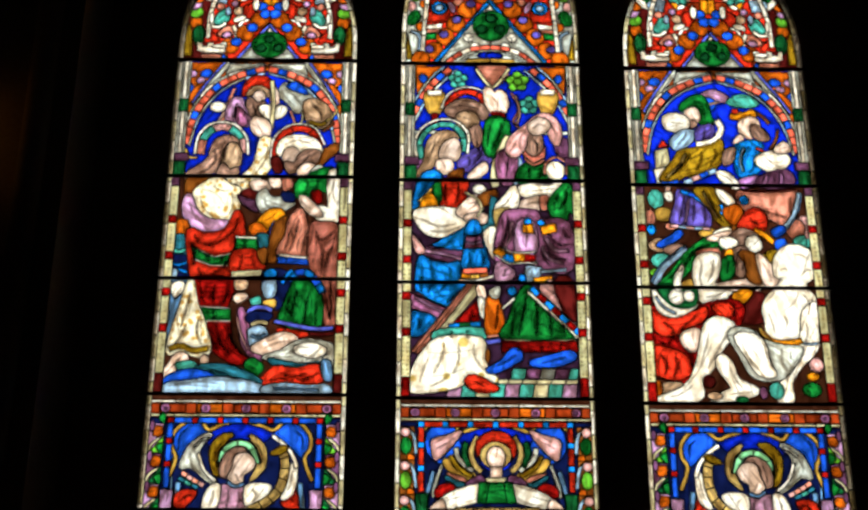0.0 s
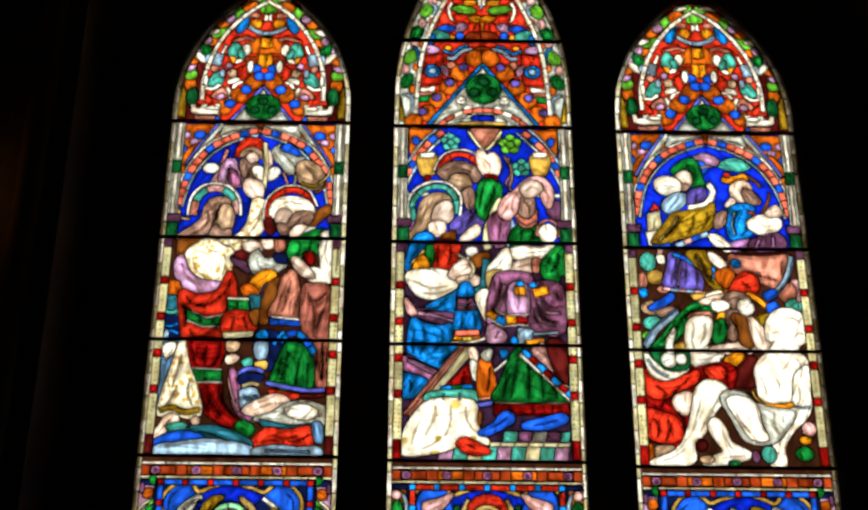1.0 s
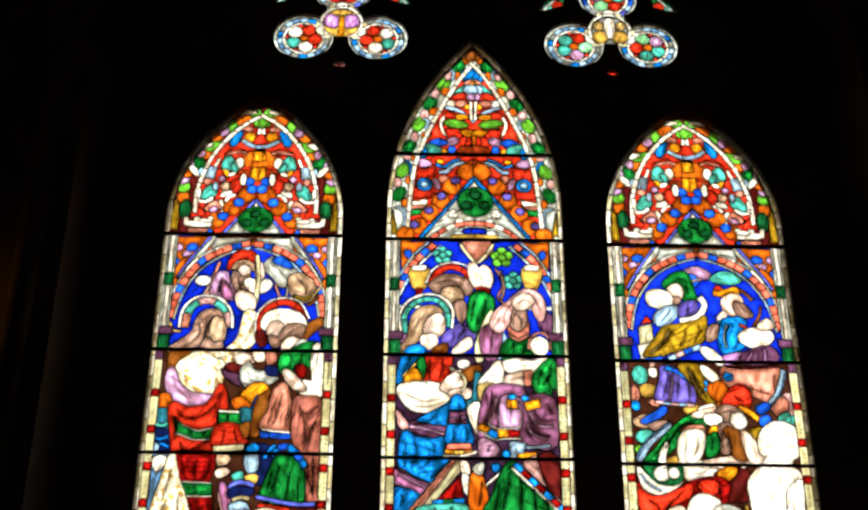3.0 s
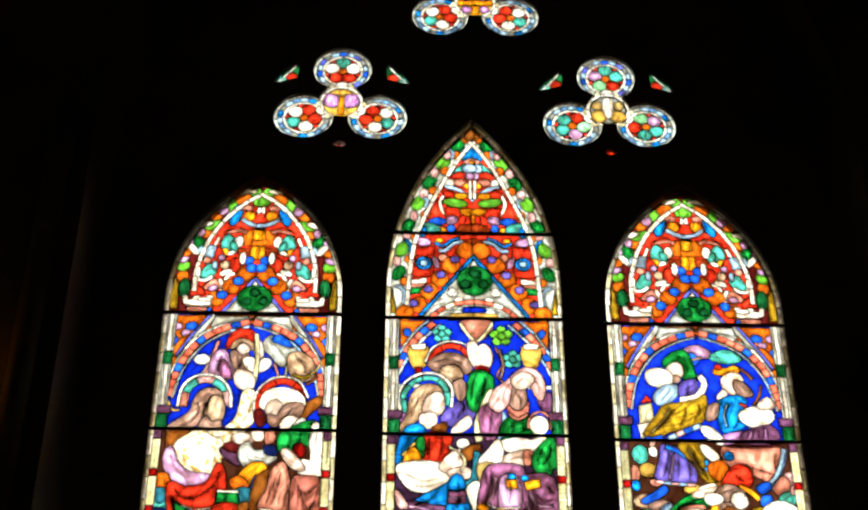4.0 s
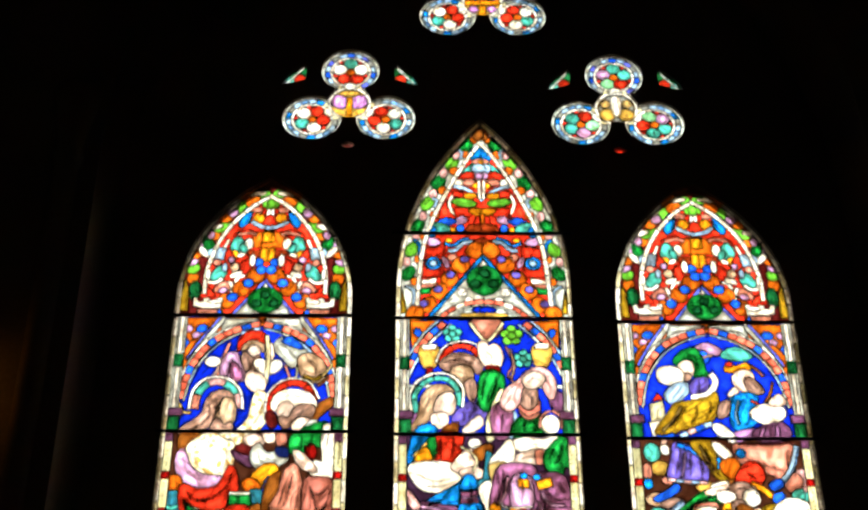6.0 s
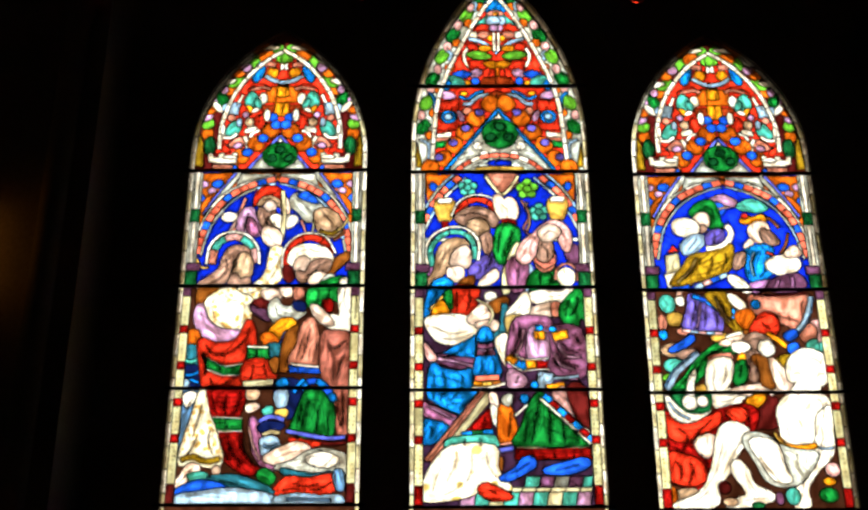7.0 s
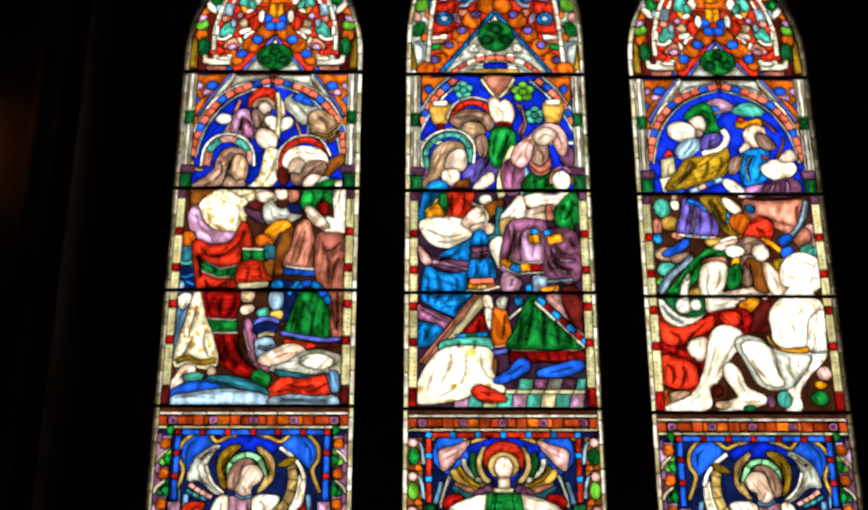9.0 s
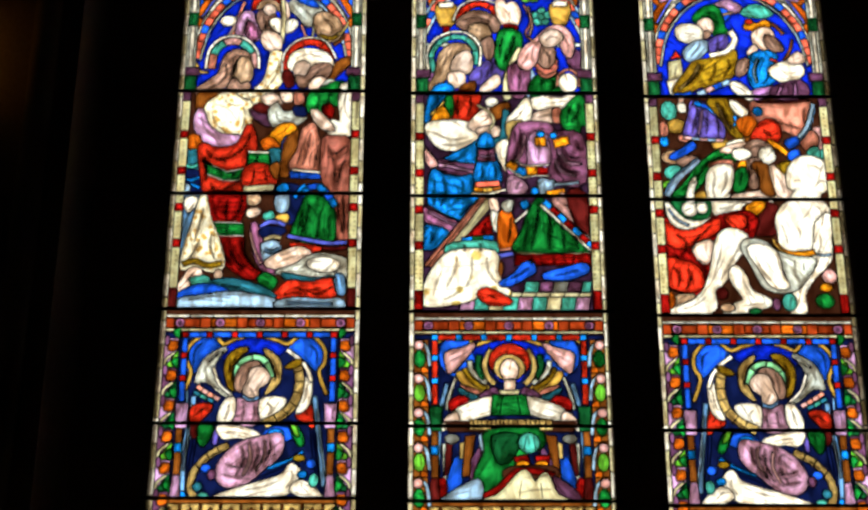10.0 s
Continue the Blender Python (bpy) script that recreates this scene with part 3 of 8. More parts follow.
def head_side(c):
    c.twin = True
    c.poly("maroon", -32.2, 342.5, -33.8, 359.6, -29.8, 371.3, -25.6, 383.2, -19.1, 394.2, -8.0, 404.0, -0.0, 408.3, 0.5, 399.4, -7.3, 393.8, -14.1, 385.5, -19.1, 375.9, -21.9, 364.9, -22.7, 354.6, -22.0, 342.6)
    c.poly("olive", -31.6, 345.0, -30.1, 359.6, -28.0, 354.6, -27.9, 344.5)
    c.ell("orange", -27.2, 359.7, 2.4, 3.0, 0, 10)
    c.ell("lime", -27.5, 364.3, 2.7, 2.7, 30, 10)
    c.ell("lilac", -28.2, 367.9, 2.7, 2.4, 20, 10)
    c.ell("orange", -27.0, 371.0, 2.4, 2.4, 0, 10)
    c.ell("lilac", -25.9, 375.3, 2.5, 2.4, 40, 10)
    c.ell("green", -22.6, 375.8, 2.2, 4.1, 20, 10)
    c.ell("white", -24.2, 372.1, 1.4, 3.4, 40, 10)
    c.ell("orange", -20.3, 380.6, 2.7, 3.1, 0, 10)
    c.ell("lilac", -22.2, 380.1, 1.6, 2.1, 0, 10)
    c.ell("lime", -17.6, 383.9, 3.9, 2.4, 30, 10)
    c.ell("white", -21.0, 384.1, 3.3, 1.4, 15, 10)
    c.ell("orange", -17.3, 390.1, 3.3, 4.2, 0, 10)
    c.ell("lime", -10.7, 393.7, 3.6, 3.2, 30, 10)
    c.ell("lilac", -14.5, 391.0, 2.2, 2.5, 0, 10)
    c.ell("orange", -7.0, 396.5, 3.3, 2.9, 20, 10)
    c.ell("white", -13.0, 396.4, 1.1, 5.0, -30, 10)
    c.ell("lime", -3.0, 400.4, 2.8, 2.2, 0, 10)
    c.ell("white", -6.4, 400.4, 4.5, 1.3, 5, 10)
    c.ell("emerald", -26.1, 354.1, 2.4, 4.6, 0, 10)
    c.band("white", 1.2, -15.0, 378.1, -16.8, 373.8, -20.1, 372.7)
    c.band("paleblue", 2.2, -21.1, 370.1, -17.5, 371.7, -14.0, 370.2)
    c.band("white", 1.3, -22.1, 357.7, -20.3, 360.8, -18.3, 361.3)
    c.band("white", 1.3, -11.4, 357.8, -9.9, 360.4, -7.4, 360.9)
    c.band("paleblue", 1.6, -20.7, 351.6, -18.5, 354.7, -16.8, 353.2)
    c.blob("lime", -2.7, 396.6, 1.0, 398.8, 1.3, 393.3, -3.0, 393.8)
    c.poly("white", -0.1, 392.2, 1.3, 393.3, 1.6, 389.5, 0.0, 390.1)
    c.ell("sky", -9.5, 388.8, 2.3, 5.5, -15, 12)
    c.ell("amber", -4.3, 388.4, 2.3, 2.6, 0, 10)
    c.poly("salmon", -7.4, 394.9, -2.9, 393.0, -3.6, 390.6, -8.0, 391.6)
    c.band("paleblue", 2.0, -7.2, 387.0, -3.2, 384.3, 1.5, 383.6)
    c.blob("red", -13.5, 380.2, -7.4, 383.0, -4.9, 378.2, -10.2, 376.0)
    c.poly("orange", -6.4, 381.4, 2.0, 382.3, 2.5, 374.1, -5.5, 374.0)
    c.poly("amber", -1.7, 381.4, 2.0, 382.0, 2.3, 377.2, -1.0, 376.6)
    c.poly("rust", -8.3, 372.9, 2.6, 373.5, 2.9, 367.8, -6.3, 368.7)
    c.poly("amber", -0.4, 374.0, 2.5, 374.1, 2.9, 367.3, -0.0, 367.7)
    c.band("salmon", 1.6, -12.2, 380.2, -7.2, 381.3, -4.6, 380.3)
    c.blob("teal", -14.4, 374.9, -12.2, 379.7, -9.0, 377.1, -10.0, 372.8, -12.7, 370.2)
    c.ell("white", -7.3, 376.0, 1.8, 2.9, 0, 8)
    c.ell("amber", -13.2, 370.7, 2.5, 2.2, 20, 10)
    c.ell("paleblue", -17.8, 371.2, 5.0, 3.1, -10, 12)
    c.blob("red", -15.1, 373.8, -11.8, 368.6, -14.5, 366.0, -16.3, 368.1)
    c.blob("teal", -21.0, 359.7, -18.8, 364.9, -15.3, 366.0, -14.6, 361.9, -17.2, 358.5)
    c.ell("sand", -11.9, 365.0, 2.0, 2.2, 0, 8)
    c.ell("lilac", -13.4, 368.4, 1.5, 1.6, 0, 8)
    c.blob("red", -10.0, 367.1, -5.5, 368.7, -5.1, 362.5, -9.2, 361.9)
    c.blob("white", -13.0, 362.4, -9.3, 363.0, -9.5, 360.9, -13.2, 359.8)
    c.blob("salmon", -19.3, 354.2, -15.5, 358.5, -12.1, 356.8, -14.7, 352.7)
    c.band("white", 1.4, -23.0, 358.4, -18.8, 357.7, -16.1, 359.8)
    c.band("white", 1.6, -13.5, 358.6, -11.9, 354.3, -13.3, 351.0)
    c.blob("red", -23.8, 350.8, -22.8, 356.7, -19.7, 354.2, -18.2, 351.1)
    c.blob("rust", -8.9, 358.6, -5.9, 362.5, -2.8, 360.0, -4.6, 355.9)
    c.blob("orange", -7.2, 360.2, -5.4, 364.3, -1.6, 363.8, -0.5, 359.7, -3.3, 357.4)
    c.blob("orange", -12.3, 354.2, -10.6, 358.3, -6.8, 357.9, -5.7, 353.8, -8.4, 351.5)
    c.blob("orange", -17.6, 348.6, -15.9, 352.7, -12.2, 352.2, -11.0, 348.2, -13.7, 345.9)
    c.blob("orange", -21.3, 344.1, -19.6, 348.1, -15.9, 347.7, -14.8, 343.7, -17.4, 341.4)
    c.ell("royal", -3.3, 367.2, 2.3, 2.2, 0, 8)
    c.ell("royal", -1.8, 363.8, 2.2, 2.2, 0, 8)
    c.ell("royal", -6.4, 357.6, 2.2, 2.1, 0, 8)
    c.ell("royal", -11.9, 351.2, 2.2, 2.1, 0, 8)
    c.ell("royal", -17.2, 343.9, 2.2, 2.1, 0, 8)
    c.ell("white", -5.5, 368.2, 1.3, 3.1, 0, 8)
    c.poly("white", -26.1, 347.0, -26.4, 350.8, -24.8, 350.8, -24.2, 349.1, -22.6, 349.1, -22.3, 350.8, -20.3, 350.9, -19.7, 349.1, -17.7, 349.1, -17.4, 350.9, -15.3, 350.9, -15.8, 346.2, -23.1, 346.1)
    c.poly("salmon", -24.7, 345.6, -16.5, 345.7, -17.2, 343.7, -24.1, 343.6)
    c.row(["white"], 1.7, 7, -22.5, 352.6, -22.2, 363.6, -19.1, 375.9, -14.1, 385.5, -7.3, 393.8, 0.7, 399.7)
    c.ell("white", -9.8, 370.7, 1.9, 1.0, 30, 8)
    c.ell("teal", -9.2, 373.9, 1.5, 2.6, 20, 8)
    c.ell("paleblue", -15.7, 365.0, 1.2, 2.3, 0, 8)
    c.ell("salmon", -18.7, 367.0, 1.7, 1.8, 0, 8)
    c.ell("white", -21.6, 361.8, 0.8, 2.6, 0, 8)
    c.ell("lilac", -15.6, 354.2, 1.9, 1.5, 20, 8)
    c.ell("white", -18.1, 349.1, 2.9, 1.0, 0, 8)
    c.poly("silver", -11.4, 342.7, 0.1, 359.5, 1.2, 342.9)
    c.band("periwinkle", 1.2, -11.8, 342.7, 0.1, 359.2)
    c.poly("white", -2.0, 354.4, 0.2, 358.0, 0.4, 354.4)
    c.twin = False
    # dark pane across the apex, matching the darker beads there
    c.poly("bark", -9.0, 401.6, 0.0, 409.5, 9.0, 401.6, 0.0, 403.2)
    c.ell("green", 0.3, 349.9, 6.6, 5.8, 0, 20)
    c.ell("emerald", 0.2, 352.4, 1.9, 1.8, 0, 8)
    c.ell("emerald", -2.6, 348.3, 1.8, 1.8, 0, 8)
    c.ell("emerald", 3.7, 348.4, 1.8, 1.8, 0, 8)


def head_middle(c):
    c.twin = True
    c.poly("silver", -32.7, 342.6, -32.4, 360.2, -30.2, 377.2, -24.5, 396.1, -13.7, 421.5, 1.1, 440.2, 1.2, 428.4, -3.7, 422.3, -10.4, 409.6, -16.9, 394.8, -20.7, 383.9, -23.2, 372.0, -25.1, 351.4, -25.2, 342.7)
    c.poly("olive", -31.8, 344.9, -30.3, 356.4, -28.5, 344.9)
    c.ell("green", -28.3, 363.4, 2.5, 3.8, -25, 10)
    c.ell("lime", -27.0, 374.6, 2.6, 3.9, -25, 10)
    c.ell("green", -24.6, 386.0, 2.6, 4.0, -25, 10)
    c.ell("lime", -21.0, 397.0, 2.6, 4.1, -25, 10)
    c.ell("green", -16.7, 407.3, 2.6, 4.2, -25, 10)
    c.ell("lime", -11.3, 417.6, 2.7, 4.2, -25, 10)
    c.ell("green", -5.5, 426.9, 2.7, 4.3, -25, 10)
    c.ell("orange", -25.6, 359.5, 2.0, 2.1, 0, 8)
    c.ell("orange", -24.2, 369.9, 2.0, 2.1, 0, 8)
    c.ell("orange", -22.0, 380.5, 2.0, 2.2, 0, 8)
    c.ell("orange", -18.4, 391.3, 2.0, 2.2, 0, 8)
    c.ell("orange", -15.2, 403.4, 2.0, 2.3, 0, 8)
    c.ell("orange", -10.6, 413.3, 2.1, 2.3, 0, 8)
    c.ell("orange", -6.2, 421.6, 2.1, 2.3, 0, 8)
    c.ell("orange", -2.1, 429.8, 2.1, 2.4, 0, 8)
    c.ell("pink", -29.0, 368.8, 1.7, 2.5, 0, 8)
    c.ell("pink", -25.4, 381.2, 1.7, 2.5, 0, 8)
    c.ell("pink", -22.7, 390.7, 1.7, 2.6, 0, 8)
    c.ell("pink", -18.9, 401.7, 1.8, 2.6, 0, 8)
    c.ell("pink", -14.8, 412.4, 1.8, 2.7, 0, 8)
    c.ell("pink", -9.9, 421.6, 1.8, 2.7, 0, 8)
    c.ell("pink", -3.0, 433.3, 1.8, 2.8, 0, 8)
    c.band("paleblue", 1.3, -29.3, 357.5, -26.1, 355.2, -26.1, 348.9)
    c.band("sky", 1.3, -26.4, 379.3, -24.3, 377.2, -23.8, 370.7)
    c.band("paleblue", 1.3, -19.3, 399.5, -17.6, 398.4, -18.4, 394.8)
    c.band("paleblue", 1.2, -9.7, 424.5, -7.5, 423.1, -8.2, 419.3)
    c.ell("brown", 1.0, 432.5, 2.4, 3.6, 0, 14)
    c.ell("sky", 1.1, 421.8, 3.8, 4.0, 0, 14)
    c.poly("white", -1.5, 425.8, 1.2, 428.1, 1.2, 425.2)
    c.blob("salmon", -3.6, 418.2, -0.0, 420.0, -0.1, 416.6, -2.7, 415.4)
    c.poly("amber", -0.5, 418.3, 1.1, 418.9, 1.0, 416.0, -0.5, 416.0)
    c.blob("teal", -7.6, 412.5, -3.1, 417.4, -0.1, 414.3, -3.2, 411.4)
    c.ell("paleblue", 1.0, 414.6, 3.0, 2.6, 0, 14)
    c.blob("red", -10.2, 408.5, -5.8, 413.1, -0.6, 411.5, -1.5, 409.2, -6.3, 408.0)
    c.ell("lilac", 0.9, 410.9, 2.0, 1.9, 0, 10)
    c.ell("white", -8.9, 407.4, 2.3, 1.9, 0, 14)
    c.ell("salmon", -4.6, 407.5, 2.8, 1.9, 0, 14)
    c.ell("amber", -1.5, 405.8, 2.0, 1.6, 0, 14)
    c.band("paleblue", 1.8, -10.9, 405.7, -6.1, 404.1, -1.8, 400.8, 0.8, 398.6)
    c.band("white", 1.2, 0.9, 408.7, 0.8, 399.2)
    c.band("white", 1.3, -11.1, 401.2, -12.6, 397.6, -11.6, 393.0, -9.0, 390.3)
    c.ell("amber", -4.6, 400.8, 3.0, 1.6, 0, 14)
    c.blob("red", -11.5, 402.3, -8.1, 403.5, -6.8, 400.2, -9.8, 399.0)
    c.ell("lime", -6.8, 397.4, 5.0, 2.2, -8, 14)
    c.blob("red", -10.9, 394.9, -5.1, 394.7, -2.6, 392.6, -6.2, 389.8, -9.9, 390.3)
    c.blob("amber", -5.5, 393.6, -2.5, 394.8, 0.7, 393.7, 0.6, 390.4, -2.6, 390.9)
    c.poly("red", -2.6, 390.9, -0.4, 391.0, -0.5, 386.6, -3.5, 386.6)
    c.poly("orange", -0.9, 391.5, 0.6, 391.5, 0.6, 386.6, -0.9, 386.6)
    c.poly("rust", -6.9, 383.3, -5.2, 386.6, 0.6, 387.2, 0.5, 382.9)
    c.ell("lilac", -8.2, 388.7, 2.9, 2.2, 30, 10)
    c.ell("royal", -8.4, 384.9, 1.7, 1.9, 0, 8)
    c.ell("amber", -11.6, 384.1, 1.5, 1.2, 0, 8)
    c.blob("royal", -17.6, 388.0, -13.7, 390.2, -9.9, 388.7, -11.6, 386.5, -15.8, 385.9)
    c.ell("teal", -16.5, 384.8, 4.4, 2.8, -15, 14)
    c.ell("sky", -19.2, 383.2, 1.7, 2.8, 0, 8)
    c.poly("rust", -3.1, 379.1, 0.5, 380.2, 0.4, 372.3, -2.0, 372.3)
    c.ell("plum", -4.0, 376.4, 1.7, 1.8, 0, 14)
    c.band("paleblue", 1.8, -13.3, 374.2, -10.6, 374.3, -7.4, 377.5, -3.6, 378.6)
    c.band("sky", 1.3, -14.8, 377.9, -11.6, 376.4, -8.4, 379.0, -5.2, 380.1)
    c.ell("amber", -12.9, 379.0, 1.5, 1.1, 0, 8)
    c.blob("lilac", -22.6, 379.9, -18.0, 380.0, -15.8, 377.4, -20.1, 376.2)
    c.poly("red", -23.0, 375.1, -14.6, 376.3, -15.0, 361.7, -23.3, 361.6)
    c.ell("sky", -18.8, 368.1, 3.1, 3.1, 0, 14)
    c.ell("paleblue", -18.8, 368.1, 1.5, 1.6, 0, 10)
    c.ell("lilac", -14.2, 368.5, 1.3, 3.1, 20, 8)
    c.poly("white", -23.3, 360.3, -17.5, 361.2, -17.9, 358.6, -23.7, 358.0)
    c.poly("salmon", -23.7, 358.5, -18.3, 358.6, -18.7, 356.6, -24.1, 356.5)
    c.poly("green", -24.1, 356.5, -17.9, 357.1, -19.5, 354.0, -24.5, 353.5)
    c.ell("salmon", -11.6, 370.8, 1.9, 1.8, 0, 14)
    c.blob("orange", -6.6, 373.3, -4.4, 377.8, -0.6, 377.6, 0.4, 372.8, -2.8, 370.2)
    c.blob("orange", -12.1, 366.4, -9.9, 370.9, -6.2, 370.6, -5.2, 366.0, -8.3, 363.4)
    c.blob("orange", -16.2, 359.9, -14.2, 364.3, -10.4, 364.1, -9.4, 359.5, -12.5, 356.9)
    c.blob("orange", -20.1, 354.0, -18.1, 358.4, -14.4, 358.2, -13.3, 353.6, -16.4, 351.0)
    c.blob("orange", -24.2, 347.9, -22.2, 352.2, -18.5, 352.0, -17.4, 347.5, -20.5, 345.0)
    c.blob("orange", -29.1, 344.2, -27.1, 348.4, -23.4, 348.2, -22.3, 343.7, -25.4, 341.2)
    c.ell("purple", -7.0, 370.1, 1.9, 1.8, 0, 8)
    c.ell("purple", -12.3, 362.8, 1.9, 1.8, 0, 8)
    c.ell("purple", -17.1, 356.1, 1.9, 1.8, 0, 8)
    c.ell("purple", -22.4, 349.5, 1.8, 1.8, 0, 8)
    c.row(["white"], 1.7, 7, -25.0, 348.4, -23.2, 372.0, -20.7, 383.9, -16.9, 394.8, -10.4, 409.6, -3.7, 422.3, 1.2, 428.7)
    c.poly("silver", -20.7, 342.5, 0.4, 372.3, -0.1, 342.8)
    c.ell("white", -8.0, 354.7, 1.9, 2.0, 0, 8)
    c.ell("white", -5.5, 350.4, 1.9, 2.0, 0, 8)
    c.line(0.7, -9.6, 356.2, -8.0, 354.2, -5.9, 356.2)
    c.line(0.7, -8.0, 354.2, -8.0, 352.2)
    c.band("sky", 1.6, -21.1, 342.5, 0.4, 372.0)
    c.poly("white", -1.6, 367.1, 0.3, 370.2, 0.3, 367.1)
    c.row(["coral", "coral", "white"], 2.0, 4.0, -16.2, 343.1, -11.7, 347.1, -6.4, 349.7, 0.0, 350.5)
    c.row(["silver"], 0.8, 8, -13.8, 342.1, -9.3, 345.6, -5.5, 347.4, 0.0, 348.2)
    c.ell("blue", -1.5, 346.7, 3.3, 1.5, 0, 10)
    c.poly("gold", -8.6, 345.1, -0.0, 345.7, -0.1, 343.8, -9.3, 343.1)
    c.row(["white"], 1.0, 14, -9.7, 342.4, -0.1, 343.0)
    c.twin = False
    c.ell("green", 0.4, 360.1, 6.7, 6.9, 0, 22)
    c.ell("emerald", 0.4, 363.5, 2.1, 2.1, 0, 8)
    c.ell("emerald", -3.0, 358.5, 2.1, 2.0, 0, 8)
    c.ell("emerald", 3.7, 358.6, 2.1, 2.0, 0, 8)


def arch_side(c):
    c.twin = True
    c.poly("orange", -29.1, 341.8, 1.6, 342.2, 1.8, 338.7, -10.2, 336.1, -18.0, 331.2, -24.4, 322.7, -27.4, 313.2)
    c.ell("royal", -28.0, 330.6, 2.0, 2.9, 20, 8)
    c.ell("royal", -22.0, 337.0, 2.4, 2.0, 20, 8)
    c.ell("royal", -25.5, 319.1, 1.0, 1.4, 20, 8)
    c.ell("lilac", -26.9, 336.9, 1.8, 1.7, 0, 8)
    c.ell("lilac", -23.8, 334.0, 1.8, 1.7, 0, 8)
    c.blob("orange", -27.6, 325.8, -25.0, 331.1, -20.5, 333.1, -21.4, 328.2, -25.5, 323.9)
    c.blob("amber", -25.5, 323.9, -23.3, 326.3, -22.3, 323.9, -24.3, 322.0)
    c.band("silver", 2.2, -13.7, 342.0, -19.7, 333.1, -25.4, 322.7)
    c.band("periwinkle", 1.0, -15.5, 342.0, -21.7, 332.6, -26.5, 323.9)
    c.poly("silver", -13.6, 341.5, -0.4, 341.6, -0.3, 339.7, -10.3, 337.1, -15.8, 334.1)
    c.row(["silver", "white"], 1.0, 7, -28.5, 306.9, -26.1, 321.0, -20.0, 331.6, -11.9, 337.1, -0.8, 340.7)
    c.row(["coral", "coral", "coral", "royal"], 2.7, 3.6, -27.3, 306.9, -24.6, 320.3, -18.3, 330.5, -10.2, 336.1, -0.7, 339.2)
    c.row(["silver", "paleblue"], 1.0, 7, -26.1, 306.0, -23.1, 318.7, -17.0, 328.5, -9.3, 334.2, -0.6, 337.2)
    c.twin = False


def picture_left(c):
    arch_side(c)
    c.band("salmon", 1.2, -11.3, 330.8, -13, 325, -15, 316.5)
    c.band("hair", 1, -13.5, 324.5, -14.5, 320.2, -17.5, 314.1)
    c.ell("white", -16.8, 322.6, 3, 2.3)
    c.blob("lilac", -11.8, 325.5, -8.6, 326, -7.6, 322.2, -5.2, 319.1, -6, 314.8, -12.4, 315.3, -13.5, 320.3)
    c.blob("mauve", -10.4, 322.2, -7.5, 320.7, -6.2, 315.6, -9.2, 315.3)
    c.fold(1, -10.1, 324.5, -10.3, 320.3, -11.6, 316)
    c.blob("red", -7.9, 327.4, -7.5, 332.2, -4.7, 335.4, -0.2, 335.4, 2.8, 332, 3.2, 327.9, 0.4, 330.8, -4.1, 331.3, -6.2, 329.4)
    c.blob("sand", -6.7, 327.4, -5.2, 330.6, -2.1, 331.5, 1.3, 329.4, 1.6, 326.7, -0.9, 328.4, -4.3, 328.4)
    c.ell("flesh", -2.2, 327.2, 2.4, 2.6)
    c.blob("hair", -5.6, 326.7, -6.3, 323.6, -4.6, 319.1, -1.5, 317.7, 0, 321.7, -0.3, 325.1, -2.7, 324.1)
    c.fold(1, -4.5, 324.6, -3.8, 321.7, -2.8, 318.6)
    c.blob("silver", 4.9, 328.4, 7.2, 332.8, 11.7, 330.9, 17.3, 325.8, 14.6, 322, 11.5, 320.6, 8.3, 324.8)
    c.crease(0.8, 6.9, 330.4, 10.2, 327.5, 13.6, 323.2)
    c.blob("royal", 7.6, 331.8, 11.2, 333.3, 15.4, 328.5, 11.7, 329.4)
    c.band("salmon", 0.8, 9.3, 321.3, 10.8, 317, 12.2, 312.8)
    c.band("cream", 0.8, 13.7, 321.3, 13.8, 318, 13.3, 314.7)
    c.blob("white", -1.6, 322.2, 0.4, 323.4, 3.4, 322.2, 6.6, 323.2, 7.9, 320.8, 4.6, 317.7, 0.6, 318.6)
    c.blob("flesh", 2, 330.3, 3.6, 330.8, 4.9, 324.6, 2.4, 323.6)
    c.band("cream", 1.6, 2.1, 334.2, 3.1, 323.9, 2.7, 313.2)
    c.blob("sand", 14.5, 324.6, 18.3, 325.8, 22.6, 322.7, 24, 318, 21.1, 314.2, 16.7, 315.6, 14.9, 319.2)
    c.band("olive", 1.4, 16.2, 316.6, 20.3, 315.2, 23, 317.1)
    c.fold(1, 17.2, 323.2, 20.1, 320.4, 20.6, 316.6)
    c.band("straw", 0.8, 22.6, 316.6, 24.9, 319, 26.4, 322.3)
    c.band("brown", 1, 21.2, 312.4, 23.5, 314.2, 25, 316.1)
    c.blob("flesh", -4.4, 315.1, -3.4, 318.2, -1.3, 317.7, 0.7, 317, 2.4, 314.2, 1.6, 310.2, -2.6, 311.1)
    c.crease(0.6, -2.4, 315.6, -1.1, 313.2, -0.2, 311.4)
    c.band("gold", 1, -27.3, 305, -25.7, 301.5, -22.9, 301.1)
    c.row(["salmon", "teal", "pink", "teal", "pink"], 3, 6.2, -21.8, 302.5, -21.1, 309, -18.6, 312.7, -14.7, 314.1, -10.6, 312.7, -7.4, 308.5, -6.7, 303)
    c.row(["white"], 1, 5.2, -23.8, 302.5, -23.1, 309.9, -19.9, 314.6, -15, 316.2, -9.5, 314.6, -5.7, 309.5, -4.9, 302.5)
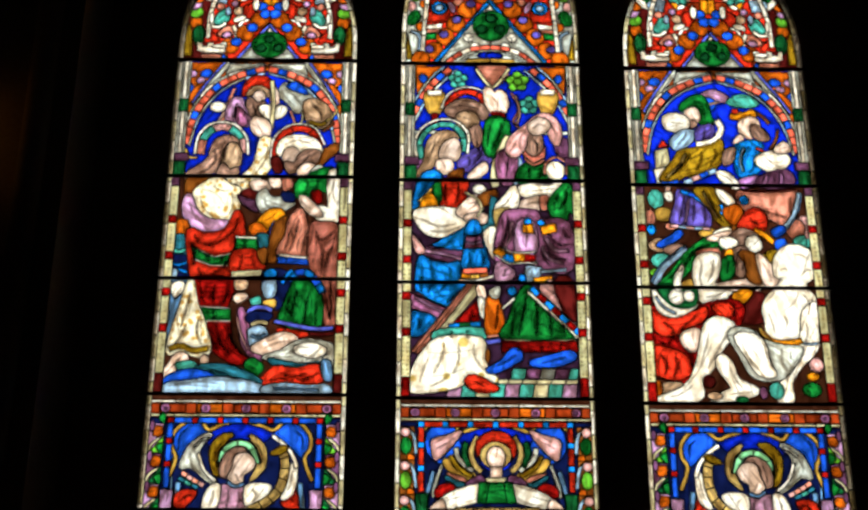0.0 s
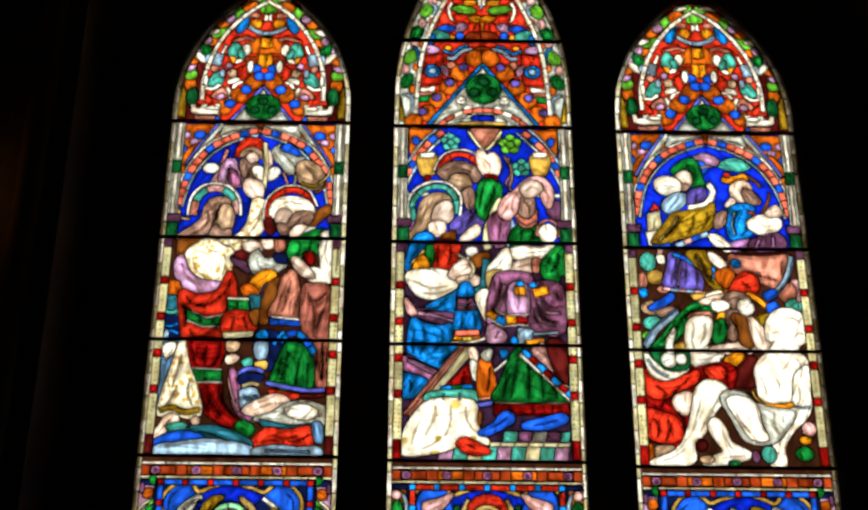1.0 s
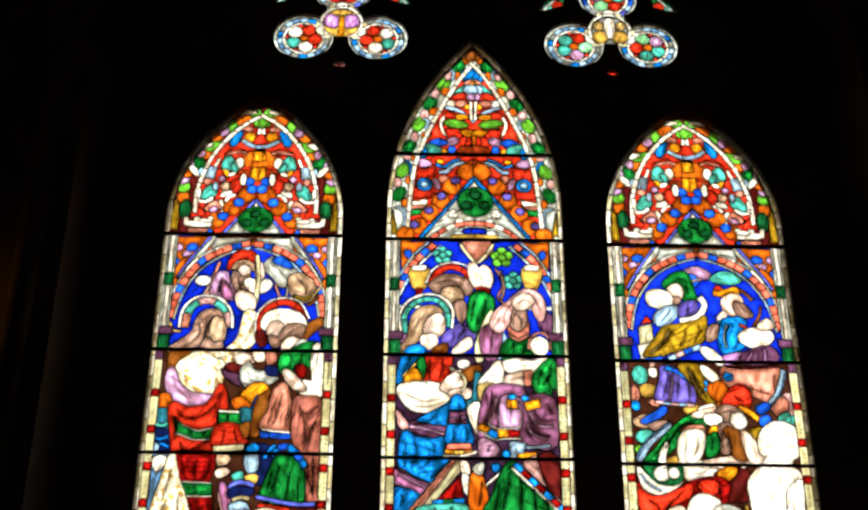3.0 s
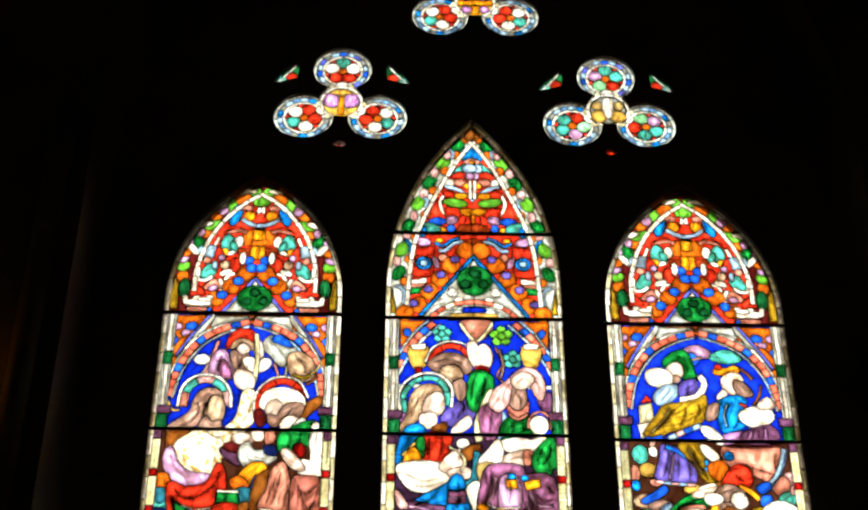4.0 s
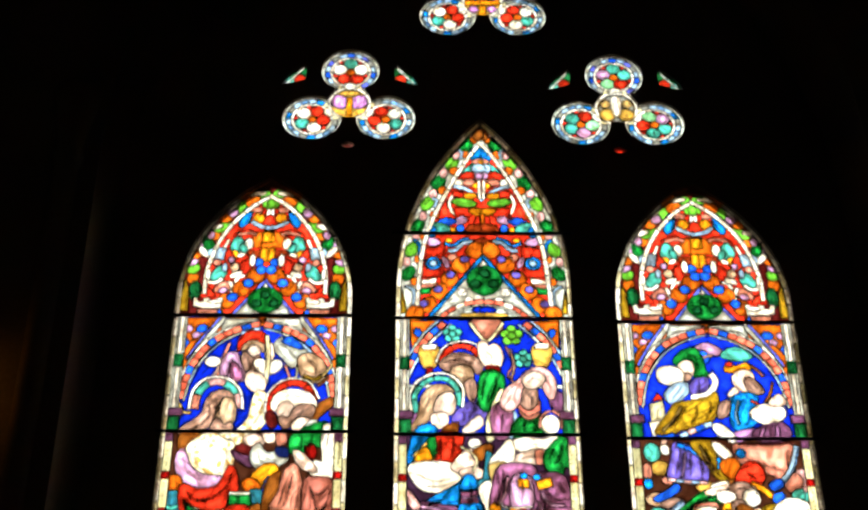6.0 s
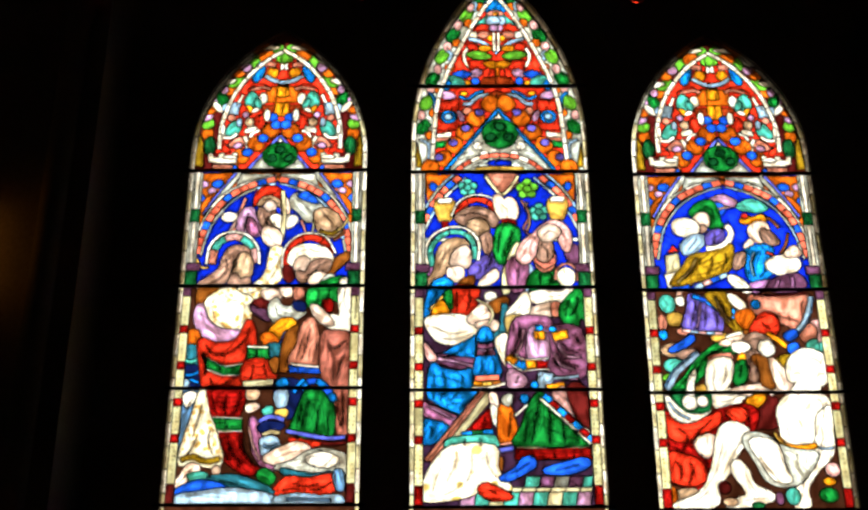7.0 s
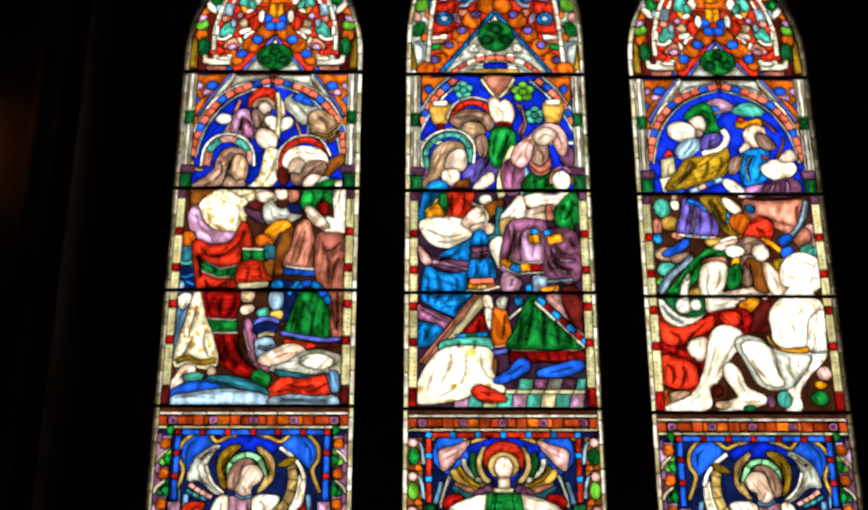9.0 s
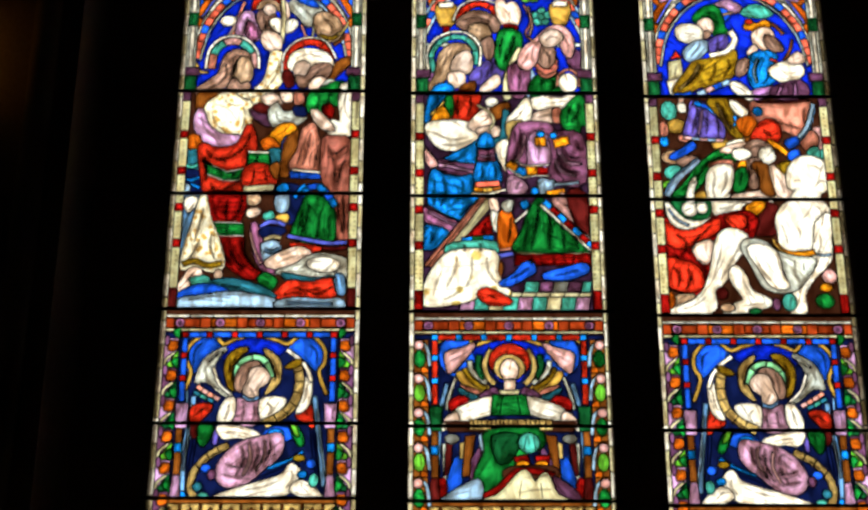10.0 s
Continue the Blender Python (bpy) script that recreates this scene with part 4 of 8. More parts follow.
    c.blob("hair", -18, 304.3, -16.3, 308.5, -12.9, 310.1, -9.6, 309, -8.4, 305.7, -10.7, 306.7, -12.5, 303.9, -13.7, 298.8, -16.3, 295.6, -20.5, 294.7, -25.1, 292.9, -26.7, 293.8, -21.5, 297.9, -18.6, 301.1)
    c.blob("sand", -12.9, 304.3, -10.7, 307.1, -8.2, 305.3, -7.4, 301.1, -8.2, 297.5, -11.2, 296.1, -13.3, 298.4)
    c.blob("hair", -13.3, 298.8, -11.2, 296.1, -8.5, 297, -8, 294.3, -11.8, 292.9, -15.4, 294.7)
    c.fold(1.2, -16.9, 304.8, -16.2, 300.2, -19, 296.1, -24.3, 293.3)
    c.fold(1, -14.6, 307.1, -13.9, 302, -15.2, 297.5)
    c.fold(0.8, -11.7, 308.1, -13.1, 304.3, -13.2, 300.2)
    c.blob("brown", -25.8, 292, -21.9, 292.4, -17.3, 293.4, -17.9, 291.1, -23.2, 287.9, -25.7, 285.7)
    c.blob("brocade", -0.5, 309, 2.2, 309.5, 3.9, 304.4, 3.4, 298, -0.5, 292.5, -5.3, 287.5, -10.7, 287.5, -15.9, 289.3, -11.7, 292, -6.4, 293.8, -2.7, 297.9, -1.4, 303.9)
    c.crease(1, 2, 306.2, 1.5, 300.3, -1.7, 294.8)
    c.crease(0.8, -2.1, 293.9, -5.8, 291.1, -10.5, 290.2)
    c.blob("brocade", -19.5, 290.6, -14.9, 292.9, -10.9, 290.2, -6.8, 288, -7.2, 280.8, -8.9, 276.4, -13.8, 274.6, -18.5, 276.4, -22.3, 281.7, -22.7, 287)
    c.crease(1.2, -9.9, 287.5, -8.9, 283, -10.1, 277.7)
    c.crease(1, -20.7, 285.7, -19.2, 280.8, -15.4, 276.8)
    c.crease(0.8, -16.3, 289.3, -12.6, 287.5, -9.6, 288)
    c.blob("lilac", -26, 283.9, -24.2, 286.1, -21.8, 279.9, -16.9, 275.9, -9.9, 275.1, -13.2, 272, -19.3, 271.5, -23.8, 275, -26, 279.4)
    c.crease(1, -24.4, 283.4, -22.1, 277.7, -16.8, 273.7)
    c.blob("plum", -7.1, 285.7, -4, 286.2, 0.4, 284, 1.3, 281.3, -0.6, 279.5, -5, 282.2)
    c.blob("maroon", -6.4, 286.6, -2.6, 288.9, 0.1, 288.4, -0.4, 284.4)
    c.blob("flesh", -3.5, 291.1, 0.7, 292, 3.9, 290.3, 2.5, 288, -1.8, 288.4)
    c.row(["red"], 2.8, 8, 4.8, 301.2, 5.5, 308.1, 8.8, 312.3, 13.2, 313.7, 17.6, 311.9, 20.6, 306.3)
    c.row(["white"], 0.8, 4.4, 3.2, 301.2, 3.8, 309, 8, 314.2, 13.1, 315.6, 18.7, 313.8, 22.3, 306.8)
    c.blob("maroon", 3.5, 300.3, 5.8, 301.6, 7.6, 296.6, 5.3, 295.2)
    c.blob("brown", 16.9, 298.9, 20.3, 303.1, 26.1, 307.3, 26.9, 304.9, 22.7, 300.3, 18.9, 296.2)
    c.blob("white", 5.7, 303.5, 6.7, 308.1, 10.1, 310.2, 14.9, 310.2, 19.3, 308.2, 21, 304, 18, 304.9, 13.1, 304.4, 9.3, 301.7)
    c.crease(1, 7.9, 306.7, 12.6, 308.6, 18.6, 306.3)
    c.ell("flesh", 10.5, 301.7, 3.4, 4.4)
    c.blob("hair", 8.6, 299.4, 11.8, 298.9, 13.6, 302.6, 16.3, 304.4, 20.2, 304, 19.6, 299.9, 16.1, 298.9, 13.1, 296.2, 10, 295.3)
    c.fold(0.8, 17.1, 303.1, 15.3, 299.8, 11.9, 297.1)
    c.blob("flesh", 13.1, 295.7, 15.7, 298.9, 19.3, 298, 18.6, 294.4, 14.8, 293)
    c.blob("silver", 15.9, 293, 19.7, 298, 22, 297.1, 19.4, 293, 16.4, 291.2)
    c.blob("green", 12.9, 290.3, 15.5, 293.2, 22.8, 296.9, 26.8, 295.8, 27.7, 292.1, 24.7, 287.6, 21.9, 288.1, 18.7, 287.2, 17, 284.9, 13.5, 285.3)
    c.fold(1.2, 16.8, 291.2, 16.5, 288, 16.2, 286.2)
    c.fold(1, 20.2, 293, 20.3, 290.3, 19.2, 287.6)
    c.fold(1, 23.7, 294.8, 24.2, 292.1, 23.4, 289.9)
    c.blob("white", 24.8, 296, 28, 295.5, 30.6, 290.3, 31.5, 281.4, 30, 277, 24.3, 275.6, 20, 277.8, 21, 281.4, 24.7, 281.4, 24.1, 289.2)
    c.crease(1.2, 29.6, 292.1, 30.2, 285.8, 29.6, 279.6)
    c.crease(0.8, 26.1, 293.9, 25.8, 288.1, 26.8, 282.3)
    c.blob("salmon", 7.8, 292.1, 10.5, 293, 11.4, 289.4, 8.7, 288)
    c.blob("flesh", 3.4, 293.4, 6.5, 293.4, 7.1, 289.4, 4, 289.8)
    c.blob("silver", -0.3, 285.7, 2.1, 288.2, 4.2, 284.9, 9.6, 284.9, 12.2, 282.7, 8.7, 280, 3.7, 278.2, 0.5, 280.8)
    c.crease(0.8, 1.8, 285.8, 2.8, 281.7, 6.8, 280)
    c.blob("navy", 8, 287.1, 11.9, 286.7, 12, 283.6, 8.9, 284)
    c.blob("flesh", 14.3, 285.8, 17, 284.9, 20.2, 281.4, 22.3, 277.8, 18, 278.7, 15.2, 282.2)
    c.blob("ruby", 18.1, 287.1, 20.8, 288.1, 22, 285.4, 21.3, 283.1, 19.4, 284)
    c.blob("amber", 0.1, 274.7, 4.4, 280, 8.7, 279.1, 7.1, 272.9, 2.5, 271.6)
    c.blob("orange", -2.9, 273.3, 0.5, 274.7, 3.3, 271.2, -0, 269)
    c.blob("royal", 4.8, 272.9, 6.6, 275.6, 8, 270.3, 6.2, 266.8, 4.6, 268.1)
    c.blob("sea", -0.8, 269.4, 3.4, 270.3, 5.1, 265.5, 1, 264.6)
    c.blob("orange", -29, 274.6, -24.8, 275.5, -24, 269.4, -28.2, 269)
    c.blob("sea", -29.3, 268.5, -24, 269, -23.2, 261.2, -29.2, 260.8)
    c.band("teal", 1.4, -29.1, 264.6, -26.3, 263.3, -23.7, 264.6)
    c.blob("navy", -29.2, 260.8, -23.1, 260.8, -22.7, 253.1, -28.7, 253.1)
    c.band("sky", 1.2, -29.1, 259.1, -26, 258.2, -23.2, 259.5)
    c.band("sky", 1, -28.9, 255.6, -25.9, 256.5, -23, 255.2)
    c.ell("paleblue", -27.7, 255.2, 1.6, 1.9)
    c.blob("brown", 6.4, 274.6, 11.1, 276.8, 8.7, 263.8, 5, 259.5, 5.1, 268.1)
    c.blob("red", -23.8, 272, -18, 270.3, -10.8, 272, -7.7, 279.5, -5.5, 276.8, -4.7, 269.8, -7.5, 267.2, -8.4, 263.4, -8.6, 258.2, -7.9, 252.7, -15.5, 253.5, -20.7, 252.7, -22.8, 261.6)
    c.blob("ruby", -21.5, 252.7, -7.9, 252.7, -7.9, 246, -8.9, 242.2, -7.5, 236.4, -6.8, 229.8, -2.4, 224.1, 1.4, 222.7, -3.6, 221.5, -8.7, 223.7, -13.3, 228.2, -16.7, 235.1, -19.4, 242.2)
    c.fold(2.2, -6.8, 276.8, -8.1, 271.6, -13.2, 266.8, -18.5, 266.4)
    c.fold(1.6, -21.8, 270.3, -19.3, 266.8, -14.3, 265.5)
    c.fold(1.4, -22.4, 267.2, -21, 263.8, -21, 257.4)
    c.fold(1.8, -9.8, 259.9, -11.1, 256.5, -15.2, 254.4)
    c.fold(1.4, -19.5, 257.4, -18.2, 254, -18.4, 251)
    c.fold(2.4, -8.6, 251.8, -8.8, 247.2, -10.4, 243)
    c.fold(1.6, -13.1, 251, -13.6, 246.8, -13, 243)
    c.fold(1.4, -18.4, 251, -17.3, 245.9, -16, 243)
    c.fold(2.2, -7.8, 236.4, -6.8, 230.6, -2.4, 224.5)
    c.fold(1.8, -11.9, 236, -10.5, 230.2, -6.5, 224.9)
    c.fold(1.2, -14.9, 235.1, -13.1, 230.2, -10.3, 226.1)
    c.poly("white", -22.7, 266.4, -19.1, 264.2, -14.1, 261.8, -8.2, 263.1, -8.2, 258, -15, 257.8, -20.8, 260.1)
    c.poly("green", -22.3, 265.7, -19.1, 263.6, -14, 261.2, -8.4, 262.5, -8.4, 258.6, -15, 258.4, -20.7, 260.8)
    c.fold(1.2, -17.5, 262.5, -15.9, 260.3, -16.2, 259.1)
    c.fold(1.2, -12.2, 261.6, -11.7, 260.4, -12, 259.1)
    c.poly("white", -19.2, 242.8, -7.4, 242.2, -6.9, 236.8, -17.6, 236.8)
    c.poly("green", -18.8, 242.2, -7.3, 241.6, -7.1, 237.4, -17.4, 237.4)
    c.fold(1.4, -13.3, 241.4, -12.8, 239.3, -13.1, 237.6)
    c.poly("white", -7.2, 269.6, 0.1, 269.4, 1.1, 263.6, -7.7, 263.6)
    c.poly("green", -7, 268.8, 0.1, 268.5, 0.7, 264.4, -7.3, 264.4)
    c.fold(1, -3.7, 268.1, -3.8, 266.4, -3.9, 264.7)
    c.blob("red", -7.3, 263.4, 0.7, 263.4, 2.5, 256.5, -7.7, 255.7)
    c.fold(1.2, -4.6, 262.5, -4.8, 259.5, -5.4, 256.5)
    c.fold(1.2, -1.2, 262.5, -0.6, 259.5, 0.2, 256.9)
    c.blob("brown", 0.7, 263.8, 3.7, 264.7, 3.2, 259.1, 2, 259.9)
    c.poly("cream", -8.1, 255.9, 2.7, 256.7, 2.2, 254.4, -7.9, 253.5)
    c.blob("sand", -6, 252.7, -2.2, 251.9, -3.2, 248.9, -6.2, 249.3)
    c.blob("flesh", -6.5, 246.4, -3.5, 247.6, -1.9, 246, -5.2, 243.9)
    c.blob("mauve", -4.4, 241.8, -2.4, 240.1, -1, 234.3, 1.2, 227.4, 4.6, 223.7, 2.1, 223.3, -1.4, 226.6, -3.5, 232.7)
    c.band("pink", 0.8, -5, 238.9, -3.5, 232.7, -0.7, 226.6)
    c.crease(0.8, -2.3, 238.5, -1.3, 233.1, 0.8, 227.4)
    c.blob("steel", -29, 251.4, -24.9, 252.7, -21.8, 251.4, -23.3, 245.9, -25.6, 240.5, -26.8, 232.3, -27.8, 227.8, -29.1, 234.3, -28, 242.6)
    c.blob("white", -27.8, 250.6, -24.5, 251.8, -23.6, 249.7, -26.4, 245.9)
    c.crease(1.4, -24.7, 249.7, -26.2, 244.3, -27.2, 236.4)
    c.crease(1, -28.3, 247.6, -28.3, 240.5, -28.5, 232.3)
    c.blob("brocade", -22.5, 250.6, -21.1, 252.7, -18.9, 243.4, -16.1, 236.8, -13.8, 229.4, -14.3, 224.5, -18.7, 224.5, -23.2, 226.1, -27.2, 224.9, -26.6, 232.3, -24.2, 242.2)
    c.band("olive", 2, -27, 226.5, -23, 227.8, -18.8, 226.1, -14, 227)
    c.fold(1.2, -21.2, 247.6, -22.3, 240.5, -23.7, 234.3)
    c.fold(1.2, -17.7, 238.4, -18.1, 233.1, -16.3, 228.2)
    c.fold(1, -21.6, 236.4, -23.5, 231, -25.2, 228.2)
    c.blob("flesh", -28.8, 217.8, -26.6, 220.9, -24.3, 224.9, -20.9, 224.5, -21.1, 222.1, -24.6, 218.9, -27.2, 216.4)
    c.crease(0.8, -23.1, 223.7, -25.1, 220.5, -27.5, 217.6)
    c.ell("flesh", -14.9, 222.9, 1.6, 1.9)
    c.blob("salmon", 11.1, 276.8, 15, 280.4, 17.2, 272.5, 18.4, 263.8, 17.5, 261.2, 8.7, 262.1, 7.9, 265.1, 10.4, 270.3)
    c.fold(1.6, 14.3, 276.8, 13.4, 270.7, 11.7, 263.8)
    c.fold(1.2, 16.8, 272, 16.6, 267.3, 15.6, 262.9)
    c.fold(1, 11.8, 272.9, 10.8, 268.1, 9.8, 264.2)
    c.band("white", 0.8, 8, 262.5, 12.9, 261.7, 18.7, 261.2)
    c.poly("royal", 7.2, 261.9, 18.7, 260.8, 18.4, 258.5, 7.7, 259.1)
    c.fold(0.8, 10.7, 261.2, 10.8, 259.1)
    c.blob("terracotta", 18.7, 273.8, 21.7, 275.1, 28.1, 273.6, 28.1, 263.8, 28, 253.1, 28, 236.4, 25.8, 234.8, 23.7, 242.2, 22.7, 251.9, 20, 255.3, 18.4, 263.8)
    c.fold(1.8, 20.3, 272, 22.8, 263.8, 23, 254.4)
    c.fold(1.6, 27.1, 272, 24.2, 269, 21.1, 268.1)
    c.fold(2, 26.5, 266, 24.4, 259.5, 23.8, 253.1)
    c.fold(1.6, 26.1, 253.1, 26.3, 244.7, 26.5, 237.7)
    c.fold(1.2, 23.9, 249.8, 25.2, 243.5, 26.1, 238.5)
    c.blob("navy", 3.3, 255.2, 10.9, 255.7, 12.6, 248.9, 9.5, 242.6, 5.7, 243.5)
    c.blob("sky", 3.3, 255.2, 5.9, 257, 7.5, 254.8, 4.9, 253.1)
    c.blob("paleblue", 3.1, 251.4, 7.2, 252.3, 7.1, 246.8, 4.1, 246.4)
    c.blob("teal", -0.8, 245.1, 2.2, 246.4, 2.7, 243.9, 0.1, 243)
    c.blob("gold", 3.8, 244.7, 7.5, 245.1, 7.2, 242.2, 4.2, 242.2)
    c.blob("green", 14.4, 252.3, 20.5, 250.6, 22.9, 245.6, 23.1, 236.8, 21, 234.4, 9.7, 236.4, 10.6, 242.6, 12.6, 248.9)
    c.fold(2.4, 14.9, 248.5, 13.6, 242.6, 12.3, 237.2)
    c.fold(1.8, 18.7, 246.8, 18.1, 241.4, 17.6, 236)
    c.fold(1.6, 21.8, 244.7, 21.5, 240.6, 21.7, 235.6)
    c.fold(1, 12.7, 246.8, 11.8, 241.8, 10.8, 237.6)
    c.row(["sky", "royal"], 2.6, 3.6, 11.7, 252.7, 13.9, 255.3, 17.7, 255.7, 20.8, 252.7, 23.6, 248.1)
    c.band("sky", 1.4, 9.5, 251.4, 11.3, 254.8, 13.1, 256.5)
    c.band("periwinkle", 1.6, 7.4, 237.2, 14.6, 235.6, 21.7, 234.4, 27.7, 234.8)
    c.blob("red", 8.7, 234.3, 15.4, 233.5, 19.5, 232.3, 15.5, 231.1, 11, 231.9)
    c.band("maroon", 1.6, 19.5, 232.7, 24, 232.3, 28.1, 233.1)
    c.band("periwinkle", 1.8, -1.7, 240.1, 0.9, 242.2, 4.2, 242.2, 6.9, 241)
    c.blob("navy", -1.6, 238.9, 0.9, 240.5, 6.6, 239.7, 5.2, 237.6, -0.4, 236.8)
    c.band("cream", 1.6, -0.3, 235.6, 2.6, 236.8, 5.6, 236.4)
    c.blob("paleblue", -0.6, 233.9, 4.2, 234.8, 5.5, 229.8, 1.5, 227.4, -0.1, 229.4)
    c.band("steel", 1.2, 0.2, 231.9, 2.5, 231.1, 5, 232.3)
    c.blob("flesh", 0.8, 227.4, 5.8, 230.6, 11.3, 232.7, 15.5, 230.7, 13, 228.2, 6.8, 225.5, 2.7, 225.7)
    c.crease(1, 4.5, 227, 8.9, 229, 13.3, 229.8)
    c.blob("silver", 4.3, 223.7, 10.1, 225.8, 14.8, 229, 20, 230.3, 26.7, 228.6, 29, 226.2, 28.3, 221.7, 23.1, 222.5, 17.6, 221.7, 12.1, 222.7)
    c.blob("white", 14.9, 227.4, 20, 229, 25.2, 227, 22.4, 224.1, 16.8, 225)
    c.crease(1.2, 12, 224.9, 14.9, 226.2, 16.7, 228.2)
    c.crease(1.2, 18.7, 222.9, 21.6, 225, 23.7, 227.8)
    c.crease(1.2, 23.9, 223.3, 26, 225, 27.5, 226.6)
    c.blob("sea", 6.5, 223.3, 12.1, 222.1, 18, 221.3, 23.2, 222.1, 21.4, 220.1, 14, 220.1, 8.4, 220.9)
    c.blob("red", 3.9, 214.5, 8.5, 220.1, 15.5, 219.5, 22.8, 221.1, 25.5, 218.9, 23.4, 214.9, 17.9, 214.1, 12.4, 214.5, 5.5, 212.9)
    c.fold(1.4, 10.4, 218.1, 14.5, 216.9, 19.6, 218.1)
    c.fold(1.4, 16, 215.7, 19.7, 216.1, 23.3, 218.5)
    c.fold(1, 6.8, 215.3, 10.5, 216.1, 13.4, 215.7)
    c.blob("steel", 23.9, 222.1, 26.8, 222.5, 27.4, 216.1, 25.2, 216.1)
    c.blob("green", -1.5, 221.3, 1.3, 223.3, 4.8, 220.1, 1.6, 216.9)
    c.fold(0.8, 0.3, 220.9, 2.6, 219.3)
    c.blob("teal", -24, 221.3, -18.9, 222.1, -17.3, 219.7, -22.4, 218.9)
    c.blob("sea", -17.3, 220.1, -10, 220.9, -3.3, 219.3, 4.3, 214.9, -1.1, 212.9, -8.3, 216.5, -15, 217.7)
    c.fold(1, -13.6, 219.3, -8, 217.7, -2.3, 214.9)
    c.blob("royal", -28, 214.8, -23.8, 218, -18, 218.9, -11.6, 216.9, -14.1, 214.9, -21.4, 214.8)
    c.blob("paleblue", -28.2, 211.6, -26.1, 214, -19.6, 214.8, -11.6, 216.1, -2.4, 215.3, 5.8, 212.9, 8.8, 211.1, -25.9, 211.1)
    c.crease(1, -24.3, 213.2, -17, 214.8, -9.6, 214.1)
    c.blob("paleblue", 5.1, 212.9, 12.4, 214.1, 19.7, 213.3, 25.6, 213.7, 26.2, 211.1, 7.4, 210.9)
    c.band("steel", 0.8, 8.8, 212.5, 16.1, 212.5, 23.4, 212.1)


def picture_middle(c):
    c.twin = True
    c.poly("orange", -27.4, 341.7, -16.8, 341.9, -22.4, 335.4, -26.8, 328.1)
    c.ell("royal", -24.5, 336.4, 1.6, 2.2, 20, 8)
    c.row(["silver", "paleblue"], 1.0, 7, -31.5, 315.0, -28.0, 325.7, -22.4, 335.9, -16.8, 341.9)
    c.row(["coral", "coral", "coral", "royal"], 2.6, 3.6, -30.3, 315.0, -26.4, 325.2, -21.2, 334.0, -14.7, 340.9)
    c.row(["silver", "paleblue"], 1.0, 7, -28.7, 315.0, -24.8, 324.3, -19.6, 332.5, -12.3, 340.4)
    c.band("silver", 1.6, -27.5, 313.4, -14.7, 313.5)
    c.twin = False
    c.blob("salmon", -5.1, 341.3, 6.5, 341.4, 1.1, 333.3)
    c.band("cream", 1.2, -5.4, 341.0, -2.6, 336.2, 0.6, 332.8, 3.9, 336.2, 6.8, 341.2)
    c.ell("teal", -11.9, 338.3, 1.6, 1.7, 0, 8)
    c.ell("teal", -13.9, 336.7, 1.6, 1.7, 0, 8)
    c.ell("teal", -13.2, 334.2, 1.6, 1.7, 0, 8)
    c.ell("teal", -10.7, 334.2, 1.6, 1.7, 0, 8)
    c.ell("teal", -9.9, 336.8, 1.6, 1.7, 0, 8)
    c.ell("teal", -11.9, 336.0, 1.4, 1.5, 0, 8)
    c.ell("lime", 9.8, 338.0, 1.9, 2.0, 0, 8)
    c.ell("lime", 7.4, 336.1, 1.9, 1.9, 0, 8)
    c.ell("lime", 8.3, 333.1, 1.9, 1.9, 0, 8)
    c.ell("lime", 11.2, 333.2, 1.9, 1.9, 0, 8)
    c.ell("lime", 12.2, 336.2, 1.9, 2.0, 0, 8)
    c.ell("lime", 9.8, 335.3, 1.6, 1.8, 0, 8)
    c.ell("teal", 13.9, 327.6, 1.7, 1.7, 0, 8)
    c.ell("teal", 11.7, 325.9, 1.7, 1.7, 0, 8)
    c.ell("teal", 12.4, 323.3, 1.7, 1.7, 0, 8)
    c.ell("teal", 15.1, 323.3, 1.7, 1.7, 0, 8)
    c.ell("teal", 16.0, 326.0, 1.7, 1.7, 0, 8)
    c.ell("teal", 13.8, 325.2, 1.4, 1.6, 0, 8)
    c.blob("gold", -23.5, 329.8, -17.3, 329.9, -18.1, 322.7, -20.3, 321.1, -22.6, 322.7)
    c.poly("white", -23.2, 331.5, -17.6, 331.6, -18.0, 329.2, -22.8, 329.1)
    c.poly("ruby", -21.5, 321.5, -19.1, 321.5, -19.1, 315.1, -21.5, 315.1)
    c.blob("gold", 17.5, 330.3, 23.7, 330.3, 22.6, 323.2, 20.3, 321.6, 18.2, 323.1)
    c.poly("white", 17.8, 332.0, 23.5, 332.1, 23.0, 329.7, 18.1, 329.6)
    c.poly("ruby", 19.1, 322.0, 21.5, 322.0, 21.4, 315.6, 19.0, 315.6)
    c.row(["red"], 2.6, 8, -16.2, 323.8, -13.6, 328.6, -8.6, 330.8, -3.5, 328.6, -1.2, 323.4)
    c.row(["white"], 0.8, 4.8, -18, 323.3, -15.2, 330, -8.5, 332.9, -1.5, 330.1, 0.6, 323.4)
    c.blob("hair", -16.6, 322.8, -13.2, 326.2, -9.2, 327.4, -4, 325.7, -1.4, 321.9, -3.1, 318.9, -5.2, 321.2, -10, 322.2, -13.3, 320)
    c.fold(1, -14.8, 323.3, -10, 324.8, -4, 322.9)
    c.blob("sand", -11.4, 321.2, -6.4, 321.7, -4.7, 317.9, -5.5, 313.9, -9.3, 313.4, -11.9, 316.7)
    c.blob("hair", -8.3, 313.9, -4.7, 316.5, -3.6, 312, -4.3, 306, -5.8, 307.4, -7.2, 311.6)
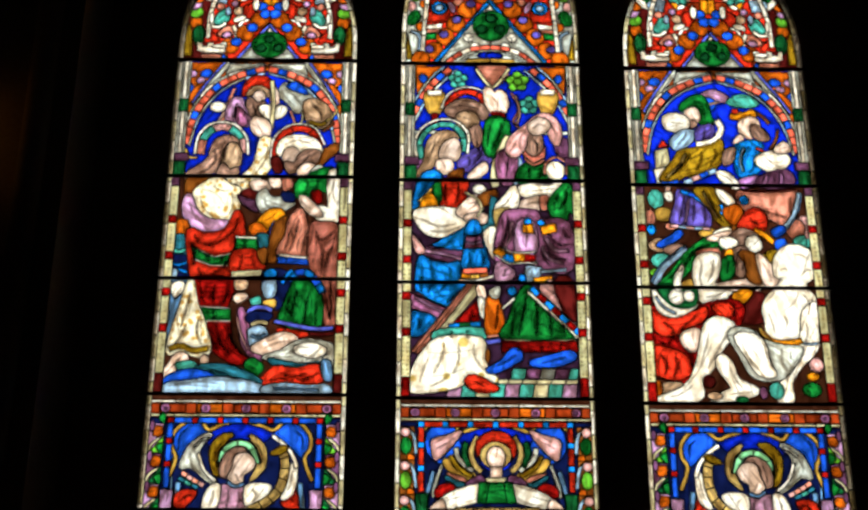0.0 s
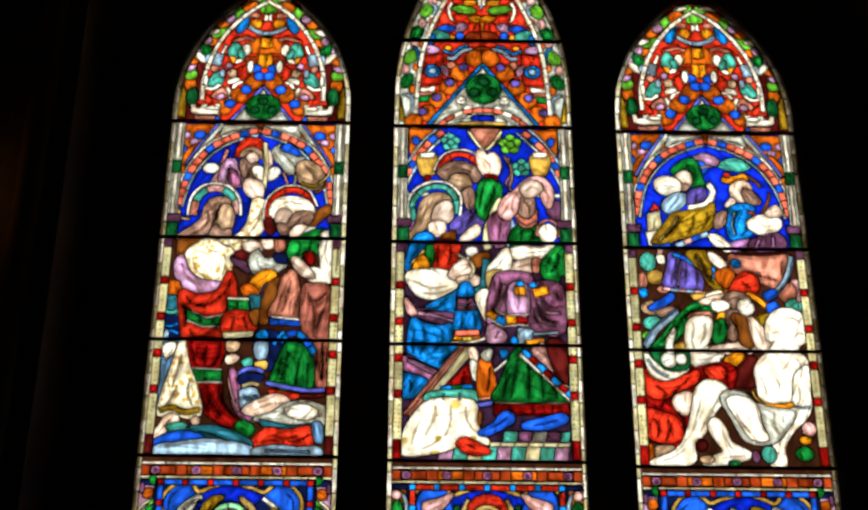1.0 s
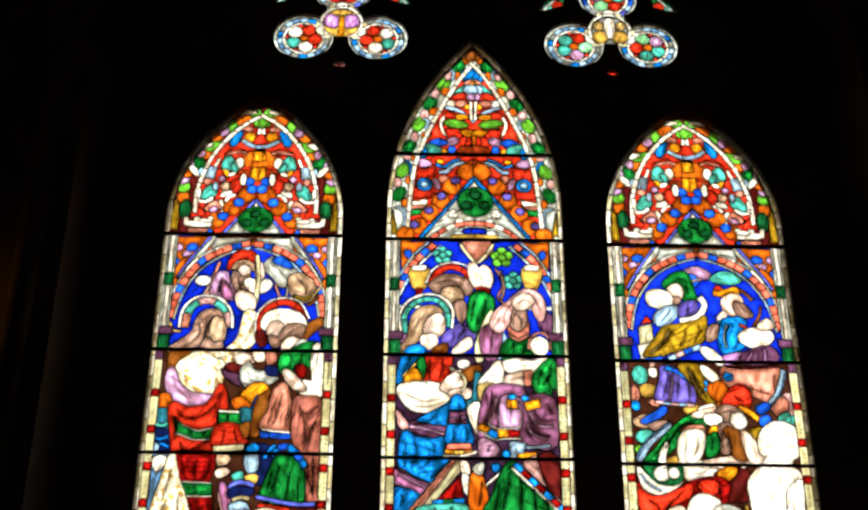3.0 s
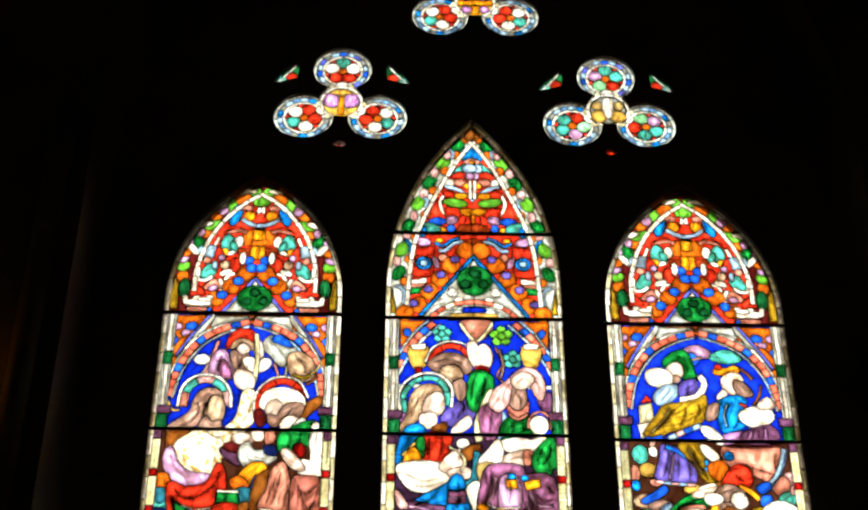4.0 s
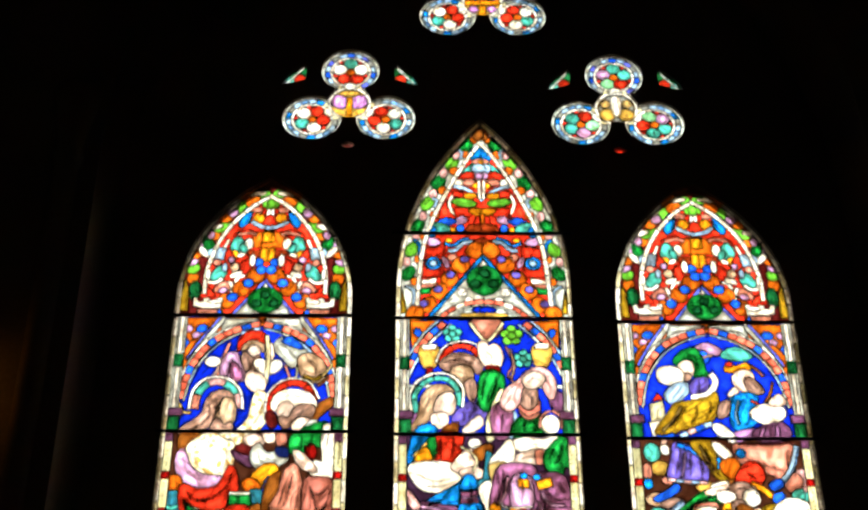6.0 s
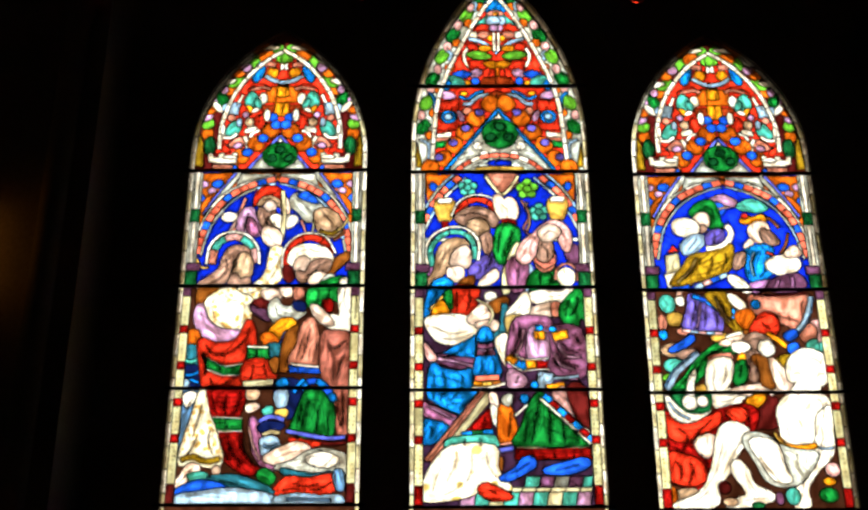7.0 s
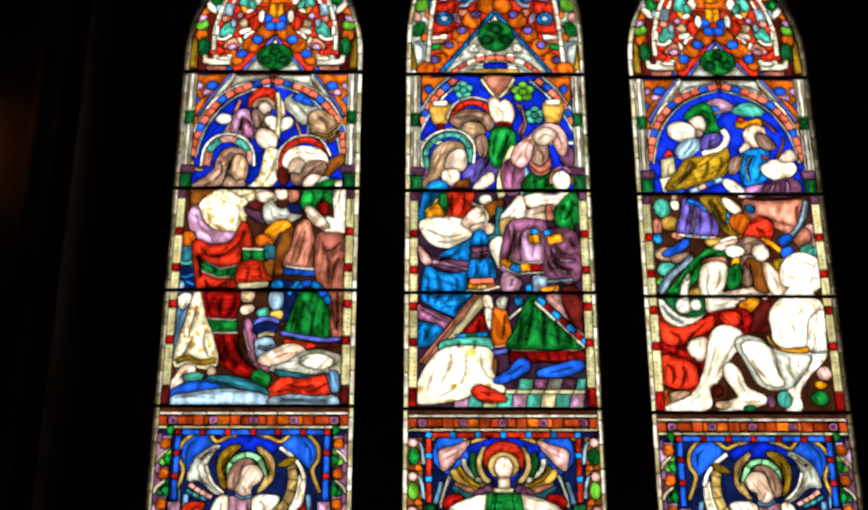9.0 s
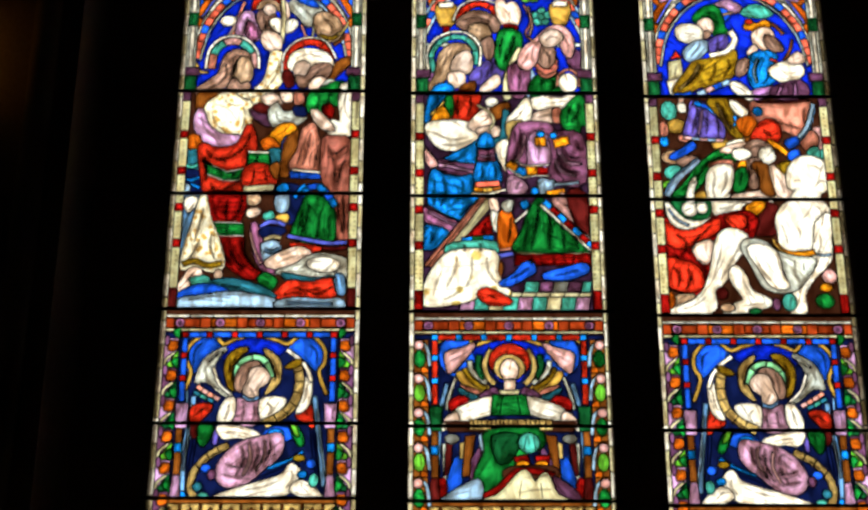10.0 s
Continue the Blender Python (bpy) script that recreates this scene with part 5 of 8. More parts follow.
    c.fold(0.8, -5.7, 314.4, -5, 310.6, -5.2, 307.4)
    c.blob("purple", -11.8, 300.5, -9.4, 303.7, -5.8, 306.5, -4.3, 305.5, -2.2, 309.7, -0.2, 303.7, -2.4, 299.1, -7.5, 297.5, -11, 297.9)
    c.fold(1.4, -2.7, 307.4, -4.3, 303.7, -6.7, 300)
    c.fold(1, -8.2, 303.2, -7.9, 300.5, -9.1, 298.6)
    c.blob("plum", -25.2, 302.7, -21.2, 300, -25.5, 293.1, -27.9, 295.8)
    c.blob("flesh", -2.1, 331.8, -0.3, 332.2, 1.1, 330.1, 3.1, 331.3, 5.1, 329.6, 5.8, 325.1, 3.7, 320.5, 0.8, 321.5, -1.6, 325.8)
    c.crease(0.8, 0.1, 329.1, 2, 326.2, 2.4, 322.4)
    c.blob("ruby", 0.4, 322, 4.8, 321.5, 4.3, 318.6, 1.1, 319.1)
    c.blob("green", -1.5, 317.7, 1.5, 320.1, 5.9, 317.7, 5.7, 312.1, 2.4, 304.9, -0.7, 303.7, -2.6, 308.3)
    c.fold(1.6, 3.5, 317.7, 3, 312.5, 0.1, 306)
    c.fold(1.2, -0.1, 316.7, -1, 312.5, -1.5, 307.4)
    c.blob("cream", 2.4, 305.1, 5.7, 312.1, 6.4, 307, 3.8, 295.9, 0.6, 291, 0.3, 298.2)
    c.band("salmon", 0.8, 7.4, 330.6, 10, 323.4, 7.9, 318.2, 10.2, 315.4)
    c.band("hair", 1, 8.9, 329.6, 10.4, 322, 9, 316.8)
    c.row(["teal"], 2.2, 6, -24.8, 302.2, -25.6, 308.7, -23.2, 313.9, -18.4, 316.7, -13.3, 316, -10.1, 311.6, -10.2, 305.1)
    c.row(["white"], 1, 4.4, -26.3, 301.8, -27.4, 309.2, -24.6, 315.5, -18.6, 318.8, -12.3, 317.9, -8.3, 312.5, -8.6, 304.6)
    c.blob("sand", -23.6, 302.3, -22.6, 309.2, -18.9, 313.2, -14.5, 313.6, -12.1, 311.1, -14.1, 309.7, -16.1, 306, -18.5, 302.3, -21.2, 299.1, -24.4, 296.8, -25.1, 293.6, -27.5, 294.5, -24.8, 299)
    c.crease(1, -20, 310.1, -21.2, 305, -22.8, 300)
    c.crease(0.8, -16.5, 311.5, -18.1, 307.3, -19.3, 303.6)
    c.blob("flesh", -16.9, 308.3, -12.9, 310.6, -11.4, 306.9, -12.2, 302.5, -16.1, 301.4, -18.3, 303.7)
    c.blob("flesh", -19.3, 301.3, -14.2, 301.6, -14.6, 296.3, -18.5, 296.8)
    c.blob("flesh", -8.3, 295.4, -5.1, 299.1, -2.4, 300.9, -1.6, 297.7, -5.2, 294.6, -7.9, 293.6)
    c.blob("brown", -15, 296.3, -10.3, 298.2, -11.1, 293.6, -15, 293.6)
    c.blob("sky", -26.3, 290.9, -24, 295.9, -20.1, 297.2, -18.1, 294.7, -21.2, 290, -25.1, 285.5, -27.8, 281.9)
    c.fold(1.2, -22, 295, -24, 290.4, -25.9, 285.9)
    c.band("gold", 1, -18.9, 293.6, -22.4, 288.6, -25.9, 284.6)
    c.blob("red", -19.3, 293.1, -9.5, 293.4, -9.6, 288.7, -10.6, 283.3, -15.4, 282.4, -19.3, 283.3)
    c.fold(1.4, -16.2, 292.3, -16.6, 287.7, -16.2, 283.7)
    c.fold(1.4, -11.9, 292.3, -11.9, 287.8, -13.1, 283.7)
    c.blob("green", -20.8, 290.9, -18.5, 292.2, -18.1, 286.4, -19.3, 284.2)
    c.blob("amber", -25.1, 282.8, -22, 288.2, -19.3, 283.3, -22, 281.5)
    c.blob("white", -26.8, 281, -19.3, 282.4, -12.3, 281.5, -7.3, 280.2, -5.6, 278.9, -9.7, 274.5, -15.5, 271.4, -22.2, 271.8, -26.2, 276.6)
    c.crease(1.2, -24.7, 277.9, -19.3, 274.9, -12.4, 275.8)
    c.crease(1.2, -22.4, 273.1, -17, 272.7, -10.5, 275.3)
    c.blob("flesh", -12.3, 280.6, -9.6, 284.6, -5.7, 287.3, -3.4, 283.8, -5.8, 278.4, -10.4, 278.9)
    c.blob("flesh", -9.7, 278.9, -3.5, 280.2, -1.6, 277.3, -7, 275.8)
    c.crease(0.8, -8.5, 281.5, -6.1, 283.3, -4.9, 285.5)
    c.ell("white", -4.5, 290, 2.4, 2.1)
    c.blob("brown", -4.9, 286.9, 1, 289.6, 0.9, 285.6, -3.8, 283.3)
    c.blob("sea", -6.2, 274.9, -1.6, 275.8, -0.2, 286.9, 2, 282.4, -0.9, 274.1)
    c.band("cream", 0.8, -9.6, 288.7, -5.3, 286, -3.8, 282.4, -5.4, 278.9)
    c.blob("paleblue", 8.3, 303.7, 10.6, 300.5, 9.2, 293.2, 6.9, 293.7)
    c.blob("mauve", 2, 303.3, 6.4, 306.5, 8.7, 302.8, 7.3, 293.2, 3, 293)
    c.fold(1.2, 6.4, 304.2, 5.5, 299.1, 5, 294.1)
    c.blob("plum", 22.4, 311.7, 26.3, 310.7, 29.7, 307, 28.8, 302.9, 24.1, 303.8)
    c.blob("green", 9.1, 296.4, 12.2, 300.5, 18.1, 300.6, 19.5, 295.1, 10, 293)
    c.fold(1.2, 13.3, 299.2, 13.2, 296.4, 12.8, 293.7)
    c.fold(1, 16.8, 299.2, 17.2, 296.9, 16.7, 294.2)
    c.blob("terracotta", 12, 309.3, 17.9, 308.9, 18.1, 302.4, 15.3, 300.1, 12.2, 302.4)
    c.blob("hair", 12.5, 312.1, 17.3, 312.6, 17.9, 307.5, 15.4, 304.2, 12.7, 306.1)
    c.fold(1, 13.7, 311.2, 16, 308.9, 16.3, 305.6)
    c.band("salmon", 1.2, 11.6, 302.8, 14.9, 300.1, 18.7, 302.4)
    c.blob("pink", 5.4, 305.6, 7.1, 311.6, 11.6, 315.6, 14.7, 319.2, 18.7, 321.3, 22.7, 319.4, 24.7, 314.5, 23.5, 308.4, 21.6, 310.7, 19.7, 315.4, 15.5, 314.5, 12.5, 312.6, 11.4, 307, 8.3, 303.5)
    c.crease(1, 8.9, 310.2, 7.6, 307, 6.4, 305.1)
    c.crease(1, 13, 315.4, 10.5, 311.6, 10, 306.5)
    c.crease(1, 21, 317.8, 22.9, 313.5, 22.7, 309.8)
    c.blob("flesh", 13.4, 316.8, 17.5, 319.6, 21, 317.3, 18.9, 313.8, 14.9, 313)
    c.crease(0.6, 14.6, 314.9, 17.4, 316.8, 19.8, 315.9)
    c.row(["salmon"], 1, 4.4, 18.7, 296.4, 19.3, 301, 22.9, 303.3, 26.3, 300.6, 26.5, 296)
    c.ell("white", 22.5, 297.8, 3.4, 4)
    c.blob("white", 8.8, 290.1, 13.1, 291.9, 19.7, 291.5, 24.1, 292.8, 24.8, 290.4, 19.6, 287, 11.8, 287.2)
    c.crease(0.8, 13, 289.2, 17.7, 289.7, 22, 290.6)
    c.blob("flesh", 8.6, 284.3, 15.7, 287, 19.9, 286.1, 17.5, 282.5, 10.1, 282)
    c.crease(0.8, 11.3, 283.8, 14.8, 284.7, 17.9, 284.7)
    c.blob("salmon", 16.9, 287, 19.6, 287, 19.4, 282.5, 17.1, 282.1)
    c.blob("green", 20.1, 285.2, 23.2, 289.7, 26.4, 292.4, 27.8, 288.8, 27.7, 281.2, 24.1, 277.9, 20.5, 280.7)
    c.fold(1.6, 26.3, 289.2, 25.3, 285.2, 22.9, 281.6)
    c.fold(1.2, 23.5, 288.3, 21.8, 284.7, 21.7, 281.2)
    c.blob("white", 0.8, 282, 5, 287.8, 8, 291.4, 9, 284.7, 5.8, 281.1)
    c.crease(0.8, 7.2, 288.7, 5.1, 284.7, 2.4, 282.4)
    c.blob("straw", 0.8, 281.1, 7, 281.4, 6.9, 275, 4.7, 271.2, 2.2, 273.6)
    c.fold(0.8, 2.7, 279.8, 3.4, 276.7, 3.7, 273.2)
    c.fold(0.8, 5, 280.2, 5.4, 277.1, 4.9, 274.1)
    c.blob("sky", -24.3, 263.9, -20.5, 267.3, -12, 272.5, -8.6, 274.3, -9.4, 266.5, -14.8, 263.9)
    c.fold(1.6, -12.8, 271.2, -16.6, 267.3, -21.6, 265.2)
    c.blob("plum", -27, 271.7, -24.7, 266.9, -20.5, 266.5, -15.5, 265.2, -9, 264.3, -9.8, 260, -16.3, 261.8, -23.1, 263.9, -25.8, 265.6)
    c.band("rose", 1.2, -25.4, 268.6, -23.1, 265.2, -19.3, 265.2)
    c.band("lilac", 1, -20.5, 264.8, -15.1, 263.5, -9.8, 261.8)
    c.blob("pink", -27.7, 271.2, -25.8, 269.1, -23.5, 265.2, -25.8, 264.3, -27.3, 266.9)
    c.blob("sky", -25, 263, -21.2, 260.9, -14.8, 260, -11.6, 260.9, -11.8, 255.1, -6.5, 252.8, -11.1, 247.3, -15.3, 243.2, -21.6, 244.4, -25.8, 249.4, -26.2, 256.2)
    c.fold(2.2, -21.6, 260, -20.5, 254.9, -22.4, 249)
    c.fold(1.8, -14.8, 258.8, -14.8, 254.1, -18.2, 249.9)
    c.fold(1.4, -24.3, 259.2, -24.6, 254.1, -24.6, 249.4)
    c.fold(1.6, -8.8, 252, -13, 248.6, -16, 245.3)
    c.blob("sky", -8.9, 275.2, -5.5, 276.9, -3.3, 266.9, -2.1, 258.3, -10.2, 258.3, -9.4, 266.9)
    c.fold(1.4, -6.3, 274.7, -5.9, 269.1, -6.8, 264.8)
    c.fold(1.2, -4.1, 265.6, -3.4, 262.2, -3.4, 259.2)
    c.fold(1.2, -8.3, 264.8, -7.9, 261.8, -8.7, 258.8)
    c.poly("mauve", -9.4, 271.2, -4, 271.7, -3.3, 266.5, -9.8, 266.3)
    c.band("white", 0.4, -9.5, 271.7, -6.7, 271.2, -4, 271.9)
    c.band("lilac", 0.6, -9.6, 268.9, -6.7, 268.4, -3.7, 269.1)
    c.poly("coral", -10.4, 258.6, -2.3, 259, -1.9, 256.9, -10.8, 256.4)
    c.row(["amber", "gold", "brown"], 1.6, 3.2, -11, 255.8, -6.5, 255.4, -1.6, 256.2)
    c.band("white", 1, -11.8, 254.1, -5.4, 254.1, 1.5, 256.2)
    c.blob("mauve", -27.3, 249, -21.6, 245.7, -15.6, 242.7, -17.1, 239.8, -23.5, 242.3, -28, 244.4)
    c.band("lilac", 0.8, -26.5, 247.3, -21.6, 244.4, -16.8, 241.5)
    c.band("white", 0.4, -27.6, 249, -21.6, 246.1, -15.6, 243.2)
    c.blob("sky", -28.4, 241.1, -23.5, 241.1, -19.4, 238.6, -22.4, 235.3, -27.6, 233.2)
    c.fold(1.2, -26.1, 239.8, -25, 237.4, -26.1, 234.9)
    c.poly("salmon", -8.8, 253.2, -5.4, 251.6, -25, 226.3, -28.3, 227.1)
    c.poly("cream", -6.5, 252.8, -4.3, 249.9, -22.7, 226.7, -25.3, 225.9)
    c.line(0.6, -7.7, 252.4, -26.8, 226.7)
    c.blob("flesh", -5.8, 251.6, -3.5, 251.6, -2.8, 247.8, -4.7, 246.9)
    c.poly("ruby", -13.8, 237.8, -5.5, 246.9, -4.8, 238.2)
    c.fold(1.4, -7.4, 243.2, -7.4, 240.7, -8.2, 238.2)
    c.row(["sky", "emerald"], 2, 3.2, -15.3, 236.5, -10.1, 237, -4.5, 237.6)
    c.blob("teal", -18.3, 234.9, -4.7, 235.7, -4.2, 232, -19.4, 231.8)
    c.fold(1.4, -14.2, 234.9, -14.6, 232)
    c.fold(1.4, -9, 235.3, -9, 232)
    c.blob("aubergine", 26.4, 275.6, 29.4, 275.6, 28.6, 235.3, 26.5, 237.4)
    c.blob("white", -3, 272.1, 0.3, 274.7, 2.3, 270.2, 1, 262.2, -1.4, 266.5)
    c.crease(0.8, 0.6, 272.6, 0.5, 268.2, 0.1, 264.8)
    c.blob("white", -5.1, 247.4, -2.5, 245.3, -2.6, 239.4, -4.4, 241.1)
    c.blob("orange", -2.1, 246.1, 0.9, 246.9, 3, 237.4, 1.8, 234.1, -2.3, 234.1)
    c.fold(1.2, 1.3, 244.9, 1.2, 240.3, 0.3, 235.3)
    c.band("salmon", 0.8, -2.7, 232.8, 0.7, 233.3, 3.7, 234.1)
    c.band("periwinkle", 1.8, -6.1, 230.4, -2, 230.8, 2.1, 231.6)
    c.blob("brown", -6.1, 227.9, -2, 227.9, -2.8, 222.7, -6.1, 222.7)
    c.blob("mauve", 1.8, 272.6, 4.6, 280.9, 15, 281.1, 17.2, 277.8, 26.4, 276.5, 26.9, 258.8, 16.7, 258.4, 13.6, 262.6, 9.8, 263.5, 3.4, 258.4, 0.8, 264.3)
    c.fold(1.8, 5.3, 277.8, 4.4, 271.3, 2.4, 265.6)
    c.fold(1.8, 19, 272.6, 22.3, 268.2, 26.5, 268.2)
    c.fold(1.8, 17.4, 270, 20.2, 263.5, 25.1, 262.2)
    c.fold(1.4, 24.4, 275.2, 25.5, 271.7, 26.6, 270.4)
    c.fold(1.4, 16.5, 265.6, 17.9, 261.8, 20.1, 259.2)
    c.band("rose", 1, 18.2, 270.8, 21.1, 266.1, 26, 265.7)
    c.band("rose", 0.8, 16.9, 267.4, 19.1, 262.6, 23.9, 260.9)
    c.band("rose", 1, 6.8, 276.9, 5.9, 270.8, 3.9, 266.9)
    c.blob("lilac", 9.1, 276.5, 13.9, 276.5, 14.8, 265.6, 8.3, 265.6)
    c.crease(1.2, 11.8, 275.2, 11.7, 270.8, 11.2, 266.5)
    c.poly("amber", 10.1, 276.1, 14.1, 276.1, 14, 272.4, 10.4, 272.8)
    c.poly("amber", 16.4, 275.2, 21.8, 276.5, 22.3, 273.2, 17.2, 271.7)
    c.ell("sky", 12.2, 277.2, 1.4, 1.2)
    c.ell("sky", 16.8, 276.7, 1.4, 1.2)
    c.row(["amber", "sky", "amber", "ruby", "sky"], 3.2, 3.4, 0.9, 266.1, 5, 262.6, 9.6, 263.1, 14.5, 262.2)
    c.band("white", 0.6, 0.8, 263.9, 5.7, 260.5, 9.9, 260.9, 15.2, 260.9)
    c.band("white", 0.6, 3.2, 266.9, 6.9, 264.8, 15, 265.2)
    c.blob("rose", 1.5, 260.9, 5.7, 258.8, 7.1, 256.2, 4.1, 253.3, 0.7, 254.9)
    c.fold(1.2, 4.5, 258.4, 3.3, 255.4)
    c.blob("paleblue", 11.4, 259.2, 14, 259.2, 16.7, 258.4, 13.9, 254.1, 11.6, 253.7)
    c.crease(0.8, 13.2, 257.9, 12.8, 255)
    c.band("paleblue", 1.2, 16.3, 257.5, 20.8, 257.9, 25, 258.4)
    c.poly("amber", 13.5, 255, 20, 256.2, 20.3, 253.3, 14.6, 252.4)
    c.blob("pink", 16.1, 251.6, 21, 253.3, 25.5, 241.1, 22.5, 240.3, 18.9, 245.7)
    c.crease(1.2, 19.8, 250.7, 21.9, 246.1, 23.7, 242)
    c.blob("maroon", 21.1, 253.7, 26.7, 253.7, 26.9, 237.4, 25.1, 239.5)
    c.band("white", 0.8, 2.7, 243.2, 6.6, 246.9, 10.8, 250.7)
    c.ell("sky", 6.2, 249.9, 1.6, 1.9)
    c.ell("sky", 9.8, 255, 1.4, 1.6)
    c.blob("silver", -1.3, 250.3, 2.1, 251.6, 1.3, 247.4, -0.9, 247.8)
    c.blob("green", 11.2, 252, 14.5, 248.6, 21.8, 241.5, 27.1, 234.1, 27, 231.9, 3.3, 231.8, 5.3, 239.4, 7.7, 246.5)
    c.fold(2.2, 11.1, 248.6, 9.8, 241.5, 8.1, 232.9)
    c.fold(2, 14.4, 246.5, 14.6, 239.5, 14.1, 232.9)
    c.fold(1.8, 18.5, 243.2, 19, 237.8, 19.3, 232.9)
    c.fold(1.4, 22.8, 238.6, 23.4, 235.3, 23.7, 232.5)
    c.fold(1.2, 7.2, 243.6, 6.4, 237.8, 5.5, 233.3)
    c.poly("white", 13.5, 252, 30.1, 235.3, 28.5, 231.6, 11.1, 249.5)
    c.row(["sky", "ruby"], 2.2, 3.6, 12.7, 251.2, 21.4, 242, 29.7, 233.3)
    c.band("cream", 0.6, 2.9, 231.8, 15.5, 231.4, 27.8, 231.9)
    c.poly("ruby", 2.5, 231.2, 27.7, 231.4, 28, 227.2, 2.4, 227.1)
    c.fold(1.2, 8.1, 230.8, 8, 227.5)
    c.fold(1.2, 15.5, 230.8, 15.4, 227.6)
    c.fold(1.2, 22.2, 230.8, 22, 227.6)
    c.poly("teal", 5.1, 217.3, 9.9, 217.3, 10.7, 221.3, 5.9, 221.3)
    c.poly("plum", 9.9, 217.3, 14.7, 217.3, 15.5, 221.3, 10.7, 221.3)
    c.poly("grey", 14.7, 217.3, 19.5, 217.3, 20.3, 221.3, 15.5, 221.3)
    c.poly("plum", 19.5, 217.3, 24.2, 217.3, 25.1, 221.3, 20.3, 221.3)
    c.poly("teal", 24.2, 217.3, 27.2, 217.3, 28.1, 221.4, 25.1, 221.3)
    c.poly("cream", -15.1, 215.6, -10.3, 215.6, -9.6, 217.2, -14.3, 217.2)
    c.poly("cream", -10.3, 215.6, -5.5, 215.7, -4.8, 217.3, -9.6, 217.2)
    c.poly("cream", -5.5, 215.7, -0.8, 215.7, -0.0, 217.3, -4.8, 217.3)
    c.poly("cream", -0.8, 215.7, 4.0, 215.7, 4.8, 217.3, -0.0, 217.3)
    c.poly("cream", 4.0, 215.7, 8.8, 215.7, 9.5, 217.3, 4.8, 217.3)
    c.poly("cream", 8.8, 215.7, 13.5, 215.7, 14.3, 217.3, 9.5, 217.3)
    c.poly("cream", 13.5, 215.7, 18.3, 215.7, 19.1, 217.3, 14.3, 217.3)
    c.poly("cream", 18.3, 215.7, 23.1, 215.7, 23.9, 217.3, 19.1, 217.3)
    c.poly("cream", 23.1, 215.7, 27.1, 215.7, 27.9, 217.3, 23.9, 217.3)
    c.poly("lilac", -16.2, 210.5, -11.5, 210.5, -10.7, 215.6, -15.5, 215.6)
    c.poly("teal", -11.5, 210.5, -6.7, 210.5, -5.9, 215.7, -10.7, 215.6)
    c.poly("cream", -6.7, 210.5, -2.0, 210.5, -1.1, 215.7, -5.9, 215.7)
    c.poly("teal", -2.0, 210.5, 2.8, 210.5, 3.6, 215.7, -1.1, 215.7)
    c.poly("lilac", 2.8, 210.5, 7.6, 210.5, 8.4, 215.7, 3.6, 215.7)
    c.poly("teal", 7.6, 210.5, 12.3, 210.5, 13.2, 215.7, 8.4, 215.7)
    c.poly("cream", 12.3, 210.5, 17.1, 210.5, 17.9, 215.7, 13.2, 215.7)
    c.poly("teal", 17.1, 210.5, 21.8, 210.5, 22.7, 215.7, 17.9, 215.7)
    c.poly("lilac", 21.8, 210.5, 26.6, 210.6, 27.5, 215.7, 22.7, 215.7)
    c.blob("sprig", -28.2, 213, -27.5, 219, -25, 225.1, -18.7, 232, -4.4, 232, -3.9, 225.1, -2.1, 220.3, 0.8, 216.7, -6.9, 218, -12.1, 215, -19.5, 213.2)
    c.crease(1.6, -16.8, 230.8, -17.6, 225.1, -20.5, 219)
    c.crease(1.4, -12, 230.4, -12, 224.3, -13.9, 219)
    c.crease(1.4, -6.8, 230.4, -6.5, 225.1, -4, 220.7)
    c.crease(1.2, -22, 225.1, -23.9, 220.2, -24.9, 215.8)
    c.crease(1.2, -15, 219, -18, 216.2, -21.6, 214.6)
    c.blob("red", -9.9, 216.6, -6.9, 218.6, -0.7, 215.4, 0.7, 213.5, -6.3, 213.1)
    c.fold(0.8, -7, 216.6, -3.3, 214.6)
    c.blob("royal", -2.7, 220.7, 2.4, 223.9, 5, 227.5, 8, 228.2, 9, 225.1, 6, 222.9, 0.4, 219.9)
    c.fold(1, 0.5, 221.9, 4.2, 223.9, 7.2, 226.3)
    c.blob("royal", 12.3, 223.9, 19, 225.9, 25.4, 227.6, 26.8, 225.1, 20.8, 222.5, 13.4, 222.3)
    c.fold(1, 15.3, 223.1, 19.7, 224.3, 23.8, 225.5)


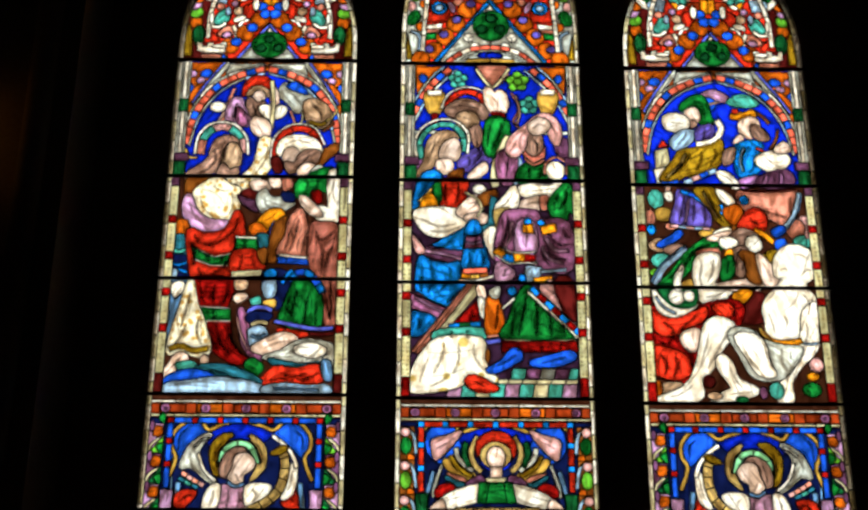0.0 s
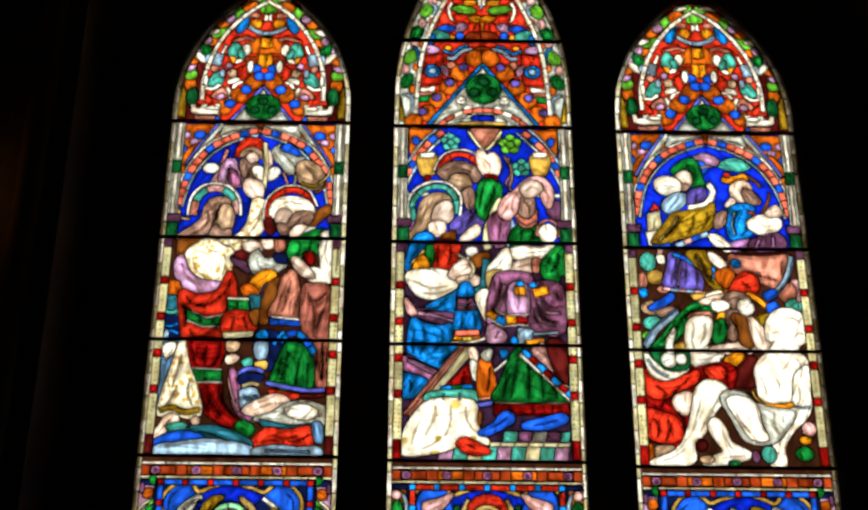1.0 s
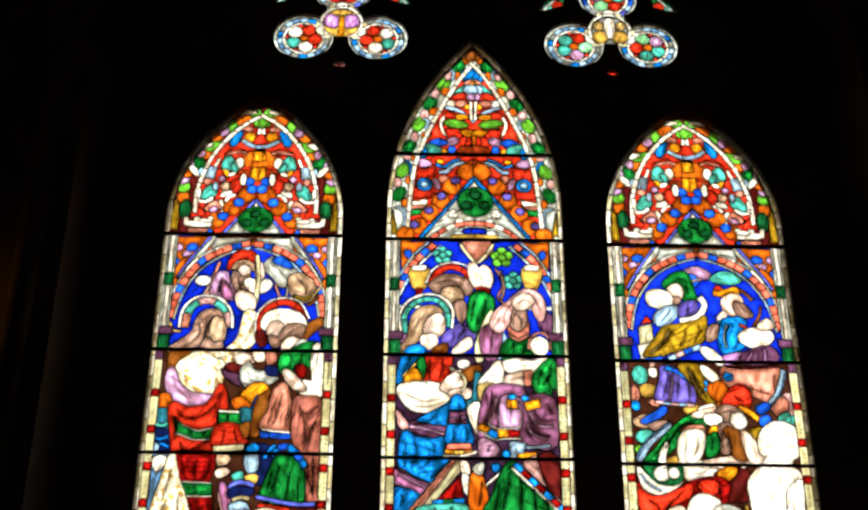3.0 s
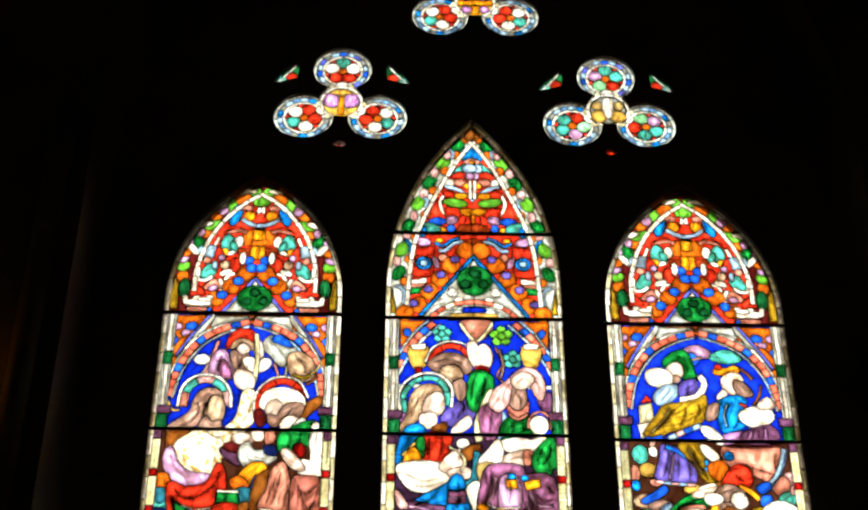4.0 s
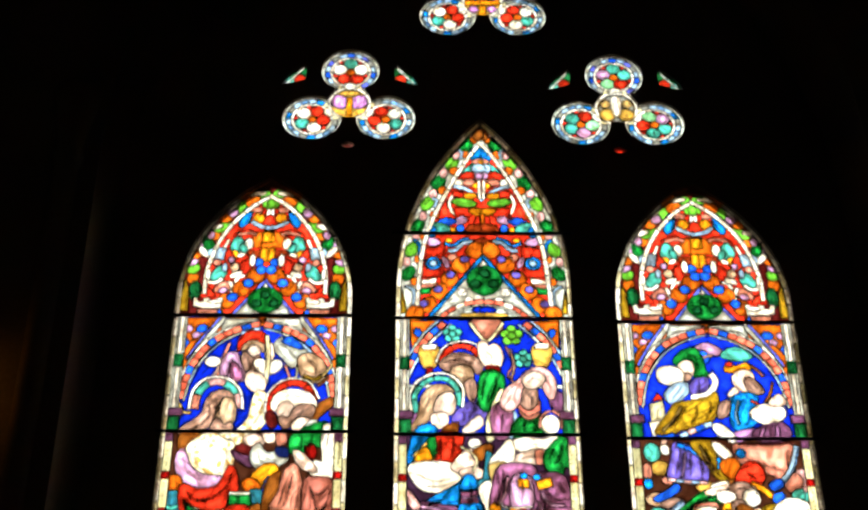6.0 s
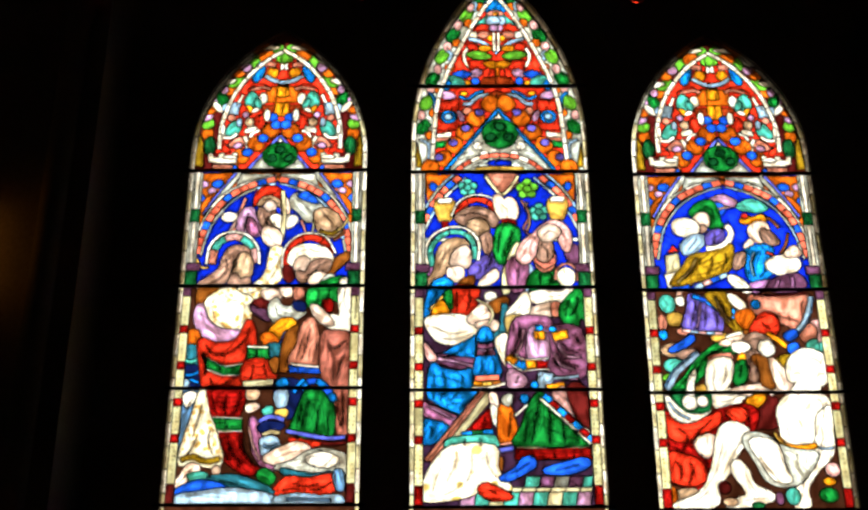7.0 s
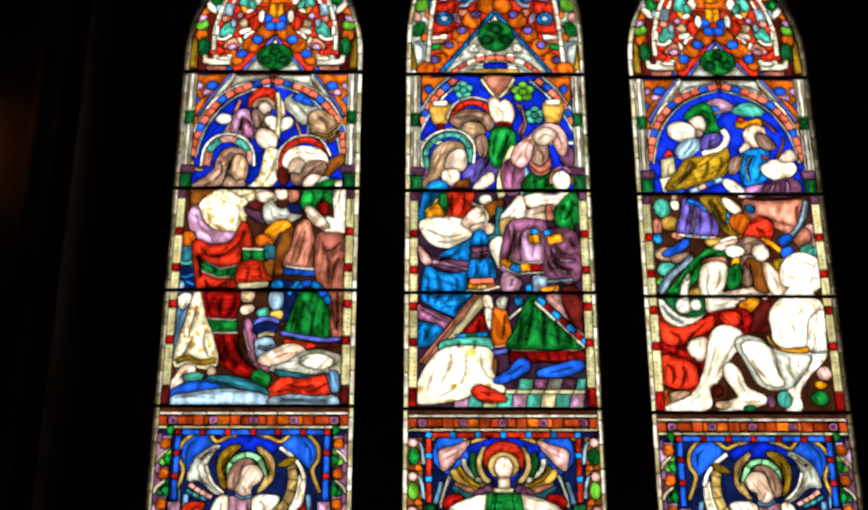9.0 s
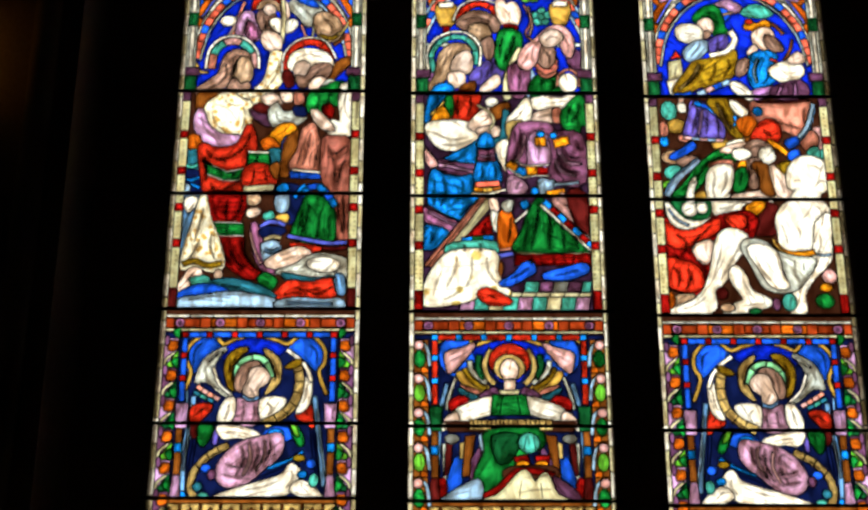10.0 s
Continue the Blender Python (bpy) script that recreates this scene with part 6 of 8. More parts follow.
def picture_right(c):
    arch_side(c)
    c.ell("teal", -24.3, 287.9, 3.1, 4.0, 0, 10)
    c.ell("gold", -21.9, 281.7, 3.5, 3.1, 0, 10)
    c.ell("salmon", -26.6, 280.4, 1.9, 3.5, 0, 10)
    c.ell("sky", -26.5, 275.6, 1.7, 2.2, 0, 10)
    c.ell("sand", -23.2, 269.5, 5.0, 3.0, 0, 10)
    c.ell("teal", -23.7, 263.5, 3.8, 3.0, 0, 10)
    c.ell("lime", -25.9, 258.8, 2.3, 1.7, 0, 10)
    c.ell("hair", -18.5, 267.8, 4.6, 2.6, 0, 10)
    c.ell("salmon", -19.5, 276.9, 2.3, 1.7, 0, 10)
    c.ell("teal", 26.8, 271.3, 2.7, 2.6, 0, 10)
    c.ell("pink", 26.9, 277.0, 3.1, 4.8, 0, 10)
    c.ell("royal", 18.3, 270.0, 2.3, 2.6, 0, 10)
    c.ell("olive", 14.0, 265.3, 2.7, 2.1, 0, 10)
    c.ell("terracotta", 21.0, 266.1, 3.4, 3.0, 0, 10)
    c.ell("gold", -6.6, 274.3, 3.8, 2.2, 0, 10)
    c.ell("brown", 1.2, 276.9, 3.8, 3.1, 0, 10)
    c.ell("emerald", 13.2, 259.7, 2.3, 2.1, 0, 10)
    c.poly("cream", -23.5, 307.7, -18.7, 309.1, -18.1, 300.0, -23.6, 300.0)
    c.poly("red", -22.7, 308.7, -20.5, 312.3, -18.3, 309.6)
    c.poly("white", -24.4, 300.0, -18.0, 301.4, -19.7, 293.3, -23.5, 294.6)
    c.blob("lilac", -5.8, 331.2, -0.8, 333.6, 4.2, 330.7, 2.9, 328.5, -1.5, 329.7)
    c.blob("royal", -8, 328.7, -3.4, 330.2, -0.4, 327.8, -2.7, 324.9)
    c.blob("teal", 4, 328.3, 9.6, 331.7, 15.3, 327.9, 9.9, 326.4)
    c.band("hair", 1, -5.4, 326.4, -1.6, 327.8, 1.2, 328.3)
    c.band("brown", 1.2, 12.6, 325, 16, 322.6, 18.4, 319.3)
    c.blob("green", -13, 326.3, -9.3, 330.2, -5.2, 330.9, -3.3, 326.8, -2.7, 322.1, -1.5, 319.5, -5.2, 318.1, -6.5, 321.6, -6.6, 325.6, -9.6, 326.4, -11.9, 324.4)
    c.fold(1, -8.4, 328.7, -5.3, 327.3, -4.5, 321.6)
    c.blob("flesh", -11.5, 324.4, -7.8, 325.9, -6.5, 322.1, -8.6, 318.8, -11.2, 320.6)
    c.crease(0.6, -8.3, 324.4, -7.7, 322.1)
    c.blob("hair", -9.4, 320.7, -7.5, 319.2, -8.9, 317.4, -10.8, 318.3)
    c.blob("white", -19.3, 322, -14.8, 323.2, -11, 321.1, -11.5, 316.9, -15.3, 315.9, -19, 317.6)
    c.crease(0.6, -17.5, 319.7, -14.3, 319.2, -12.3, 318.8)
    c.blob("paleblue", -17.4, 312.2, -13.3, 315.9, -9, 315.9, -9.7, 312.2, -13.9, 308.7, -16.8, 308.7)
    c.crease(1, -11.4, 315, -13.2, 312.2, -15.4, 309.9)
    c.blob("purple", -7.7, 316.9, -2, 318.6, -3.1, 312.2, -7.7, 311.5)
    c.fold(1, -4.9, 317.4, -5.7, 312.7)
    c.band("white", 2.4, -0.6, 320.7, 0.9, 316.9, -2.2, 311.8, -8.6, 310.3)
    c.blob("olive", -14, 307.5, -6.9, 309, -1.9, 310.4, 0.5, 312.2, 0.3, 305.3, -2.7, 300.7, -8.8, 298.4, -13.7, 297.4, -17.8, 294.7, -22.1, 295.8, -17, 303.4)
    c.fold(1.4, -10.9, 306.6, -13.2, 302.5, -17.8, 297.4)
    c.fold(1.2, -6.8, 307.6, -7.2, 303.4, -9.5, 299.3)
    c.fold(1.2, -2, 309, -1.9, 305.3, -4.2, 301.1)
    c.band("straw", 0.8, -12.5, 306.6, -15.2, 301.6, -19.9, 296.5)
    c.row(["paleblue", "pink", "royal"], 2.2, 3.6, -13.8, 294.3, -8.5, 297, -2, 299.8)
    c.band("royal", 1.6, -22, 294.2, -18.5, 294.3, -15.7, 295.2)
    c.blob("hair", -20.1, 293.3, -18.5, 293.8, -19.5, 290.6, -20.7, 290.6)
    c.blob("white", -21.1, 290.2, -18.7, 290.6, -18.5, 287.5, -20.5, 287.5)
    c.blob("purple", -15.9, 291.6, -11, 290.2, -6.6, 286.2, -5.9, 278.2, -8.5, 277.1, -17.7, 277.7, -19.3, 279.5, -17.1, 286.2)
    c.fold(1.2, -14.1, 289.3, -15.3, 283.9, -16.9, 278.6)
    c.fold(1.2, -10.8, 287.5, -11.1, 282.6, -11.9, 278.2)
    c.fold(1, -7.8, 285.8, -7.3, 281.8, -7.6, 278.2)
    c.band("lilac", 0.6, -12.6, 288.4, -13.4, 283.1, -14.6, 278.2)
    c.row(["sky", "royal"], 1.6, 2.4, -15.2, 291.1, -10.3, 288.9, -6.7, 285.3)
    c.blob("olive", -10.3, 291.6, -4.1, 292.5, -1.9, 284, 0.7, 276.9, -2.6, 278.7, -5.9, 284.9)
    c.fold(1.2, -5.5, 290.2, -4.1, 284, -1.4, 278.7)
    c.band("straw", 0.6, -7.4, 290.7, -5.5, 285.3, -3.2, 280.4)
    c.row(["pink", "paleblue"], 1.2, 2.8, -19.7, 277.3, -13.2, 276.4, -5.9, 276)
    c.blob("royal", -24.8, 269.9, -20.3, 272.9, -17.1, 275.3, -15.9, 273.6, -19.3, 270.7, -23.7, 268.8)
    c.fold(0.6, -22.4, 270.3, -18.8, 272.5)
    c.blob("white", -4.8, 274.7, 0.3, 276.5, 0.9, 274.3, -3.1, 272.5)
    c.blob("amber", 4.9, 321.6, 6.2, 325, 9.2, 323.6, 12.6, 325, 13.9, 322.6, 9.8, 321.4)
    c.ell("red", 6.5, 324.5, 1.4, 1.2)
    c.blob("flesh", 7.6, 319.3, 11.1, 321.7, 14.2, 320.7, 14.5, 316, 11.5, 313.4, 8.4, 314.6)
    c.blob("hair", 12, 318.8, 15.8, 317, 17.8, 312.8, 14.6, 312.3, 12, 314.6)
    c.fold(0.6, 13.4, 317, 15.9, 314.2)
    c.blob("flesh", 4.9, 311.3, 7.2, 314.6, 8.7, 313.7, 7.2, 310.4)
    c.blob("sky", 5.8, 309.9, 11.3, 311.8, 15.1, 310.2, 12.7, 305.6, 14.3, 301.6, 10, 297.8, 6.1, 297.7, 4.9, 304.4)
    c.fold(1.2, 10.4, 309.9, 7.6, 305.3, 7.8, 298.9)
    c.fold(1, 12.2, 303.9, 11.1, 300.7, 9.3, 298.4)
    c.band("paleblue", 0.6, 8.3, 309, 6.7, 303.9, 7.4, 299.3)
    c.band("red", 1, 12.7, 309, 15.3, 307.6, 12.3, 305.1)
    c.blob("white", 12.2, 303.9, 16.8, 307.2, 22.7, 306.7, 23.9, 303.1, 18.8, 299.6, 15, 300.7)
    c.crease(0.8, 15.9, 305.3, 17.9, 302.6, 20.2, 301.7)
    c.blob("flesh", 19.3, 308.6, 23, 311.8, 25.2, 308.1, 20.8, 307)
    c.band("brown", 1, 21.4, 317, 20.1, 312.3, 17.8, 308.6)
    c.blob("violet", 5.5, 295.7, 13.5, 297.5, 12, 293.9, 5.6, 292.8)
    c.blob("plum", 13.5, 297.1, 22.8, 299.8, 24.5, 293.9, 13.1, 293)
    c.band("violet", 1.2, 15.9, 297.5, 14.9, 295.3, 13.5, 293)
    c.band("violet", 1.2, 20.7, 298.9, 20.8, 296.2, 20.2, 293.5)
    c.fold(0.8, 18.3, 298, 17.9, 293.9)
    c.blob("hair", 1.5, 307.6, 5.1, 309, 3.9, 303.4, 0.6, 302.1)
    c.blob("white", -1.6, 299.3, 2.2, 298.4, 5.7, 293.4, 3.3, 292.7, -0.9, 296.1)
    c.crease(0.6, 1, 297.5, 3.8, 294.3)
    c.blob("white", -2.6, 291.8, 0.4, 290.7, 3.2, 287.1, 1.1, 285.6, -1.8, 288.5)
    c.band("sky", 1.2, -1.6, 285.8, -1, 283.6, -1.9, 281.8)
    c.blob("hair", 0.1, 282.7, 2.3, 285.8, 3.3, 284, 1.4, 280.5)
    c.blob("salmon", 4.6, 290.3, 9.4, 291.6, 15.9, 290.1, 23.9, 291.7, 26, 289.7, 24.1, 281.4, 20.7, 276.5, 17.5, 279.2, 11.2, 281.4, 6.1, 284.7)
    c.fold(1.4, 9.9, 284, 15.9, 282.3, 21.1, 280.5)
    c.fold(1.2, 23.6, 289.4, 22.4, 285, 22.8, 281.4)
    c.band("maroon", 0.8, 6.3, 291.6, 14.1, 291.2, 25.1, 292.1)
    c.ell("sky", 6.7, 287.6, 1.8, 1.9)
    c.blob("salmon", 20.7, 276.1, 24.1, 279.6, 26.6, 277.4, 25.3, 272.6, 22.6, 272.2)
    c.band("paleblue", 2, 26.5, 290.8, 23.6, 281.4, 17.4, 273.9)
    c.band("steel", 0.6, 27.2, 289.9, 24.3, 281, 18.1, 273.5)
    c.blob("orange", -0.4, 284, 4.6, 285.3, 5.5, 280.7, 2.4, 278, -0.1, 280.5)
    c.blob("red", 3.8, 276.5, 7.4, 282.7, 11.4, 284, 13.6, 280.7, 12.6, 276.1, 7.2, 275.8)
    c.fold(1, 7.6, 280.5, 9.4, 278.7, 11.2, 277.4)
    c.band("amber", 2, 9.1, 275.6, 12.4, 273.9, 15.9, 270.4)
    c.blob("royal", 15.2, 275.7, 19.3, 277.4, 19.8, 274.8, 16.5, 273)
    c.blob("royal", 16.3, 271.3, 19.5, 272.2, 19.6, 269.1, 16.4, 268.2)
    c.blob("teal", 23, 272.2, 26.2, 273.5, 26.5, 269.6, 23.3, 268.7)
    c.band("paleblue", 2.6, -26.6, 254.2, -22.8, 261.4, -14.7, 268.3)
    c.band("steel", 0.8, -27.7, 255, -23.9, 261.8, -15.9, 268.7)
    c.blob("green", -13.2, 267.9, -7.6, 272.2, -3.8, 271.8, -2.7, 268.3, -7.9, 267.6, -10.8, 264.8, -15, 259.3, -18.2, 256.3, -21.7, 255, -25.1, 253.8, -19.9, 259.7, -16.5, 264.4)
    c.fold(1.6, -8.9, 270, -13.4, 265.3, -17.6, 258.9)
    c.fold(1.2, -5.1, 270.5, -9, 268.7, -11.5, 265.7)
    c.fold(1, -16.6, 262.7, -19.6, 258.4, -22.8, 255.5)
    c.blob("flesh", -7.6, 272.2, -2.5, 274.4, 1.4, 275.2, 0.1, 273.5, -4.6, 271.3)
    c.blob("hair", 0.4, 272.2, 4.2, 275.9, 9, 274.6, 10.9, 271.6, 9.3, 268.1, 6.5, 269.4, 1.7, 268.9)
    c.fold(0.8, 2.4, 272.6, 5.5, 273.9, 8.5, 272.6)
    c.blob("white", -2.6, 272.2, 0.8, 272.6, 3, 270.5, 0.1, 268.3, -2.8, 269.6)
    c.blob("white", 6.5, 272.2, 9.7, 273.1, 11.3, 269.2, 8.4, 267, 6.3, 268.7)
    c.blob("hair", 1.8, 268.3, 6, 268.3, 5.5, 261.9, 3.6, 257.4, 1.3, 259.3, 0.6, 264.9)
    c.fold(0.8, 2.7, 266.6, 2, 262.7, 2.5, 259.3)
    c.fold(0.8, 4.6, 266.6, 4.7, 263.1, 3.6, 259.7)
    c.blob("amber", -1.1, 267.4, 0.9, 267.9, 0.5, 264, -1.7, 264.4)
    c.blob("green", -2.9, 263.1, 0.6, 265.3, 0.5, 258, -3.4, 256.3)
    c.fold(1.2, -0.6, 263.6, -1.8, 258.4)
    c.blob("salmon", -10.8, 267.4, -4.1, 268.1, -4.1, 265.7, -10.8, 265.3)
    c.band("white", 0.4, -11.2, 265.1, -7.3, 265.5, -3.9, 265.7)
    c.blob("white", -11.2, 264.8, -4.4, 265.9, -4.5, 259.7, -6.4, 254.6, -0.1, 255.1, -0.3, 252.9, -4.1, 247.1, -9.4, 247.1, -11.8, 250, -12.9, 256.5)
    c.crease(1.2, -5.9, 264.4, -6.2, 259.7, -8.5, 255)
    c.crease(1, -10.2, 261.8, -11, 256.7, -10.2, 252.1)
    c.crease(1, -9.6, 249.6, -5.8, 250, -2.3, 252.1)
    c.blob("flesh", -5.1, 254, 0.6, 255.5, 8.3, 256.3, 11.1, 254.2, 7.9, 252.5, 0.4, 252.5)
    c.crease(0.8, -1.4, 253.4, 3.6, 254.2, 8, 253.8)
    c.blob("maroon", -1.9, 246.6, 0.7, 250.8, 9.7, 250.8, 9.6, 240.8, -0.5, 240.8)
    c.blob("amber", 0.3, 250.8, 4.2, 252.3, 6.3, 251.1, 2.2, 246.9, 0, 247.7)
    c.blob("ruby", -28.2, 245.8, -22.8, 242.5, -15.2, 244.5, -9.4, 246.6, -0.9, 248.3, 2.9, 245.8, 1.3, 240, -1.4, 238.3, -6, 242.5, -9.9, 240, -11.8, 234.6, -14.7, 224.4, -17.3, 218.8, -22.4, 218.8, -28.5, 222, -28.1, 234.6)
    c.blob("red", -27.6, 244.1, -22.9, 240.8, -14.5, 243.3, -9.9, 245.4, -11.3, 240.8, -17.1, 238.3, -21.4, 235.4, -26.9, 236.7)
    c.blob("red", -28, 230.5, -22.5, 229.7, -17.8, 227.3, -16.7, 222, -20.6, 219.2, -26.4, 220.4, -28.4, 223.2)
    c.blob("red", -7.6, 246.2, -1.9, 247.1, -0.7, 243.7, -4.1, 242.1)
    c.fold(1.6, -24.8, 240, -21.3, 236.7, -23.5, 231.3)
    c.fold(1.6, -12.7, 242.9, -17.1, 238.7, -20.4, 233.4)
    c.fold(1.4, -26.3, 228.1, -24.3, 224.4, -25.3, 220.4)
    c.fold(1.4, -21.1, 227.7, -20.7, 223.6, -22.4, 219.6)
    c.fold(1.2, -17.6, 230.5, -15.6, 226.9, -15.9, 222.8)
    c.fold(1.2, -2, 245.8, -0.3, 242.9, -0.2, 240)
    c.blob("white", -27.3, 252.1, -24.7, 248.7, -20.7, 245.8, -16.6, 245.4, -12.8, 246.6, -16.7, 243.7, -21, 242.3, -25.7, 244.5)
    c.band("paleblue", 0.8, -26.5, 249.6, -24.1, 245.8, -20.1, 243.3)
    c.blob("emerald", -25.2, 252.9, -21, 253.8, -16.1, 252.9, -12.8, 252.1, -13.9, 246.6, -20.7, 246.6)
    c.blob("gold", -17.1, 255, -14, 256.3, -13.9, 253.3, -16.5, 252.9)
    c.ell("white", -19.4, 249.6, 2.8, 3)
    c.ell("white", -15.2, 250, 2, 2.3)
    c.blob("white", -19.9, 252.9, -19.2, 257.6, -17.5, 261.4, -16.4, 260.6, -17.8, 255.9, -17.7, 252.5)
    c.blob("brown", 3.4, 266.6, 6.5, 267, 9.3, 264, 10.1, 255.5, 6, 256.3, 5.7, 261.9)
    c.blob("olive", 13, 267, 18, 267.5, 17.3, 264, 13.8, 263.2)
    c.blob("flesh", 9.5, 266.2, 12.6, 263.2, 15, 259.7, 16.5, 255.5, 14.4, 253, 11.9, 254.2, 10.3, 258.5)
    c.crease(1, 11.1, 263.1, 12.6, 258.9, 13.5, 255.5)
    c.blob("white", 15.3, 263.6, 18, 267.9, 22, 269.6, 26.4, 268.3, 29.5, 264.5, 28.9, 258.5, 25.2, 255.5, 23.8, 252.5, 15.5, 252.5, 17.7, 256.8, 15.2, 258)
    c.crease(0.8, 16.5, 259.7, 18.5, 260.6, 19.5, 259.3)
    c.crease(0.8, 22, 266.2, 25, 265.7, 27.1, 263.6)
    c.crease(1, 23.5, 257.6, 26, 260.2, 27.5, 259.7)
    c.blob("white", 10.1, 246.7, 14.7, 252.1, 24.9, 252.3, 28.1, 247.1, 25.4, 238.8, 22, 234.3, 11.6, 234.2, 10.3, 240.4)
    c.crease(1, 23.6, 250.9, 25.5, 247.1, 24.7, 242.5)
    c.crease(1, 11.3, 243.7, 12.4, 239.2, 12.8, 235.5)
    c.crease(0.8, 16.5, 242.9, 17.3, 240, 16.3, 236.7)
    c.blob("white", 23.3, 244.2, 28.2, 247.5, 27.1, 238.8, 26.8, 232.2, 24.4, 228.1, 20.3, 224.1, 16.4, 218, 16.6, 212.1, 13.6, 211.1, 12.1, 212.5, 14.4, 220.5, 19.7, 229.8, 22.1, 236.7)
    c.crease(1, 23.8, 240.8, 23.7, 235.9, 21.7, 230.6)
    c.crease(0.8, 19.4, 226.5, 16, 221.3, 14.7, 215.3)
    c.band("paleblue", 0.8, 20.8, 233, 24, 232.2, 27, 232.6)
    c.band("amber", 2, 8.5, 236.7, 11.2, 233.4, 15.5, 232.6, 21.6, 233.4)
    c.band("gold", 0.8, 7.9, 238.3, 9.1, 235.5, 12.5, 232.2)
    c.blob("flesh", -18.8, 235.4, -13.8, 237.5, -11.8, 234.6, -15.1, 229.3, -17.9, 231.3)
    c.blob("white", -9.9, 239.8, -6, 241.9, -1.3, 239.8, -0.5, 235.7, -3.8, 232.6, -6.7, 228.5, -9.2, 223.4, -13.3, 218.4, -13.1, 213.4, -17.4, 211.3, -28.7, 211.8, -22.7, 214.8, -17, 218.4, -13.6, 226.5, -11.8, 234.6)
    c.crease(1.2, -3.2, 235.5, -6.9, 230.1, -10.8, 222.8)
    c.crease(0.8, -9.4, 236.7, -10.9, 230.5, -13.3, 223.6)
    c.crease(0.8, -15.9, 217.2, -19.8, 214, -24.7, 212.4)
    c.blob("white", -5.6, 228.1, -2.5, 224.5, -1.1, 219.4, 4.2, 216.4, 4.9, 214.4, -0.9, 212.3, -10.5, 211.9, -6.2, 214.4, -3.2, 216.4, -7.4, 224.1)
    c.crease(1, -3.6, 224.5, -2.2, 219.6, 0.4, 215.6)
    c.crease(0.8, -4.5, 213.6, -0, 214.4, 3.6, 214.4)
    c.blob("silver", -2.5, 234.6, -0.7, 237.9, 5.5, 236.7, 8.9, 233.4, 15.4, 231.4, 21.3, 230.6, 18.5, 225.1, 14.4, 220.3, 8.8, 219, 3.5, 221.2, 0.4, 228.5)
    c.blob("white", -0.6, 235, 5.4, 235.5, 8.8, 232.2, 9.7, 225.3, 11.5, 220.8, 6.4, 221.2, 2.9, 227.3)
    c.crease(1.2, 8.9, 232.6, 9.5, 227.3, 11.6, 222.1)
    c.crease(1.2, 14.6, 230.6, 14.2, 225.7, 15.7, 222.5)
    c.crease(1.2, 1.4, 232.6, 2.9, 227.3, 6.2, 222.5)
    c.crease(1, 17.5, 229.8, 17.2, 226.5)
    c.blob("sand", -28.1, 216.4, -22.5, 218, -19.6, 217.2, -24.5, 214.8, -28.6, 214)
    c.ell("orange", -28.0, 215.9, 1.8, 3.2, 0, 10)
    c.ell("teal", 11.5, 215.2, 2.6, 3.2, 0, 10)
    c.ell("plum", 7.1, 214.4, 1.5, 2.4, 0, 10)
    c.ell("green", 23.3, 215.6, 3.3, 2.8, 0, 10)
    c.ell("pink", 25.6, 224.5, 2.6, 2.8, 0, 10)
    c.ell("amber", 24.1, 220.4, 2.2, 1.6, 0, 10)
    c.ell("maroon", -10.6, 218.3, 2.2, 2.4, 0, 10)
    c.ell("sand", -9.1, 213.2, 2.6, 1.6, 0, 10)
    c.ell("emerald", -0.1, 212.0, 2.2, 1.2, 0, 10)


